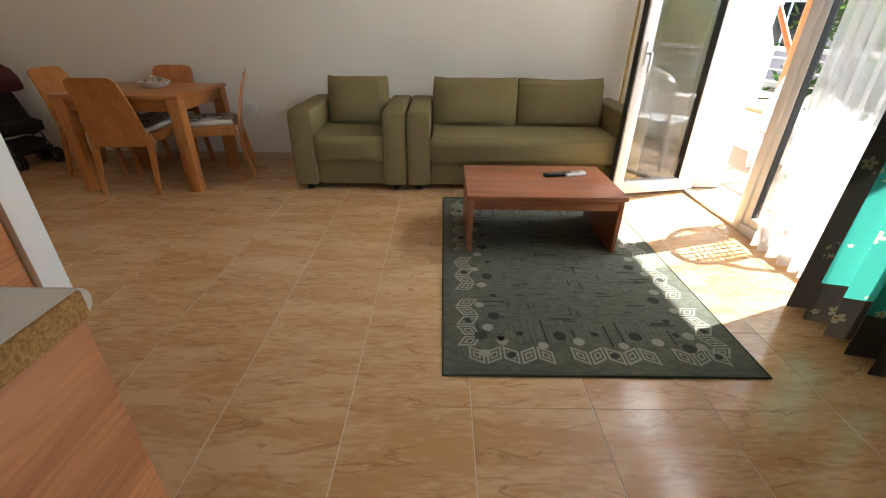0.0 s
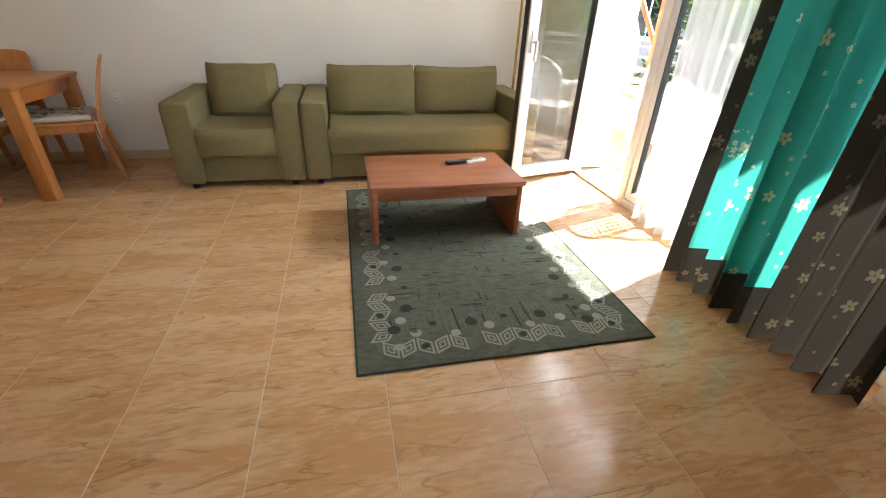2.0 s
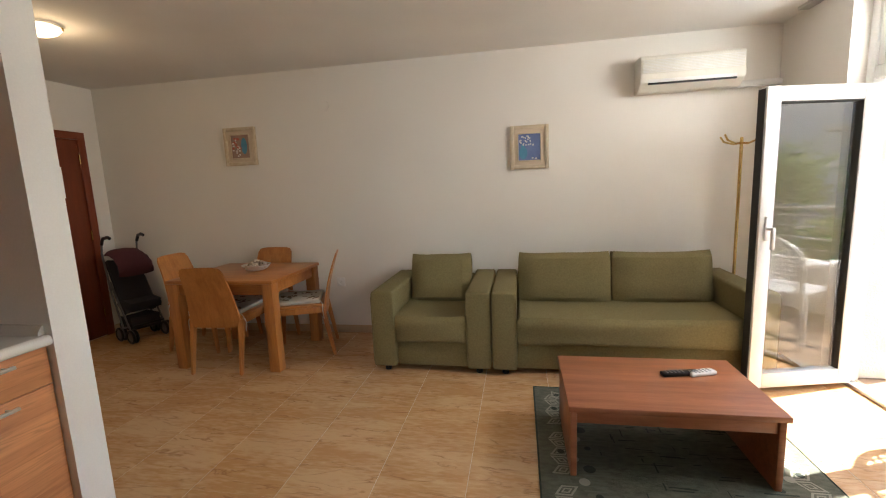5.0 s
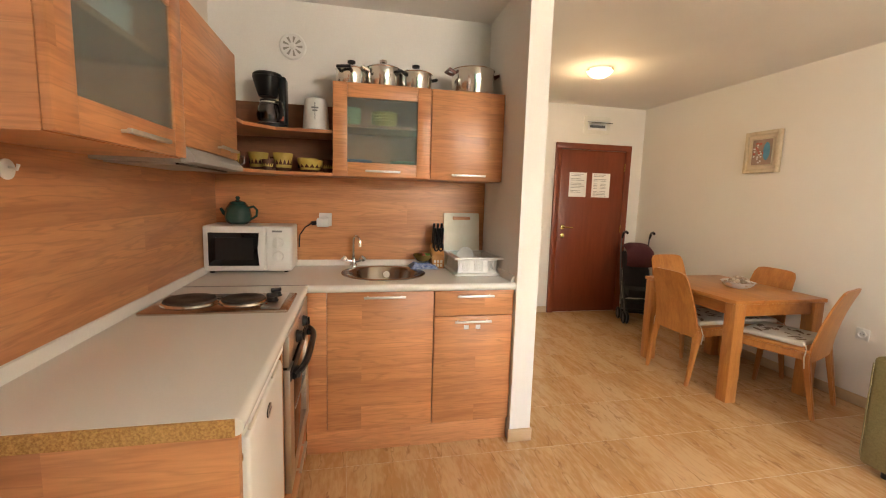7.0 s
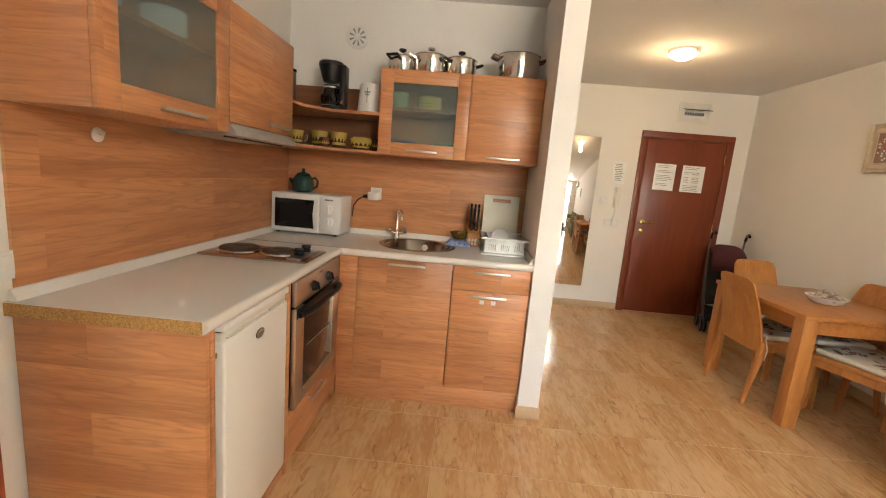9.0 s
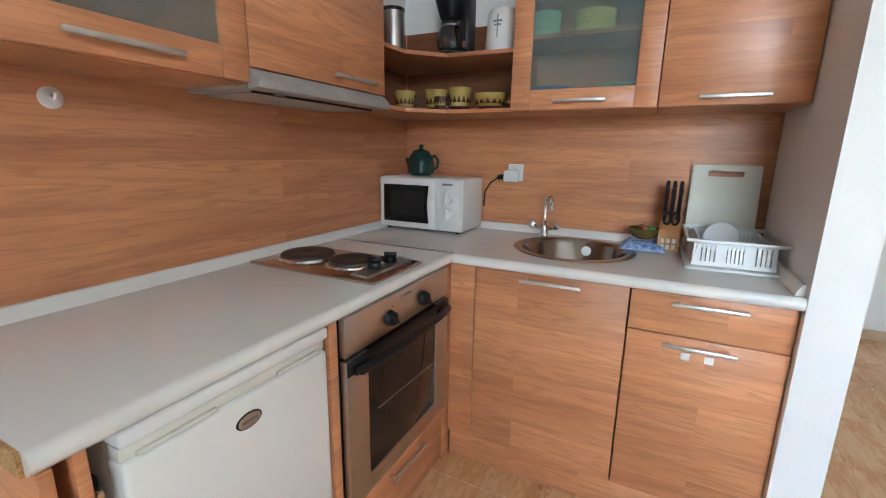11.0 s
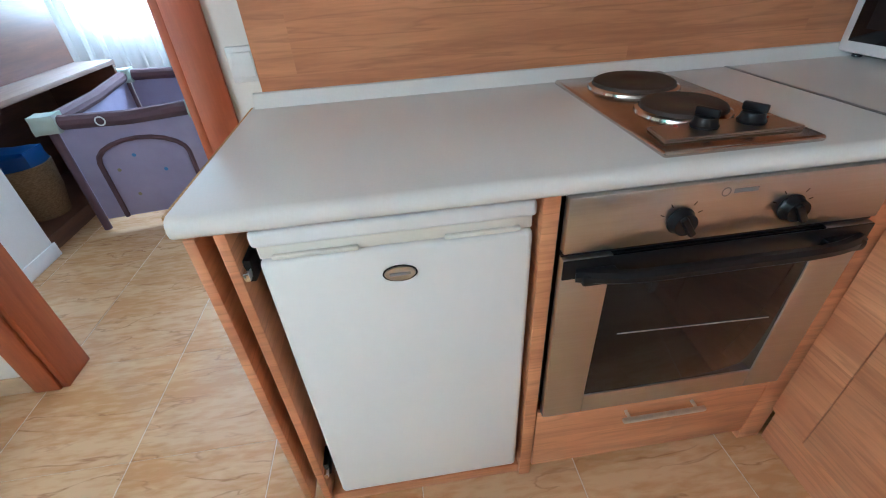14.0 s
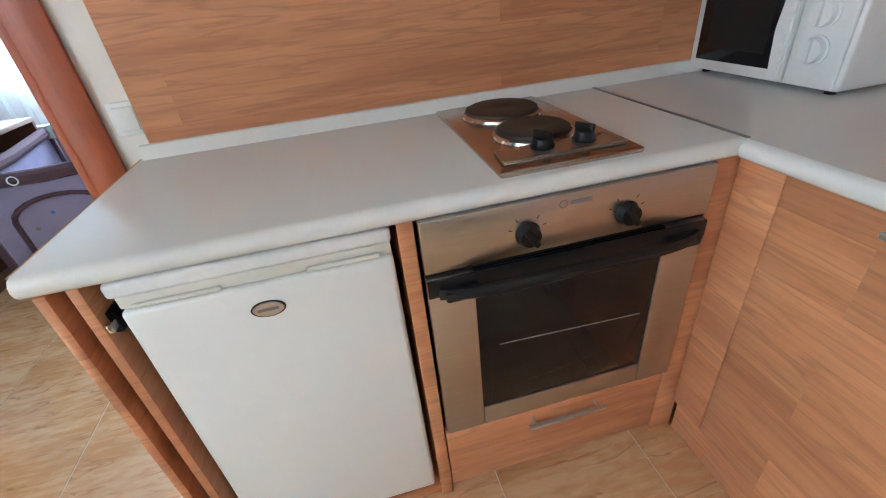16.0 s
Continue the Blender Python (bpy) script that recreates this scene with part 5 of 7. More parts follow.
# ---- pushchair ----
PUSH = mat("dark_pushchair_cloth", (0.022, 0.022, 0.028), 0.9, bump=0.4, bump_scale=300)
MAROON = mat("maroon_cloth", (0.075, 0.014, 0.018), 0.9, bump=0.4, bump_scale=300)
GREYM = mat("grey_painted_tube", (0.16, 0.16, 0.17), 0.4, 0.6)
ps = thing("pushchair", (-3.38, 5.12, 0), "folding pushchair with black cloth and maroon hood", "pushchair")
ps.matrix_basis = pose(-3.38, 5.12, 0, 0, 0, 72) @ Matrix.Diagonal((0.76, 1, 1, 1))
for sx in (-1, 1):
    x = sx * 0.20
    part("handle_tube", tube([(x * 0.9, 0.0, 0.08), (x, 0.10, 0.45), (x, 0.17, 0.85), (x, 0.15, 0.95)], 0.011), GREYM, ps)
    part("grip", tube([(x, 0.15, 0.94), (x, 0.11, 0.995), (x - 0.01 * sx, 0.04, 1.01), (x - 0.01 * sx, 0.0, 1.0)], 0.017), BLACK, ps, "black foam grip")
    part("leg_tube", tube([(x, -0.16, 0.09), (x, 0.02, 0.42), (x, 0.10, 0.58)], 0.011), GREYM, ps)
    part("side_brace", rod((x, -0.12, 0.16), (x, 0.04, 0.12), 0.008), GREYM, ps)
    for y in (-0.17, 0.03):
        for q in (-0.022, 0.022):
            wheel = part("wheel", tube([(x + q, y + 0.055 * math.cos(a * math.pi / 10), 0.071 + 0.055 * math.sin(a * math.pi / 10)) for a in range(20)], 0.015, 8, closed=True), BLACK, ps)
            part("hub", rod((x + q - 0.008, y, 0.071), (x + q + 0.008, y, 0.071), 0.042, 16), GREYM, wheel)
part("seat", pillow(0.36, 0.10, 0.55, 3, m=pose(0, 0.055, 0.52, -22)), PUSH, ps)
part("seat_base", pillow(0.36, 0.26, 0.08, 4, m=pose(0, -0.06, 0.36, 8), plump=0.9), PUSH, ps)
hoodb = bmesh.new()
seg_a, seg_w = 9, 8
gridv = []
for i in range(seg_a + 1):
    a = radians(-15 + 120 * i / seg_a)
    rr = 0.20 + 0.008 * (i % 2)
    gridv.append([hoodb.verts.new((0.20 * (2 * j / seg_w - 1) * (1 - 0.04 * math.sin(a)), 0.11 - rr * math.cos(a), 0.68 + rr * math.sin(a) * (1 - 0.25 * (2 * j / seg_w - 1) ** 4))) for j in range(seg_w + 1)])
for i in range(seg_a):
    for j in range(seg_w):
        hoodb.faces.new((gridv[i][j], gridv[i][j + 1], gridv[i + 1][j + 1], gridv[i + 1][j]))
part("hood", hoodb, MAROON, ps, "maroon cloth hood")
part("footrest", rod((-0.18, -0.17, 0.16), (0.18, -0.17, 0.16), 0.012), BLACK, ps)
part("basket", pillow(0.34, 0.24, 0.12, 8, m=pose(0, -0.02, 0.17), plump=0.9), PUSH, ps)

# ---- entrance fittings ----
for y0, y1, lab in ((-0.295, -0.075, "printed notice in two paragraphs"), (-0.003, 0.232, "printed notice in columns")):
    n_ = part("notice", box((0.0142, y0, 1.39), (0.0152, y1, 1.672)), PAPER, door, lab)
    t = bmesh.new()
    rows_ = 13 if y0 < -0.1 else 15
    for k in range(rows_):
        if k in (2, 5, 10):
            continue
        z = 1.65 - k * 0.0175
        a, b_ = y0 + 0.022, y1 - 0.022 - rnd.uniform(0, 0.06)
        if y0 > -0.1 and 3 < k < 12:
            box((0.0153, a, z), (0.0156, a + 0.05, z + 0.005), bm=t)
            box((0.0153, a + 0.085, z), (0.0156, a + 0.16, z + 0.005), bm=t)
        else:
            box((0.0153, a, z), (0.0156, b_, z + 0.005), bm=t)
    tagged(part("print", t, INK, n_), kind="stuff")
hd = bmesh.new()
for z in (1.03, 0.93):
    rs_ = lathe([(0.026, 0), (0.026, 0.006), (0.018, 0.010), (0, 0.010)], 20)
    rs_.transform(pose(0.0142, -0.345, z, 0, 90))
    put(hd, rs_)
tube([(0.02, -0.345, 1.03), (0.055, -0.345, 1.03), (0.060, -0.33, 1.032), (0.058, -0.27, 1.028), (0.055, -0.235, 1.03)], 0.008, 8, hd)
rod((0.02, -0.345, 0.925), (0.04, -0.345, 0.925), 0.007, 10, hd)
part("door_handle", hd, BRASS, door, "brass lever handle with round roses")
for z in (0.25, 1.02, 1.75):
    part("hinge", rod((0.020, 0.414, z - 0.045), (0.020, 0.414, z + 0.045), 0.007), BRASS, door)

fb = thing("fuse_box", (WX + 0.0005, 4.735, 2.22), "grey flush fuse box with its dark flap raised", "fuse box")
part("frame", box((0, -0.165, -0.10), (0.014, 0.165, 0.10), 0.004), CREAM, fb)
part("breaker_panel", box((0.0142, -0.12, -0.055), (0.02, 0.12, 0.045), 0.002), PLASTIC, fb)
for k in range(8):
    part("breaker", box((0.0202, -0.10 + k * 0.025, -0.03), (0.032, -0.082 + k * 0.025, 0.0), 0.001), GREYM, fb)
fl = part("flap", box((0, -0.125, -0.003), (0.085, 0.145, 0.003), 0.002), mat("smoked_plastic", (0.03, 0.03, 0.032), 0.2), fb, "smoked plastic flap")
fl.matrix_basis = pose(0.018, 0, 0.035, 0, 14, 0)

mir = thing("wall_mirror", (WX + 0.0005, 3.60, 0.24), "tall frameless wall mirror beside the entrance", "mirror")
part("glass", box((0.004, -0.22, 0), (0.009, 0.215, 1.66), 0.001), mat("mirror_silver", (0.92, 0.93, 0.92), 0.01, 1.0, color2=(0.90, 0.91, 0.90)), mir)
part("backing", box((0, -0.215, 0.005), (0.0035, 0.21, 1.655)), INK, mir)
ph = thing("intercom_phone", (WX + 0.0005, 4.065, 1.16), "cream door-entry handset on the wall", "intercom")
part("base", box((0, -0.033, 0.0), (0.024, 0.033, 0.22), 0.008), CREAM, ph)
part("handset", prism([(0.026, 0.0), (0.052, 0.0), (0.054, 0.05), (0.042, 0.07), (0.042, 0.15), (0.054, 0.17), (0.052, 0.222), (0.026, 0.222)], -0.024, 0.024, "y", r=0.003), CREAM, ph)
part("cord", tube([(0.02, 0, 0.0), (0.02, -0.005, -0.06), (0.016, -0.012, -0.12), (0.01, -0.006, -0.17)], 0.005, 6), CREAM, ph)
nt_ = thing("paper_notice", (WX + 0.0005, 4.06, 1.42), "thin printed paper notice taped to the wall", "notice")
part("sheet", box((0, -0.075, 0), (0.001, 0.065, 0.235)), PAPER, nt_)
t = bmesh.new()
for k in range(10):
    box((0.0012, -0.055 + (0.01 if k > 3 else 0), 0.205 - k * 0.019), (0.0015, 0.045 - rnd.uniform(0, 0.03), 0.212 - k * 0.019), bm=t)
tagged(part("print", t, INK, nt_), kind="stuff")
for y, z, nm in ((3.93, 1.225, "doorbell box"), (4.0, 0.985, "light switch"), (4.085, 0.985, "light switch")):
    sw = thing("wall_switch", (WX + 0.0005, y, z), "square white " + nm + " beside the entrance door", "switch")
    part("plate", box((0, -0.039, -0.04), (0.010, 0.039, 0.04), 0.003), PLASTIC, sw)
    part("rocker", box((0.0102, -0.028, -0.028), (0.015, 0.028, 0.028), 0.002), PLASTIC, sw)

cl = thing("ceiling_lamp", (-2.53, 3.96, CZ - 0.0005), "lit round glass ceiling lamp with a chrome ring", "lamp")
part("ring", lathe([(0.08, -0.026), (0.108, -0.020), (0.108, 0.0), (0, 0)], 36), CHROME, cl)
part("shade", lathe([(0.0, -0.075), (0.04, -0.069), (0.08, -0.049), (0.103, -0.021), (0.08, -0.027)], 36), glow("lamp_glass", (1.0, 0.80, 0.52), 1.0), cl, "frosted glass bowl giving warm light")
wn_ = new("ceiling_bulb", bpy.data.lights.new("ceiling_bulb", "POINT"))
wn_.data.energy, wn_.data.color, wn_.data.shadow_soft_size = 0.5, (1.0, 0.72, 0.42), 0.06
wn_.location = (-2.53, 3.96, CZ - 0.16)

for k in range(3):
    a = k * 2 * math.pi / 3 + 0.6
    part("clip", box((0.100, -0.008, -0.032), (0.112, 0.008, -0.012), 0.002, m=pose(0, 0, 0, 0, 0, math.degrees(a))), BRASS, cl)
sl = thing("ceiling_spotlight", (-1.235, 3.02, CZ - 0.0005), "small lit spotlight with a chrome collar beside the partition", "lamp")
part("collar", lathe([(0.0, 0.0), (0.040, 0.0), (0.040, -0.012), (0.018, -0.020), (0.018, -0.035), (0.030, -0.050), (0.034, -0.078), (0.030, -0.078), (0, -0.05)], 24), CHROME, sl)
part("lens", lathe([(0.0, -0.074), (0.029, -0.072)], 24), glow("spot_lens", (1.0, 0.86, 0.64), 3.0), sl, "glowing lens")
sd = lathe([(0, 0), (0.05, 0), (0.05, -0.018), (0.035, -0.030), (0, -0.032)], 28)
sd.transform(pose(-1.09, 3.70, CZ - 0.0005))
solid("ceiling_cover", sd, PLASTIC, "small round white cover on the ceiling", "cover")

# ---- skirting ----
def skirting(x0, x1, y0, y1):
    structure("baseboard", box((x0, y0, 0.0005), (x1, y1, 0.075), 0.003), SKIRT, "beige tiled skirting", "skirting")


skirting(WX, EX, NY - 0.010, NY)
skirting(WX, WX + 0.010, 2.94, 4.232)
skirting(WX, WX + 0.010, 5.208, NY - 0.011)
skirting(-1.272, -1.262, 2.80, 2.94)
skirting(WX + 0.011, -1.2725, 2.93, 2.94)
skirting(EX - 0.010, EX, SY + 0.001, 1.549)
skirting(0.983, EX - 0.011, SY, SY + 0.010)


# ---- hob, sink, tap ----
hob = thing("electric_hob", (-0.945, 1.468, CTOP + 0.0004), "two-plate stainless-steel electric hob set in the worktop", "hob")
part("rim", box((-0.143, -0.252, 0), (0.143, 0.252, 0.012), 0.010, 3), HOBM, hob)
part("control_strip", prism([(-0.12, 0.150), (0.12, 0.150), (0.128, 0.222), (-0.128, 0.222)], 0.0122, 0.019, "z", r=0.003), STEEL, hob)
for y, r_ in ((-0.125, 0.092), (0.068, 0.080)):
    pl_ = part("hot_plate", lathe([(r_, 0.012), (r_ - 0.002, 0.027), (r_ - 0.008, 0.030), (0.03, 0.0295), (0.026, 0.0282), (0, 0.0282)], 44, at=(0, y, 0)), IRON, hob)
    part("trim_ring", lathe([(r_ + 0.010, 0.0122), (r_ + 0.008, 0.0175), (r_ + 0.001, 0.0205), (r_ + 0.001, 0.0122)], 44, at=(0, y, 0)), POLISH, pl_)
KNOB = [(0.023, 0), (0.024, 0.004), (0.021, 0.007), (0.019, 0.016), (0.018, 0.018), (0, 0.018)]
for x in (0.03, -0.058):
    kn = part("knob", lathe(KNOB, 24, at=(x, 0.178, 0.0192)), BLACK, hob)
    part("pointer", box((-0.005, -0.021, 0), (0.005, 0.021, 0.015), 0.003, m=pose(x, 0.178, 0.0372, 0, 0, 25)), BLACK, kn)
    part("pilot_lamp", lathe([(0.004, 0), (0.004, 0.002), (0, 0.003)], 10, at=(x + (0.045 if x > 0 else -0.04), 0.165, 0.0192)), RED, hob)

sk = thing("sink", (SX, SYC, CTOP + 0.0004), "round stainless-steel sink set in the worktop", "sink")
part("bowl", lathe([(0.240, 0.0), (0.238, 0.004), (0.222, 0.0055), (0.205, 0.002), (0.196, -0.010), (0.186, -0.10), (0.16, -0.135), (0.05, -0.145), (0.035, -0.148), (0, -0.148), (0, -0.150), (0.165, -0.138), (0.190, -0.10), (0.2, -0.01), (0.24, 0.0)], 56), SINKM, sk)
part("drain", lathe([(0.036, -0.1475), (0.03, -0.144), (0.012, -0.1455), (0, -0.146)], 24), CHROME, sk)
ovf = lathe([(0.021, 0), (0.021, 0.003), (0.014, 0.005), (0, 0.003)], 20)
ovf.transform(pose(-0.186, 0.03, -0.045, 0, 82, 0))
part("overflow", ovf, PLASTIC, sk, "white plastic overflow cover")

tap = thing("sink_tap", (-1.832, 1.96, CTOP + 0.0004), "chrome two-handle mixer tap with a swan neck", "tap")
part("base", lathe([(0.024, 0), (0.022, 0.014), (0.016, 0.022), (0.014, 0.05), (0, 0.052)], 24), CHROME, tap)
spout = tube([(0, 0, 0.04), (0, 0, 0.10)] + [(0.032 - 0.032 * math.cos(a), 0, 0.160 + 0.032 * math.sin(a)) for a in [k * math.pi / 8 for k in range(8)]] + [(0.066, 0, 0.158), (0.067, 0, 0.150)], 0.0085, 10)
spout.transform(pose(0, 0, 0, 0, 0, 35))
part("spout", spout, CHROME, tap)
nozzle = rod((0.0668, 0, 0.153), (0.0675, 0, 0.130), 0.0105, 14)
nozzle.transform(pose(0, 0, 0, 0, 0, 35))
part("nozzle", nozzle, CHROME, tap)
for sy in (-1, 1):
    part("valve", rod((0, 0, 0.03), (0.006, sy * 0.042, 0.042), 0.011), CHROME, tap)
    hb = lathe([(0.010, 0), (0.021, 0.008), (0.024, 0.022), (0.017, 0.034), (0, 0.036)], 8)
    hb.transform(pose(0.007, sy * 0.040, 0.040, -sy * 48, 0, 0))
    part("handle", hb, CHROME, tap)

# ---- oven details ----
for x in (0.098, -0.106):
    kb = lathe([(0.024, 0), (0.025, 0.004), (0.022, 0.008), (0.020, 0.020), (0, 0.020)], 26)
    kb.transform(pose(x, 0.0202, 0.797, -90))
    kn = part("knob", kb, BLACK, ov)
    part("pointer", box((-0.006, 0.0, -0.021), (0.006, 0.009, 0.021), 0.003, m=pose(x, 0.0404, 0.797, 0, 35, 0)), BLACK, kn)
    for a in (-70, -35, 35, 70):
        part("dial_mark", box((-0.004, 0.0202, -0.0008), (0.004, 0.0206, 0.0008), m=pose(x + 0.036 * math.sin(radians(a)), 0, 0.797 + 0.036 * math.cos(radians(a)), 0, a + 90, 0)), BLACK, ov)
lg = lathe([(0.0085, 0), (0.0085, 0.0006), (0.0065, 0.0006), (0.0065, 0)], 20)
lg.transform(pose(0.028, 0.0203, 0.842, -90))
put(lg, box((-0.030, 0.0203, 0.838), (0.014, 0.0208, 0.846)))
part("badge", lg, INK, ov, "small dark maker's mark")
hdl = bmesh.new()
n_ = 24
sec = []
for k in range(n_ + 1):
    u = 2 * k / n_ - 1
    sec.append((u * 0.275, 0.030 + 0.034 * (1 - u ** 4), 0.722 - 0.010 * u * u))
tube(sec, 0.013, 8, hdl)
for x in (-0.235, 0.235):
    box((x - 0.035, 0.019, 0.700), (x + 0.035, 0.052, 0.722), 0.006, bm=hdl)
part("handle", hdl, BLACK, ov, "curved black handle")
part("handle_band", box((-0.298, 0.0222, 0.700), (0.298, 0.026, 0.741), 0.002), BLACK, ov)
part("rack", rod((-0.18, 0.0200, 0.52), (0.16, 0.0200, 0.535), 0.0012, 6), ALU, ov)

# ---- hinges of the open door ----
for z in (0.77, 0.14):
    hg = part("hinge", box((-0.117, FY - 0.075, z - 0.022), (-0.1035, FY - 0.020, z + 0.022), 0.003), BLACK, fc, "dark steel hinge on the inside of the panel")
    part("arm", box((-0.115, FY - 0.035, z - 0.009), (-0.1045, FY - 0.002, z + 0.009), 0.003), POLISH, hg)

# ---- microwave with teapot ----
mw = thing("microwave", (-1.765, 1.40, CTOP + 0.0004), "white microwave oven with a dark window and two dials", "microwave")
part("case", box((-0.12, -0.225, 0.010), (0.130, 0.225, 0.258), 0.010, 3), PLASTIC, mw)
part("door", box((0.1305, -0.219, 0.014), (0.142, 0.092, 0.254), 0.006), PLASTIC, mw)
part("window", box((0.1422, -0.195, 0.042), (0.1445, 0.060, 0.222), 0.003), BLACKG, mw, "black glass window")
part("window_screen", box((0.1447, -0.160, 0.075), (0.1452, 0.030, 0.195)), BLACK, mw)
part("pull", prism([(0.062, 0.03), (0.090, 0.018), (0.094, 0.132), (0.090, 0.246), (0.062, 0.234), (0.052, 0.132)], 0.1424, 0.158, "x", r=0.004), PLASTIC, mw)
part("control_panel", box((0.1305, 0.096, 0.014), (0.142, 0.219, 0.254), 0.006), PLASTIC, mw)
for z in (0.170, 0.095):
    kb = lathe([(0.032, 0), (0.032, 0.003), (0.028, 0.005), (0.026, 0.018), (0, 0.018)], 28)
    kb.transform(pose(0.1422, 0.155, z, 0, 90))
    kn = part("dial", kb, PLASTIC, mw)
    part("dial_grip", box((0.160, 0.151, z - 0.024), (0.170, 0.159, z + 0.024), 0.002), PLASTIC, kn)
part("badge", box((0.1422, 0.125, 0.226), (0.1427, 0.178, 0.236)), INK, mw, "small dark maker's mark")
for x in (-0.09, 0.10):
    for y in (-0.19, 0.19):
        part("foot", rod((x, y, 0), (x, y, 0.0105), 0.012), BLACK, mw)
POTG = mat("green_glaze", (0.012, 0.042, 0.036), 0.18, color2=(0.02, 0.065, 0.055), scale=12)
tp = thing("teapot", (-1.80, 1.315, CTOP + 0.2588), "dark green glazed teapot with a domed lid", "teapot")
part("body", lathe([(0, 0), (0.050, 0), (0.066, 0.014), (0.071, 0.045), (0.064, 0.085), (0.050, 0.108), (0.044, 0.112), (0, 0.112)], 32), POTG, tp)
part("lid", lathe([(0.046, 0.1125), (0.038, 0.124), (0.014, 0.131), (0.008, 0.137), (0.013, 0.147), (0.008, 0.155), (0, 0.156)], 24), POTG, tp)
part("handle", tube([(0.01, 0.055, 0.09), (0.015, 0.085, 0.10), (0.018, 0.105, 0.08), (0.015, 0.10, 0.045), (0.01, 0.066, 0.025)], 0.007), POTG, tp)
part("spout", tube([(-0.01, -0.05, 0.04), (-0.012, -0.08, 0.06), (-0.014, -0.095, 0.085)], 0.012, 8, rs=[0.016, 0.011, 0.008]), POTG, tp)

ks = wall_socket(pose(KX + 0.0115, 1.79, 1.185, 0, 0, 90), "white double socket on the kitchen backsplash", 0.075)
pg = thing("power_plug", (KX + 0.025, 1.785, 1.165), "white adapter plug with a black cable", "plug")
part("adapter", box((0.0, -0.045, -0.024), (0.034, 0.028, 0.03), 0.008, 3), PLASTIC, pg)
part("plug", rod((0.016, -0.046, 0.0), (0.016, -0.075, -0.004), 0.013, 12), BLACK, pg)
part("cable", tube([(0.016, -0.075, -0.004), (0.012, -0.115, -0.03), (0.006, -0.145, -0.075), (0.004, -0.15, -0.15)], 0.004, 6), BLACK, pg)

# ---- by the sink ----
TOWEL = mat("blue_check_towel", (0.42, 0.52, 0.70), 0.95, color2=(0.08, 0.16, 0.42), scale=60, stretch=(1, 1, 1), contrast=0.25, bump=0.5, bump_scale=300)
tw = thing("kitchen_towel", (-1.765, 2.385, CTOP + 0.0004), "crumpled blue checked kitchen towel under a glass bowl", "towel")
tb = bmesh.new()
bmesh.ops.create_grid(tb, x_segments=26, y_segments=26, size=0.5)
for v in tb.verts:
    x, y = v.co.x, v.co.y
    h_ = 0.012 + 0.024 * (0.5 + 0.5 * noise.noise(Vector((x * 5, y * 5, 3)))) + 0.012 * abs(noise.noise(Vector((x * 11, y * 11, 8))))
    edge = max(abs(x), abs(y)) * 2
    v.co = Vector((x * 0.15 + 0.012 * noise.noise(Vector((x * 3, y * 3, 1))), y * 0.17, max(0.003, h_ * (1 - max(0, edge - 0.75) * 3))))
ext = bmesh.ops.extrude_face_region(tb, geom=tb.faces[:])
for v in [g_ for g_ in ext["geom"] if isinstance(g_, bmesh.types.BMVert)]:
    v.co.z = max(0.0, v.co.z - 0.003)
part("cloth", tb, TOWEL, tw)
AMBER = mat("amber_glass", (0.16, 0.10, 0.02), 0.08, color2=(0.11, 0.07, 0.012), scale=8)
bw = thing("fruit_bowl", (-1.785, 2.385, CTOP + 0.040), "small amber glass bowl holding wrapped sweets", "bowl")
part("dish", lathe([(0, 0), (0.03, 0), (0.045, 0.010), (0.062, 0.035), (0.064, 0.044), (0.060, 0.044), (0.043, 0.016), (0, 0.008)], 24), AMBER, bw)
for k, m_ in enumerate((RED, mat("green_wrapper", (0.10, 0.25, 0.05), 0.4), mat("orange_wrapper", (0.55, 0.20, 0.03), 0.4), RED, AMBER)):
    part("sweet", pillow(0.04, 0.022, 0.022, k, m=pose(0.025 * math.cos(k * 1.3), 0.025 * math.sin(k * 1.3), 0.042, 0, 0, k * 50)), m_, bw)
BLOCK = wood("knife_block_wood", (0.55, 0.27, 0.09), (0.43, 0.19, 0.06), (14, 14, 2), 0.45, 0.2)
kb_ = thing("knife_block", (-1.79, 2.475, CTOP + 0.0004), "small wooden knife block with black-handled knives and scissors", "knife block")
part("block", prism([(0.050, 0.0), (0.050, 0.085), (-0.02, 0.150), (-0.050, 0.125), (-0.050, 0.0)], -0.038, 0.038, "y", r=0.003), BLOCK, kb_)
for i in range(2):
    for j in range(3):
        kx, ky = -0.030 + i * 0.035, -0.024 + j * 0.024
        part("knife", box((-0.010, -0.007, 0), (0.010, 0.007, 0.135), 0.004, m=pose(kx, ky, 0.150 - i * 0.025, 0, 18, 0)), BLACK, kb_)
for sy in (-1, 1):
    part("scissors", tube([(0.052 + 0.004 * math.cos(a), sy * 0.014 + 0.013 * math.cos(a), 0.135 + 0.024 * math.sin(a)) for a in [k * math.pi / 6 for k in range(12)]], 0.005, 6, closed=True), BLACK, kb_)
cell = bmesh.new()
for i in range(3):
    for j in range(2):
        box((0.0502, -0.027 + i * 0.02, 0.012 + j * 0.024), (0.0515, -0.014 + i * 0.02, 0.030 + j * 0.024), 0.0005, 1, bm=cell)
part("slot_label", cell, CREAM, kb_)
BOARD = mat("cutting_board_plastic", (0.68, 0.66, 0.57), 0.5, color2=(0.60, 0.56, 0.43), scale=7)
cb = thing("cutting_board", (-1.835, 2.65, CTOP + 0.001), "worn white plastic cutting board leaning against the backsplash", "cutting board")
ob_ = bmesh.new()
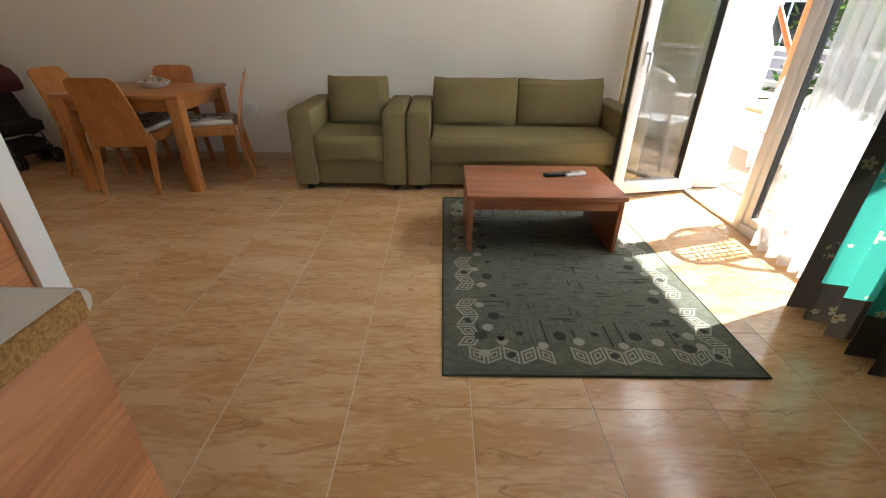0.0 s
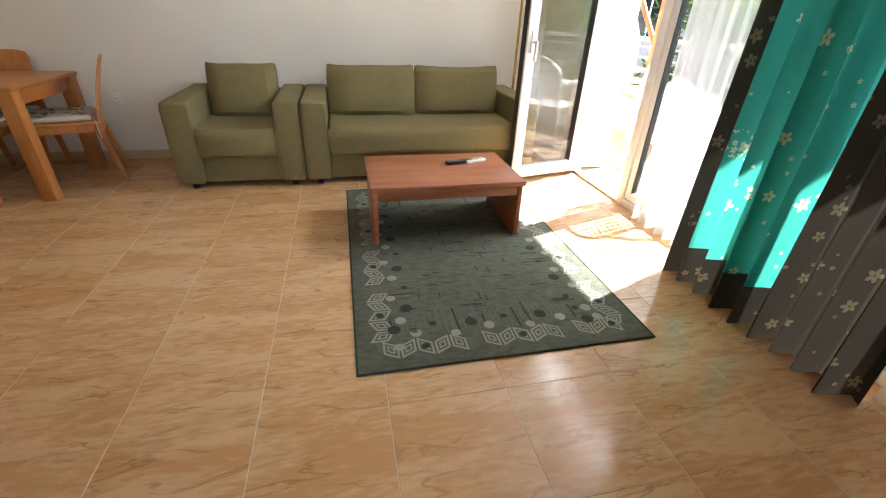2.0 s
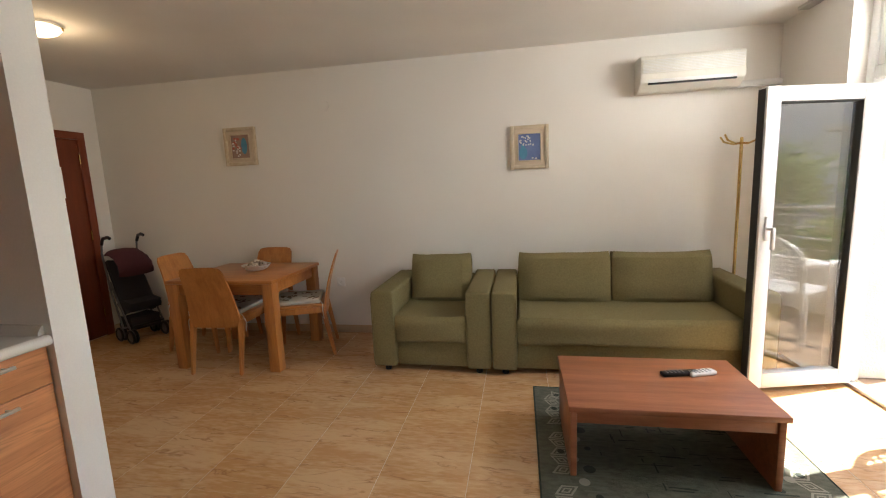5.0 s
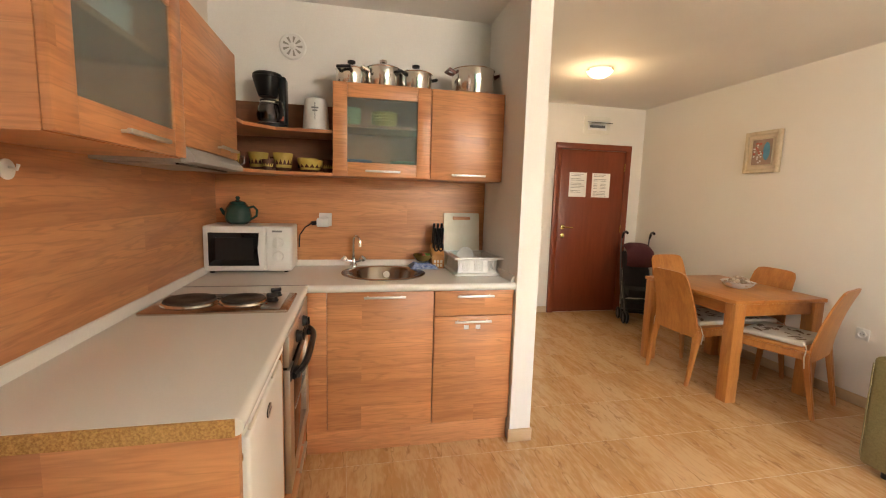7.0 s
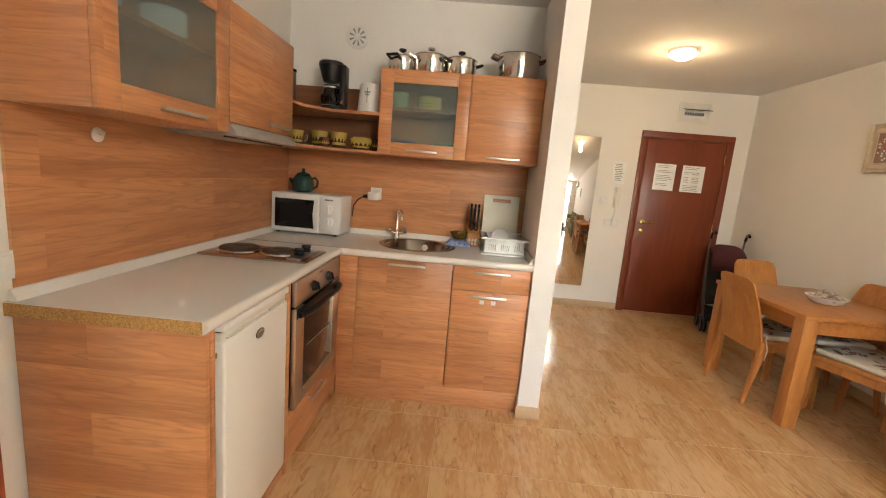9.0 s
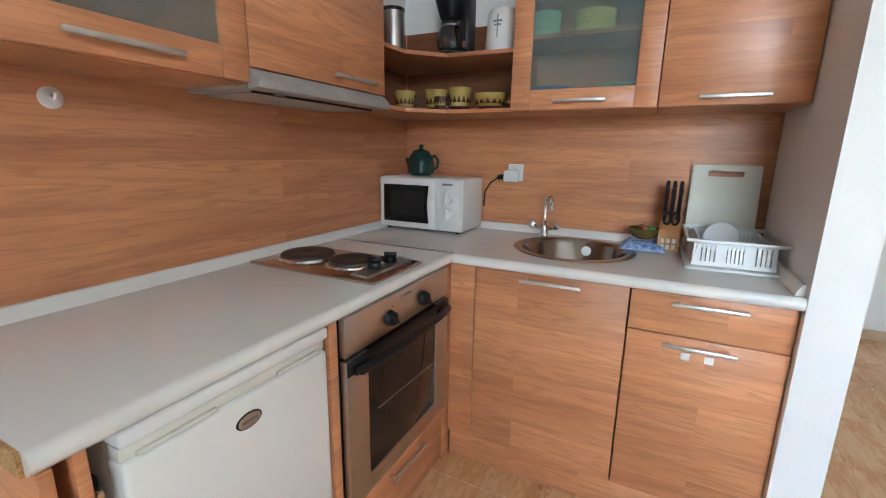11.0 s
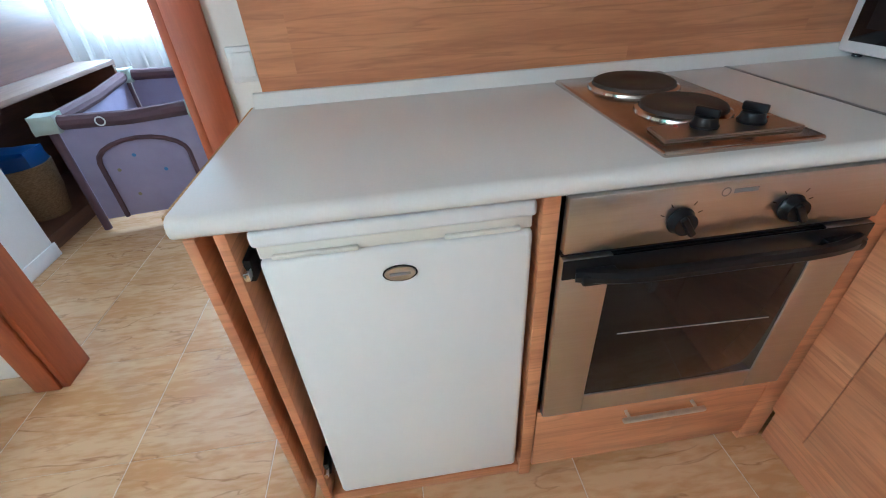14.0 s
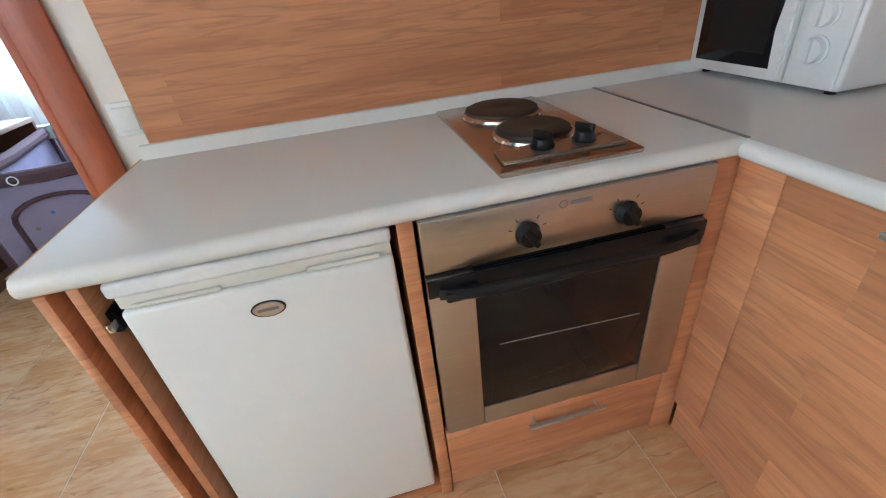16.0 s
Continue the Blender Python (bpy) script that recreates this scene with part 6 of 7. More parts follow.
ys, zs = (-0.118, -0.060, 0.060, 0.118), (0.0, 0.300, 0.322, 0.345)
sheet_ = [[[ob_.verts.new((x, y, z)) for y in ys] for z in zs] for x in (-0.006, 0.006)]
for i in range(3):
    for j in range(3):
        if (i, j) != (1, 1):
            for side in sheet_:
                ob_.faces.new((side[i][j], side[i][j + 1], side[i + 1][j + 1], side[i + 1][j]))
where_ = {v: (k, i, j) for k, side in enumerate(sheet_) for i, line in enumerate(side) for j, v in enumerate(line)}
for e_ in [e_ for e_ in ob_.edges if len(e_.link_faces) == 1 and where_[e_.verts[0]][0] == 0]:
    (_, i0, j0), (_, i1, j1) = where_[e_.verts[0]], where_[e_.verts[1]]
    ob_.faces.new((e_.verts[0], e_.verts[1], sheet_[1][i1][j1], sheet_[1][i0][j0]))
bmesh.ops.recalc_face_normals(ob_, faces=ob_.faces[:])
bmesh.ops.bevel(ob_, geom=[e_ for e_ in ob_.edges if len(e_.link_faces) == 2 and e_.calc_face_angle() > 1.0], offset=0.003, segments=2, affect="EDGES")
o = part("board", ob_, BOARD, cb)
o.matrix_basis = pose(0, 0, 0, 0, -8, 0)
rk = thing("dish_rack", (-1.665, 2.665, CTOP + 0.0004), "white plastic dish drainer with slotted sides on its tray", "dish rack")
part("tray", box((-0.185, -0.140, 0), (0.180, 0.138, 0.010), 0.004), PLASTIC, rk)
part("floor", box((-0.150, -0.118, 0.012), (0.150, 0.118, 0.018), 0.002), PLASTIC, rk)


def slotted(parent, a, b, z0, z1, groups):
    """A flared basket wall: bands above and below, solid stretches between groups of narrow slots."""
    a, b = Vector(a), Vector(b)
    along = (b - a).normalized()
    lean = Vector((along.y, -along.x, 0)) * 0.016
    span = (b - a).length
    bm = bmesh.new()

    def slab(s0, s1, t0, t1):
        """A flat piece of the wall between two lengths and two heights, 3 mm thick."""
        q = [(s0, t0), (s1, t0), (s1, t1), (s0, t1)]
        face = [a + along * u + lean * ((w - z0) / (z1 - z0)) + Vector((0, 0, w)) for u, w in q]
        back = [p - Vector((along.y, -along.x, 0)) * 0.003 for p in face]
        fv, bv = [bm.verts.new(p) for p in face], [bm.verts.new(p) for p in back]
        bm.faces.new(fv)
        bm.faces.new(bv[::-1])
        for i in range(4):
            j = (i + 1) % 4
            bm.faces.new((fv[j], fv[i], bv[i], bv[j]))

    low, high = z0 + 0.014, z1 - 0.016
    slab(0, span, z0, low)
    slab(0, span, high, z1)
    at_ = 0.0
    for g0, g1 in groups:
        slab(at_, g0 * span, low, high)
        count = max(1, int((g1 - g0) * span / 0.011))
        for k in range(count):
            u = g0 * span + (k + 0.30) * (g1 - g0) * span / count
            slab(u, u + 0.70 * (g1 - g0) * span / count, low, high)
        at_ = g1 * span
    slab(at_, span, low, high)
    return part("side", bm, PLASTIC, parent)


pair_ = ((0.06, 0.28), (0.38, 0.62), (0.72, 0.94))
for p, q in (((0.15, 0.118, 0), (0.15, -0.118, 0)), ((-0.15, -0.118, 0), (-0.15, 0.118, 0)), ((-0.15, 0.118, 0), (0.15, 0.118, 0)), ((0.15, -0.118, 0), (-0.15, -0.118, 0))):
    slotted(rk, p, q, 0.012, 0.098, pair_)
rim = [(0.172, -0.140, 0.099), (0.172, 0.140, 0.099), (-0.172, 0.140, 0.099), (-0.172, -0.140, 0.099)]
part("rim", tube(rim, 0.006, 8, closed=True), PLASTIC, rk)
sc_ = lathe([(0.03, 0), (0.048, 0.006), (0.058, 0.014), (0.056, 0.016), (0.03, 0.004), (0, 0.003)], 28)
sc_.transform(pose(-1.765, 2.65, CTOP + 0.077, 0, 86, 0))
solid("plate", sc_, PLASTIC, "white plate standing in the dish drainer", "plate")


# ---- pots on the wall cabinets ----
def pot(x, y, r, h, label, handle_m, lid="flat", turn=0):
    p_ = thing("cooking_pot", (x, y, UZ1 + 0.0005), label, "pot", "pots on the wall cabinets", turn=turn)
    part("body", lathe([(0, 0), (r * 0.96, 0), (r, 0.008), (r, h), (r + 0.004, h + 0.003), (r - 0.003, h + 0.003), (r - 0.003, 0.01), (0, 0.008)], 40), POLISH, p_)
    if lid != "none":
        part("lid", lathe([(r + 0.003, h + 0.0035), (r * 0.9, h + 0.012), (r * 0.4, h + 0.022), (0, h + 0.025)], 36), POLISH if lid != "glass" else BLACKG, p_)
        part("lid_knob", lathe([(0.010, h + 0.024), (0.008, h + 0.034), (0.022, h + 0.040), (0.022, h + 0.052), (0, h + 0.055)], 20), POLISH if lid == "steel" else handle_m, p_)
    for s_ in (-1, 1):
        part("handle", tube([(0.03, s_ * (r - 0.002), h - 0.022), (0.035, s_ * (r + 0.035), h - 0.008), (-0.035, s_ * (r + 0.035), h - 0.008), (-0.03, s_ * (r - 0.002), h - 0.022)], 0.009, 8), handle_m, p_)


BROWNP = mat("brown_bakelite", (0.12, 0.025, 0.012), 0.3)
pot(-1.70, 1.945, 0.084, 0.088, "small steel cooking pot with black handles and lid", BLACK, "flat", 70)
pot(-1.70, 2.12, 0.098, 0.105, "steel cooking pot with a domed steel lid", POLISH, "steel", 20)
pot(-1.70, 2.305, 0.092, 0.095, "steel cooking pot with black handles", BLACK, "flat", 30)
pot(-1.72, 2.65, 0.125, 0.145, "large dented steel stockpot with brown handles", BROWNP, "none", 8)

# grey for the vent's closed slots, their shade put into the colour
VENTG = mat("vent_slot_shade", (0.33, 0.31, 0.28), 0.8)
vt = thing("air_vent", (KX + 0.0005, 1.61, 2.185), "round white plastic ventilation cover", "vent")
def at_wall(bm):
    bm.transform(pose(0, 0, 0, 0, 90, 0))
    return bm
part("disc", at_wall(lathe([(0.075, 0), (0.075, 0.010), (0.068, 0.014), (0.058, 0.012), (0, 0.012)], 36)), PLASTIC, vt)
part("hub", at_wall(lathe([(0.016, 0.0125), (0.014, 0.02), (0, 0.021)], 20)), PLASTIC, vt)
for k in range(9):
    a = k * 2 * math.pi / 9
    o = [(r_ * math.cos(a + q), r_ * math.sin(a + q)) for r_, q in ((0.022, -0.12), (0.055, -0.14), (0.055, 0.14), (0.022, 0.12))]
    part("slot", prism([(y, z) for y, z in o], 0.0122, 0.0135, "x"), VENTG, vt)

# ---- shelf contents ----
SHZ = 1.6815
cm_ = thing("coffee_maker", (-1.75, 1.515, SHZ), "black drip coffee maker with a glass jug", "coffee maker")
part("base", prism([(0.078 * math.cos(k * math.pi / 12), 0.085 * math.sin(k * math.pi / 12)) for k in range(24)], 0, 0.034, "z", r=0.004), BLACK, cm_)
part("hot_plate", lathe([(0, 0.0345), (0.055, 0.0345), (0.055, 0.037), (0, 0.0375)], 28, at=(0.012, -0.012, 0)), STEEL, cm_)
part("column", box((-0.06, 0.040, 0.0345), (0.035, 0.080, 0.288), 0.014, 3), BLACK, cm_)
part("filter_head", lathe([(0, 0.178), (0.046, 0.178), (0.052, 0.190), (0.074, 0.262), (0.077, 0.292), (0.070, 0.300), (0, 0.302)], 32, at=(0.005, -0.018, 0)), BLACK, cm_)
part("head_rim", lathe([(0.0755, 0.272), (0.0785, 0.275), (0.0785, 0.279), (0.0755, 0.282)], 32, at=(0.005, -0.018, 0)), BLACK, cm_)
jug = part("jug", lathe([(0.045, 0.038), (0.060, 0.050), (0.066, 0.080), (0.056, 0.125), (0.044, 0.150), (0.042, 0.150), (0.054, 0.125), (0.063, 0.080), (0.057, 0.053), (0, 0.041)], 32, at=(0.012, -0.012, 0)), glass("smoky_glass", (0.42, 0.42, 0.42)), cm_, "smoky glass jug")
part("jug_lid", lathe([(0.047, 0.1505), (0.047, 0.160), (0.02, 0.168), (0, 0.168)], 28, at=(0.012, -0.012, 0)), BLACK, jug)
part("jug_band", lathe([(0.0455, 0.140), (0.0475, 0.142), (0.0475, 0.149), (0.0455, 0.150)], 28, at=(0.012, -0.012, 0)), STEEL, jug)
part("jug_handle", tube([(0.04, 0.030, 0.148), (0.065, 0.058, 0.142), (0.070, 0.066, 0.10), (0.058, 0.055, 0.062), (0.045, 0.040, 0.058)], 0.008), BLACK, jug)
part("switch", box((0.0352, 0.052, 0.05), (0.039, 0.068, 0.075), 0.002), RED, cm_)
kt = thing("electric_kettle", (-1.72, 1.752, SHZ), "white electric kettle with a grey leaf print", "kettle")
part("body", lathe([(0, 0.012), (0.070, 0.012), (0.071, 0.02), (0.066, 0.10), (0.061, 0.160), (0.054, 0.178), (0.030, 0.186), (0, 0.187)], 36), PLASTIC, kt)
part("lid_knob", lathe([(0.010, 0.1865), (0.012, 0.194), (0.008, 0.198), (0, 0.199)], 16), PLASTIC, kt)
part("base", lathe([(0, 0), (0.075, 0), (0.072, 0.011), (0, 0.0115)], 32), INK, kt, "grey swivel base")
part("handle", tube([(-0.045, 0.02, 0.165), (-0.085, 0.035, 0.16), (-0.092, 0.038, 0.10), (-0.062, 0.026, 0.05)], 0.010), PLASTIC, kt)
pr_ = bmesh.new()
box((0.0610, -0.002, 0.06), (0.0690, 0.002, 0.150), 0.001, bm=pr_)
for z, w_ in ((0.12, 0.018), (0.105, 0.013)):
    box((0.0590, -w_, z), (0.0675, w_, z + 0.008), 0.001, bm=pr_)
part("leaf_print", pr_, INK, kt)
ca = thing("steel_canister", (-1.62, 1.27, SHZ), "tall brushed-steel canister with a black rim", "canister")
part("body", lathe([(0, 0), (0.05, 0), (0.05, 0.20), (0, 0.20)], 28), STEEL, ca)
part("rim", lathe([(0.052, 0.2005), (0.052, 0.215), (0, 0.217)], 28), BLACK, ca)

CUPY = mat("mustard_glaze", (0.50, 0.37, 0.10), 0.25, color2=(0.42, 0.29, 0.06), scale=14)
CUPB = mat("brown_glaze", (0.09, 0.035, 0.018), 0.25)


def crock(x, y, r, h, shape, turn=0, dark=False):
    c_ = thing("ceramic_" + shape, (x, y, UZ0 + 0.0165), "mustard ceramic " + shape + " with a dark zigzag band" if not dark else "dark brown patterned ceramic " + shape, shape, "ceramics on the corner shelf", turn=turn)
    prof = [(0, 0), (r * 0.7, 0), (r * 0.85, h * 0.3), (r * 0.86, h * 0.6), (r, h), (r * 0.94, h), (r * 0.78, h * 0.5), (0, h * 0.12)] if shape == "cup" else [(0, 0), (r * 0.5, 0), (r * 0.9, h * 0.45), (r, h), (r * 0.95, h), (r * 0.82, h * 0.45), (0, h * 0.15)]
    part("body", lathe(prof, 28), CUPB if dark else CUPY, c_)
    bd = bmesh.new()
    for k in range(14):
        a0, a1 = 2 * math.pi * k / 14, 2 * math.pi * (k + 1) / 14
        am = (a0 + a1) / 2
        ra, rb = r * 0.885, r * 0.895 if shape == "cup" else r * 0.97
        ra = ra if shape == "cup" else r * 0.90
        bd.faces.new([bd.verts.new((ra * math.cos(a0), ra * math.sin(a0), h * 0.36)), bd.verts.new((ra * math.cos(a1), ra * math.sin(a1), h * 0.36)), bd.verts.new(((rb + 0.001) * math.cos(am), (rb + 0.001) * math.sin(am), h * 0.66))])
    tagged(part("zigzag", bd, CUPY if dark else CUPB, c_), kind="stuff")
    part("foot_band", lathe([(r * (0.72 if shape == "cup" else 0.56), h * 0.03), (r * (0.84 if shape == "cup" else 0.72), h * 0.2)], 28), CUPB, c_)
    if shape == "cup":
        part("handle", tube([(0, r * 0.86, h * 0.8), (0, r * 1.35, h * 0.75), (0, r * 1.35, h * 0.4), (0, r * 0.82, h * 0.25)], 0.005), CUPB, c_)


crock(-1.62, 1.33, 0.048, 0.088, "cup", 20)
crock(-1.70, 1.45, 0.053, 0.098, "cup", 60)
crock(-1.625, 1.51, 0.030, 0.058, "cup", 30, True)
crock(-1.68, 1.58, 0.053, 0.098, "cup", 160)
crock(-1.79, 1.70, 0.06, 0.085, "bowl")
crock(-1.67, 1.725, 0.068, 0.066, "bowl")
crock(-1.70, 1.815, 0.030, 0.075, "cup", 0, True)

# ---- dishes behind the frosted doors ----
def stack(x, y, z, r, count, m_, label):
    d_ = thing("dish_stack", (x, y, z), label, "dishes", "dishes in the wall cabinets")
    for k in range(count):
        part("dish", lathe([(0, k * 0.016), (r * 0.6, k * 0.016), (r, 0.03 + k * 0.016), (r * 0.97, 0.033 + k * 0.016), (0, 0.006 + k * 0.016)], 24), m_, d_)


GREENP = mat("pale_green_ceramic", (0.45, 0.60, 0.38), 0.3)
YELP = mat("yellow_ceramic", (0.75, 0.62, 0.18), 0.3)
BLUEP = mat("blue_ceramic", (0.08, 0.20, 0.42), 0.3)
zs, zb = (UZ0 + UZ1) / 2 + 0.0365, UZ0 + 0.0165
stack(-1.70, 1.945, zs, 0.055, 5, GREENP, "stack of pale green bowls")
stack(-1.70, 2.13, zs, 0.075, 4, YELP, "stack of yellow bowls")
stack(-1.70, 1.98, zb, 0.085, 4, BLUEP, "stack of blue plates")
stack(-1.70, 2.24, zb, 0.075, 4, GREENP, "stack of pale green bowls")
stack(-0.50, 1.31, zs, 0.07, 5, PLASTIC, "stack of white bowls")
stack(-0.22, 1.31, zs, 0.06, 6, PLASTIC, "stack of white cups")
stack(-0.55, 1.31, zb, 0.08, 3, YELP, "stack of yellow bowls")

hk = thing("wall_hook", (-0.36, SY + 0.0112, 1.38), "round white adhesive hook on the backsplash", "hook")
hkb = lathe([(0.024, 0), (0.024, 0.004), (0.018, 0.007), (0, 0.008)], 24)
hkb.transform(pose(0, 0, 0, -90))
part("plate", hkb, PLASTIC, hk)
part("hook", tube([(0, 0.006, 0.004), (0, 0.022, 0.0), (0, 0.026, 0.012)], 0.004), PLASTIC, hk)

# ---- bedroom doorway ----
df = thing("door_2", (0, 0, 0), "reddish wooden frame of the open bedroom doorway", "door frame", kind="structure")
b_ = bmesh.new()
for x0, x1 in ((0.012, 0.098), (0.892, 0.978)):
    box((x0, SY + 0.0005, 0), (x1, SY + 0.016, 2.10), 0.004, bm=b_)
    box((x0, SY - 0.137, 0), (x1, SY - 0.1205, 2.10), 0.004, bm=b_)
box((0.012, SY + 0.0005, 2.022), (0.978, SY + 0.0165, 2.10), 0.004, bm=b_)
part("architrave", b_, FRAME_W, df)
b_ = bmesh.new()
box((0.0985, SY - 0.125, 0), (0.122, SY + 0.006, 2.02), 0.003, bm=b_)
box((0.868, SY - 0.125, 0), (0.8915, SY + 0.006, 2.02), 0.003, bm=b_)
box((0.1225, SY - 0.125, 1.995), (0.8675, SY + 0.005, 2.02), 0.003, bm=b_)
part("jamb", b_, FRAME_W, df)
lsw = thing("light_switch", (-0.037, SY + 0.0005, 1.0), "square white light switch beside the bedroom doorway", "switch")
part("plate", box((-0.040, 0, -0.04), (0.028, 0.010, 0.04), 0.003), PLASTIC, lsw)
part("rocker", box((-0.029, 0.0102, -0.028), (0.018, 0.015, 0.028), 0.002), PLASTIC, lsw)

# ---- bedroom ----
CRIB = mat("lilac_mesh_cloth", (0.33, 0.29, 0.40), 0.9, color2=(0.28, 0.24, 0.34), scale=8, bump=0.3, bump_scale=400)
CRIBD = mat("plum_padding", (0.105, 0.055, 0.065), 0.9, bump=0.4, bump_scale=300)
CRIBG = mat("sage_corner_plastic", (0.36, 0.40, 0.34), 0.4)
cr = thing("travel_cot", (1.31, -0.02, 0), "lilac folding travel cot with plum padded rails", "cot", turn=8)
W_, D_, HZ = 0.70, 1.15, 0.64
corners = [(0, 0), (-W_, 0), (-W_, -D_), (0, -D_)]
for (x0, y0), (x1, y1) in zip(corners, corners[1:] + corners[:1]):
    part("side_panel", box((min(x0, x1) - 0.004 + (0.03 if x0 != x1 else 0), min(y0, y1) - 0.004 + (0.03 if y0 != y1 else 0), 0.06), (max(x0, x1) + 0.004 - (0.03 if x0 != x1 else 0), max(y0, y1) + 0.004 - (0.03 if y0 != y1 else 0), HZ - 0.05), 0.003), CRIB, cr)
    part("rail", tube([(x0, y0, HZ - 0.03), ((x0 + x1) / 2, (y0 + y1) / 2, HZ - 0.045), (x1, y1, HZ - 0.03)], 0.036, 10), CRIBD, cr)
for x, y in corners:
    part("corner_cap", pillow(0.11, 0.11, 0.09, 2, m=pose(x, y, HZ - 0.03), plump=0.85), CRIBG, cr, "grey-green plastic corner")
    part("leg", rod((x, y, 0.0), (x, y, HZ - 0.06), 0.02), CRIBD, cr)
arch = [(-0.13, 0.008, 0.06), (-0.13, 0.008, 0.34)] + [(-W_ / 2 - (W_ / 2 - 0.13) * math.cos(a), 0.008, 0.38 + 0.11 * math.sin(a)) for a in [math.pi - k * math.pi / 10 for k in range(11)]] + [(-W_ + 0.13, 0.008, 0.34), (-W_ + 0.13, 0.008, 0.06)]
part("zip_trim", tube(arch, 0.013, 6), CRIBD, cr)
bd_ = lathe([(0.024, 0), (0.024, 0.002), (0.018, 0.002), (0.018, 0)], 20)
bd_.transform(pose(-0.24, 0.037, HZ - 0.04, -90))
part("badge", bd_, PLASTIC, cr)
DOTS = (mat("blue_dot", (0.08, 0.22, 0.45), 0.9), mat("olive_dot", (0.25, 0.22, 0.12), 0.9))
for k, (x, z) in enumerate(((-0.30, 0.40), (-0.24, 0.18), (-0.42, 0.30), (-0.20, 0.33))):
    dd = lathe([(0.010, 0), (0, 0.001)], 12)
    dd.transform(pose(x, 0.0045, z, -90))
    part("printed_dot", dd, DOTS[k % 2], cr)

dk = thing("bedroom_desk", (1.46, 0.0, 0), "dark wooden desk unit with an open lower shelf", "desk")
part("top", box((0, -1.1, 0.70), (0.50, 0.21, 0.728), 0.003), mat("desk_top", (0.26, 0.17, 0.12), 0.4, color2=(0.21, 0.13, 0.09), scale=5, stretch=(8, 1, 1)), dk)
part("side", box((0.01, 0.185, 0), (0.50, 0.21, 0.699), 0.002), DARK_W, dk)
part("side", box((0.01, -1.1, 0), (0.50, -1.075, 0.699), 0.002), DARK_W, dk)
part("back", box((0.48, -1.074, 0), (0.50, 0.184, 0.699)), DARK_W, dk)
part("base", box((0.02, -1.074, 0), (0.479, 0.184, 0.08)), DARK_W, dk)
part("tall_panel", box((0.25, -1.1, 0.7285), (0.28, 0.21, 1.9), 0.002), DARK_W, dk)
WICK = mat("wicker", (0.30, 0.20, 0.10), 0.8, color2=(0.18, 0.11, 0.05), scale=60, stretch=(1, 1, 3), contrast=0.4, bump=0.6, bump_scale=120)
bk_ = thing("wicker_basket", (1.66, -0.14, 0.0805), "round wicker basket with a blue bag inside", "basket")
part("body", lathe([(0, 0), (0.11, 0), (0.14, 0.15), (0.15, 0.30), (0.138, 0.30), (0.125, 0.15), (0, 0.02)], 28), WICK, bk_)
part("bag", pillow(0.24, 0.22, 0.12, 6, m=pose(0, 0, 0.32), plump=0.7), mat("blue_bag", (0.02, 0.09, 0.30), 0.4), bk_)
bs_ = structure("baseboard", box((1.43, 0.21, 0.0005), (1.4395, SY - 0.14, 0.075), 0.003), PVC, "white bedroom skirting", "skirting")
bw_ = thing("window_2", (0, 0, 0), "white bedroom window", "window", kind="structure")
b_ = bmesh.new()
for x0, x1 in ((0.30, 0.36), (1.09, 1.16), (1.89, 1.95)):
    box((x0, -1.95, 0.85), (x1, -1.89, 2.15), 0.005, bm=b_)
for z0, z1 in ((0.85, 0.91), (2.09, 2.15)):
    for x0, x1 in ((0.36, 1.09), (1.16, 1.89)):
        box((x0, -1.949, z0), (x1, -1.891, z1), 0.005, bm=b_)
part("window_frame", b_, PVC, bw_)
for x0, x1 in ((0.36, 1.09), (1.16, 1.89)):
    o = part("pane", box((x0, -1.925, 0.91), (x1, -1.915, 2.09)), GLASS, bw_)
    o.visible_shadow = False
cbm = bmesh.new()
prev = None
for k in range(161):
    x = 0.05 + 2.1 * k / 160
    y = -1.78 + 0.028 * math.sin(k * 0.62) + 0.012 * math.sin(k * 1.37)
    pair = (cbm.verts.new((x, y, 0.05)), cbm.verts.new((x, y, CZ - 0.05)))
    if prev:
        cbm.faces.new((prev[0], pair[0], pair[1], prev[1]))
    prev = pair
bc = thing("bedroom_curtain", (0, 0, 0), "white sheer curtain over the bedroom window", "curtain")
part("cloth", cbm, SHEER, bc)

# ---- balcony ----
BTILE = mat("balcony_tile", (0.46, 0.33, 0.22), 0.6, color2=(0.38, 0.26, 0.17), scale=3)
RENDER = mat("rough_white_render", (0.74, 0.72, 0.68), 0.95, color2=(0.66, 0.63, 0.58), scale=9, bump=1.0, bump_scale=70)
structure("balcony_floor", box((2.491, -0.5, -0.2), (3.95, 7.2, -0.004)), BTILE, "beige tiled balcony floor", "floor")
structure("balcony_slab", box((2.491, -0.5, 2.56), (3.93, 7.2, 2.76)), WHITE_WALL, "white slab of the balcony above", "ceiling")
structure("balcony_pier", box((2.491, 4.70, 0), (2.74, 4.92, 2.555), 0.01), RENDER, "rough white rendered pier beside the balcony door", "wall")
structure("balcony_parapet", box((3.72, -0.5, 0), (3.84, 7.2, 0.50), 0.01), RENDER, "low white balcony parapet", "wall")
structure("facade_wall", holed_wall("x", 2.50, 0.05, -2.2, 8.5, -0.3, 6, [(1.98, 4.75, -0.3, 2.56)]), RENDER, "white rendered house wall", "wall")
METALR = mat("grey_railing_paint", (0.42, 0.42, 0.42), 0.4, 0.3)
rl = thing("balcony_railing", (3.78, 3.3, 0.50), "grey metal balcony railing with horizontal bars", "railing")
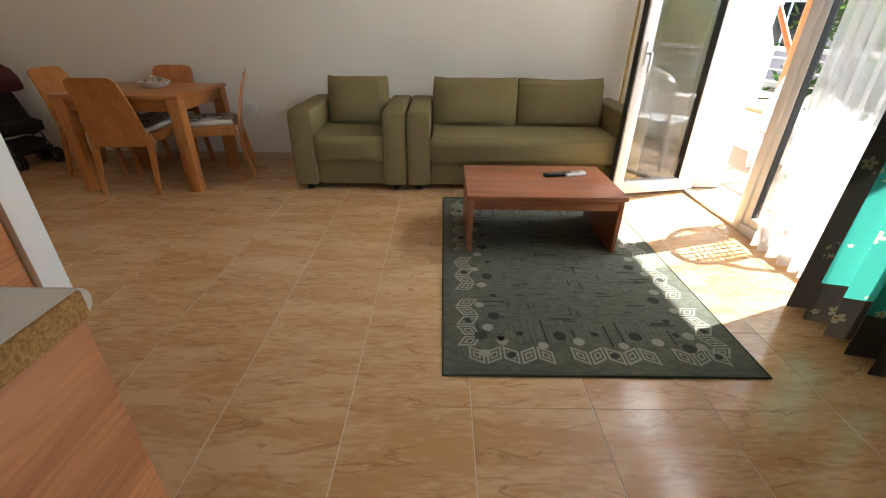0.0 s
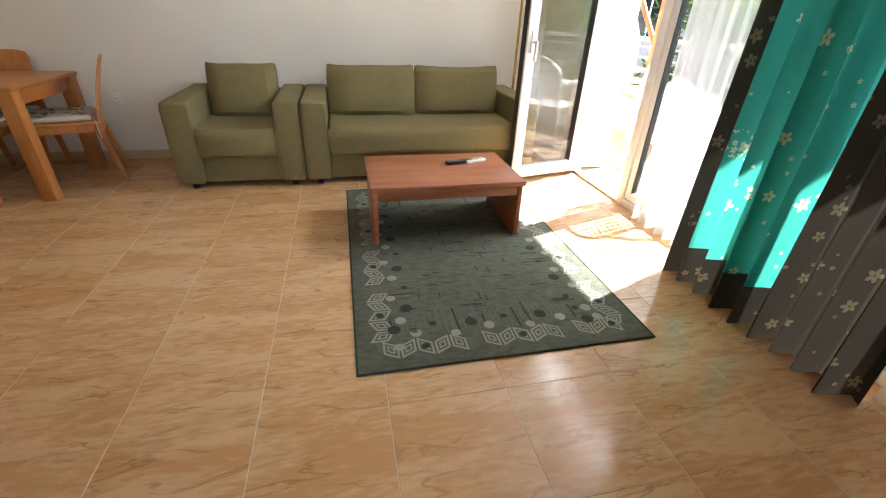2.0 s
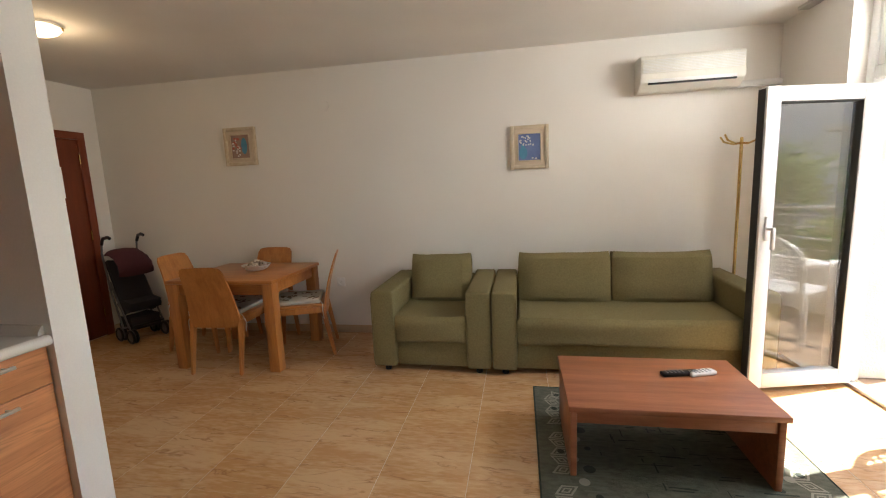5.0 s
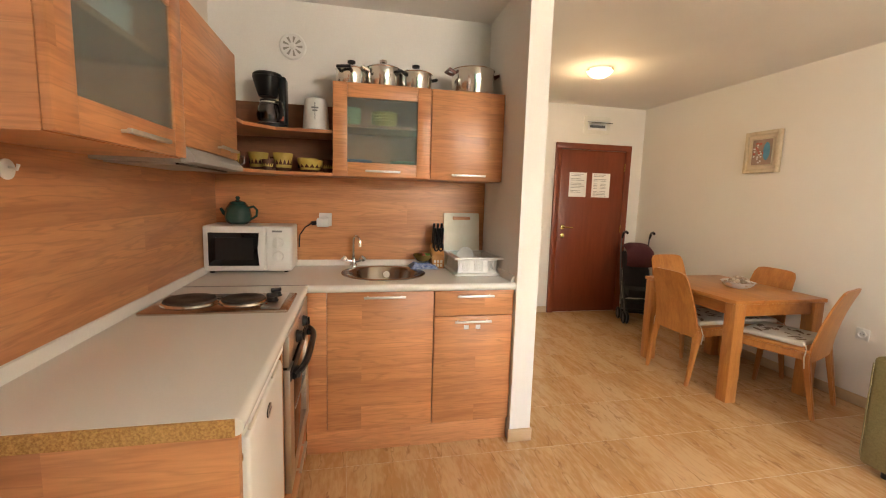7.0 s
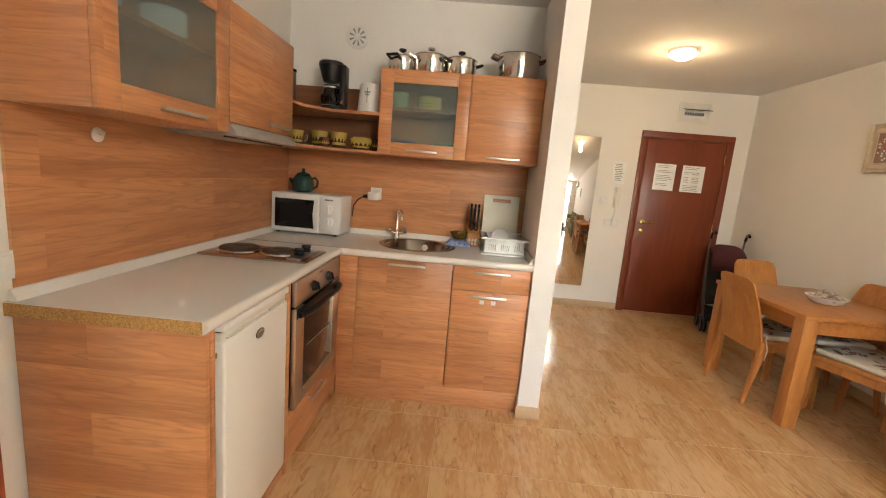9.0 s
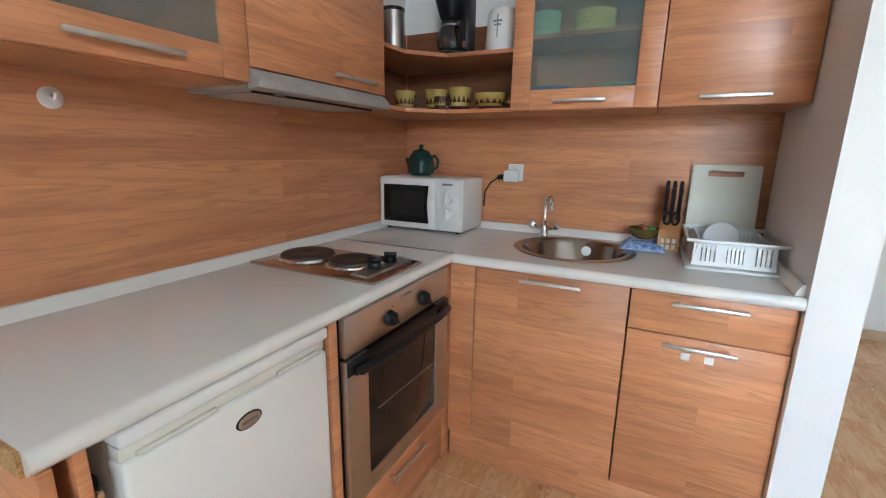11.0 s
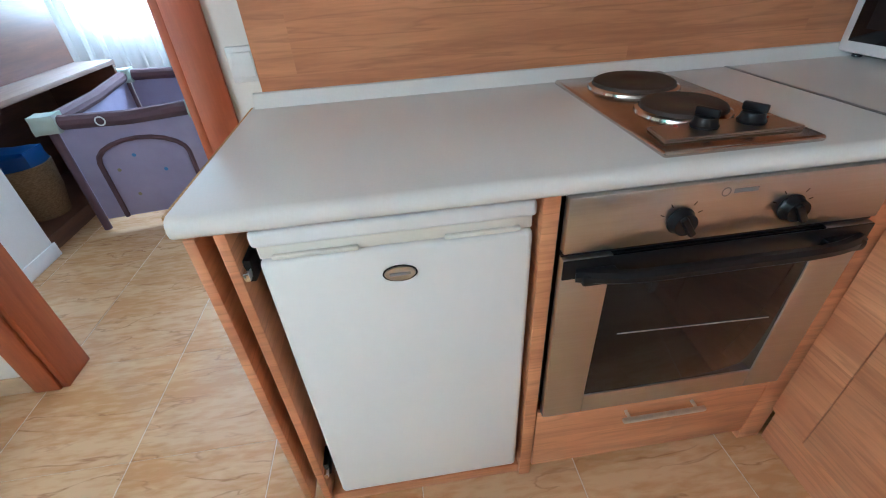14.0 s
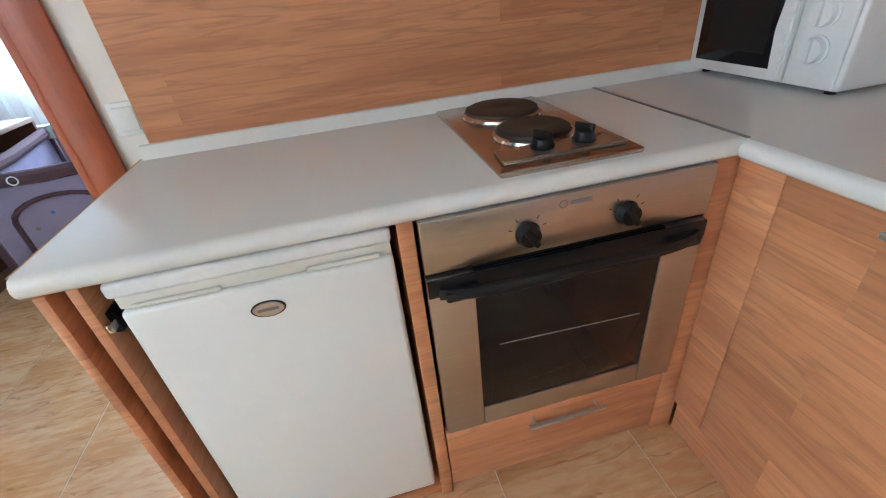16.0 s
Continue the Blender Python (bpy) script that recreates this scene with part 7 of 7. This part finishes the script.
for k in range(6):
    part("post", box((-0.02, -3.6 + k * 1.45, 0), (0.02, -3.56 + k * 1.45, 0.50), 0.003), METALR, rl)
for z in (0.10, 0.21, 0.32, 0.43):
    part("bar", rod((0, -3.7, z), (0, 3.8, z), 0.009), METALR, rl)
part("handrail", rod((0, -3.7, 0.51), (0, 3.8, 0.51), 0.022), METALR, rl)
ORANGE = mat("orange_paint", (0.62, 0.16, 0.045), 0.5, color2=(0.52, 0.12, 0.03), scale=10)
og = thing("awning_frame", (3.66, 5.66, 0), "orange painted steel awning frame on the balcony", "frame")
part("post", rod((0, 0.0, 0), (0, 0.0, 2.5), 0.032), ORANGE, og)
part("brace", rod((0, 0.02, 0.98), (0, 0.92, 1.95), 0.028), ORANGE, og)
part("beam", rod((0, -0.3, 2.42), (0, 1.3, 2.42), 0.028), ORANGE, og)
part("low_pipe", rod((0, -0.5, 0.43), (0, 1.0, 0.43), 0.018), ORANGE, og)
part("clamp", rod((-0.045, 0.40, 1.40), (0.045, 0.40, 1.40), 0.012), METALR, og)
sp = thing("side_screen", (3.55, 6.05, 0), "white slanted balcony side screen", "screen")
part("panel", prism([(-0.25, 0.50), (0.35, 0.50), (0.35, 1.75), (0.15, 1.55), (-0.25, 1.0)], -0.012, 0.012, "x"), mat("pale_blue_panel", (0.55, 0.66, 0.70), 0.3), sp)
part("edge", tube([(0, 0.35, 1.76), (0, 0.15, 1.56), (0, -0.25, 1.0), (0, -0.25, 0.5)], 0.03, 6), PVC, sp)
ou = thing("outdoor_unit", (3.30, 6.0, 2.059), "white boxed air-conditioner unit with a mesh front", "air conditioner")
part("case", box((-0.2, -0.4, 0.0), (0.15, 0.4, 0.5), 0.01), PLASTIC, ou)
part("grille", box((-0.21, -0.34, 0.06), (-0.2005, 0.34, 0.44), 0.003), INK, ou)
part("bracket", box((-0.2, -0.42, -0.04), (0.15, 0.42, -0.0005), 0.003), ALU, ou)


def garden_chair(at, turn):
    """Moulded white plastic armchair with a pierced rounded back. Front faces +y."""
    c_ = thing("plastic_chair", at, "white moulded plastic garden chair with a pierced back", "chair", "chairs on the balcony", turn=turn)
    part("seat", box((-0.22, -0.20, 0.405), (0.22, 0.22, 0.425), 0.008), PLASTIC, c_)
    for sx in (-1, 1):
        for sy in (-1, 1):
            part("leg", tube([(sx * 0.26, sy * 0.25, 0), (sx * 0.225, sy * 0.20, 0.404)], 0.02, 8, rs=[0.018, 0.028]), PLASTIC, c_)
        part("armrest", tube([(sx * 0.225, 0.20, 0.40), (sx * 0.27, 0.20, 0.60), (sx * 0.275, 0.14, 0.645), (sx * 0.27, -0.10, 0.65), (sx * 0.22, -0.24, 0.66)], 0.022, 8), PLASTIC, c_)
    b = bmesh.new()
    arc = [(-0.22, -0.215, 0.42), (-0.235, -0.25, 0.62)] + [(-0.235 * math.cos(a), -0.262 - 0.03 * math.sin(a), 0.66 + 0.19 * math.sin(a)) for a in [k * math.pi / 12 for k in range(1, 12)]] + [(0.235, -0.25, 0.62), (0.22, -0.215, 0.42)]
    part("back_frame", tube(arc, 0.020, 8), PLASTIC, c_)
    for k in range(9):
        x = -0.18 + k * 0.045
        top_ = 0.66 + 0.19 * math.sqrt(max(0, 1 - (x / 0.235) ** 2))
        tube([(x, -0.225, 0.42), (x, -0.26, 0.62), (x, -0.285, top_)], 0.008, 5, b)
    for k in range(7):
        tube([(-0.215, -0.24 - k * 0.008, 0.50 + k * 0.035), (0.215, -0.24 - k * 0.008, 0.50 + k * 0.035)], 0.007, 5, b)
    part("back_lattice", b, PLASTIC, c_)


garden_chair((3.02, 5.22, 0), 60)
garden_chair((2.88, 3.82, 0), -100)

# ---- distance ----
GRASS = mat("far_ground", (0.12, 0.13, 0.07), 0.95, color2=(0.20, 0.17, 0.11), scale=0.4)
g_ = bmesh.new()
bmesh.ops.create_grid(g_, x_segments=2, y_segments=2, size=600)
g_.transform(Matrix.Translation((0, 0, -3.2)))
structure("ground", g_, GRASS, "dry garden ground below the balcony", "ground")


def house(name, at, w, dpt, h, base, turn, label):
    """A block of flats: storeys with window openings, balconies and a flat roof edge."""
    hs = thing(name, at, label, "building", turn=turn)
    part("wall", box((-w / 2, 0, 0), (w / 2, dpt, h)), base, hs)
    part("roof", box((-w / 2 - 0.3, -0.3, h), (w / 2 + 0.3, dpt + 0.3, h + 0.25), 0.02), CREAMW, hs)
    for fl_ in range(int(h // 2.9)):
        z = fl_ * 2.9 + 0.9
        for k in range(int(w // 3)):
            x = -w / 2 + 1.6 + k * 3
            wv = part("window", box((x - 0.62, -0.04, z), (x + 0.62, -0.005, z + 1.35), 0.01), PVC, hs)
            part("pane", box((x - 0.55, -0.055, z + 0.07), (x - 0.03, -0.0405, z + 1.28)), BLACKG, wv)
            part("pane", box((x + 0.03, -0.055, z + 0.07), (x + 0.55, -0.0405, z + 1.28)), BLACKG, wv)
            if k % 2 == 0:
                bl = part("balcony", box((x - 1.3, -1.2, z - 0.95), (x + 1.3, -0.0005, z - 0.80), 0.01), CREAMW, hs)
                rb = bmesh.new()
                tube([(x - 1.28, -0.02, z + 0.1), (x - 1.28, -1.18, z + 0.1), (x + 1.28, -1.18, z + 0.1), (x + 1.28, -0.02, z + 0.1)], 0.03, 6, rb)
                for q in range(9):
                    rod((x - 1.28 + q * 0.32, -1.18, z - 0.8), (x - 1.28 + q * 0.32, -1.18, z + 0.1), 0.014, 5, rb)
                part("rail", rb, METALR, bl)
    return hs


PINKR = mat("pinkish_render", (0.52, 0.40, 0.36), 0.9, color2=(0.46, 0.35, 0.31), scale=0.8)
GREYR = mat("pale_grey_render", (0.52, 0.50, 0.50), 0.9, color2=(0.46, 0.44, 0.44), scale=0.8)
house("apartment_building", (11, 15.5, -3.2), 16, 8, 12, PINKR, -38, "pinkish block of flats with balconies beyond the garden")
house("apartment_building", (13.5, -8, -3.2), 15, 8, 9.5, GREYR, -112, "pale grey block of flats beyond the garden")

LEAF = cloth_see("tree_leaf", (0.10, 0.15, 0.035), 0.5, noise_scale=3.0)
BARK = mat("tree_bark", (0.13, 0.095, 0.065), 0.9, color2=(0.08, 0.06, 0.04), scale=9, bump=0.8, bump_scale=30)


def tree(at, h, spread, seed, leaves=2600):
    """Tapered trunk with limbs and a crown of small leaves in uneven clumps."""
    t_ = thing("tree", at, "leafy green tree standing in the garden below", "tree", "garden trees")
    rn = random.Random(seed)
    b = tube([(0, 0, 0), (0.05, 0.03, h * 0.3), (-0.04, 0.06, h * 0.6), (0, 0, h * 0.9)], 0.1, 8, rs=[0.13, 0.10, 0.06, 0.02])
    tips = []
    for k in range(16):
        a, z0 = rn.uniform(0, 6.28), h * rn.uniform(0.3, 0.8)
        l_ = spread * rn.uniform(0.5, 1.0) * (1.15 - z0 / h * 0.6)
        e_ = Vector((math.cos(a) * l_, math.sin(a) * l_, z0 + l_ * rn.uniform(0.35, 0.9)))
        m_ = Vector((e_.x * 0.5, e_.y * 0.5, z0 + (e_.z - z0) * 0.35))
        tube([(0, 0, z0), m_, e_], 0.03, 5, b, rs=[0.045, 0.028, 0.008])
        tips += [e_, m_.lerp(e_, 0.6)]
    part("trunk", b, BARK, t_)
    verts, faces = [], []
    for _ in range(leaves):
        c_ = rn.choice(tips)
        p = c_ + Vector((rn.gauss(0, 1), rn.gauss(0, 1), rn.gauss(0, 0.8))) * spread * 0.20
        u = Vector((rn.uniform(-1, 1), rn.uniform(-1, 1), rn.uniform(-0.6, 0.6))).normalized()
        w = u.cross(Vector((rn.uniform(-1, 1), rn.uniform(-1, 1), rn.uniform(-1, 1)))).normalized()
        s_ = rn.uniform(0.06, 0.13)
        i = len(verts)
        verts += [p - u * s_, p + w * s_ * 0.35, p + u * s_, p - w * s_ * 0.35]
        faces.append((i, i + 1, i + 2, i + 3))
    me = bpy.data.meshes.new("crown")
    me.from_pydata([tuple(v) for v in verts], [], faces)
    me.materials.append(LEAF)
    o_ = new("crown", me)
    o_.parent = t_
    tagged(o_, kind="stuff")


tree((6.9, 1.0, -3.2), 5.2, 1.5, 3, 4200)
tree((7.8, 9.6, -3.2), 5.4, 1.6, 5, 3600)
tree((10.5, 11.8, -3.2), 6.4, 1.9, 6, 3000)
tree((9.0, -6.0, -3.2), 6.0, 1.8, 8, 3000)


# ---- floor tiles, skirting ----
PX, PY, OX, OY = 0.4275, 0.4275, 0.088, 0.22
tile_bm = box((-PX / 2 + 0.0015, -PY / 2 + 0.0006, -0.012), (PX / 2 - 0.0015, PY / 2 - 0.0006, 0.0), 0.0008, 1)
tile_me = mesh_of("tile", tile_bm, TILE)
for i in range(-10, 6):
    for j in range(-6, 13):
        x0, x1, y0, y1 = OX + i * PX, OX + (i + 1) * PX, OY + j * PY, OY + (j + 1) * PY
        lim = (WX, EX + 0.2) if y0 > 1.0 else (-0.85, 2.2)
        if x1 <= lim[0] or x0 >= lim[1] or y1 <= -1.85 or y0 >= NY:
            continue
        cut = (max(x0, lim[0]), min(x1, lim[1]), max(y0, -1.85), min(y1, NY))
        if (cut[0], cut[1], cut[2], cut[3]) == (x0, x1, y0, y1):
            t = new("tile", tile_me)
            t.matrix_basis = pose((x0 + x1) / 2, (y0 + y1) / 2, 0)
        else:
            cx, cy = (cut[0] + cut[1]) / 2, (cut[2] + cut[3]) / 2
            t = new("tile", mesh_of("tile", box((cut[0] - cx + 0.0015, cut[2] - cy + 0.001, -0.012), (cut[1] - cx - 0.001, cut[3] - cy - 0.001, 0), 0.0008, 1), TILE))
            t.matrix_basis = pose(cx, cy, 0)
        t.parent = floor
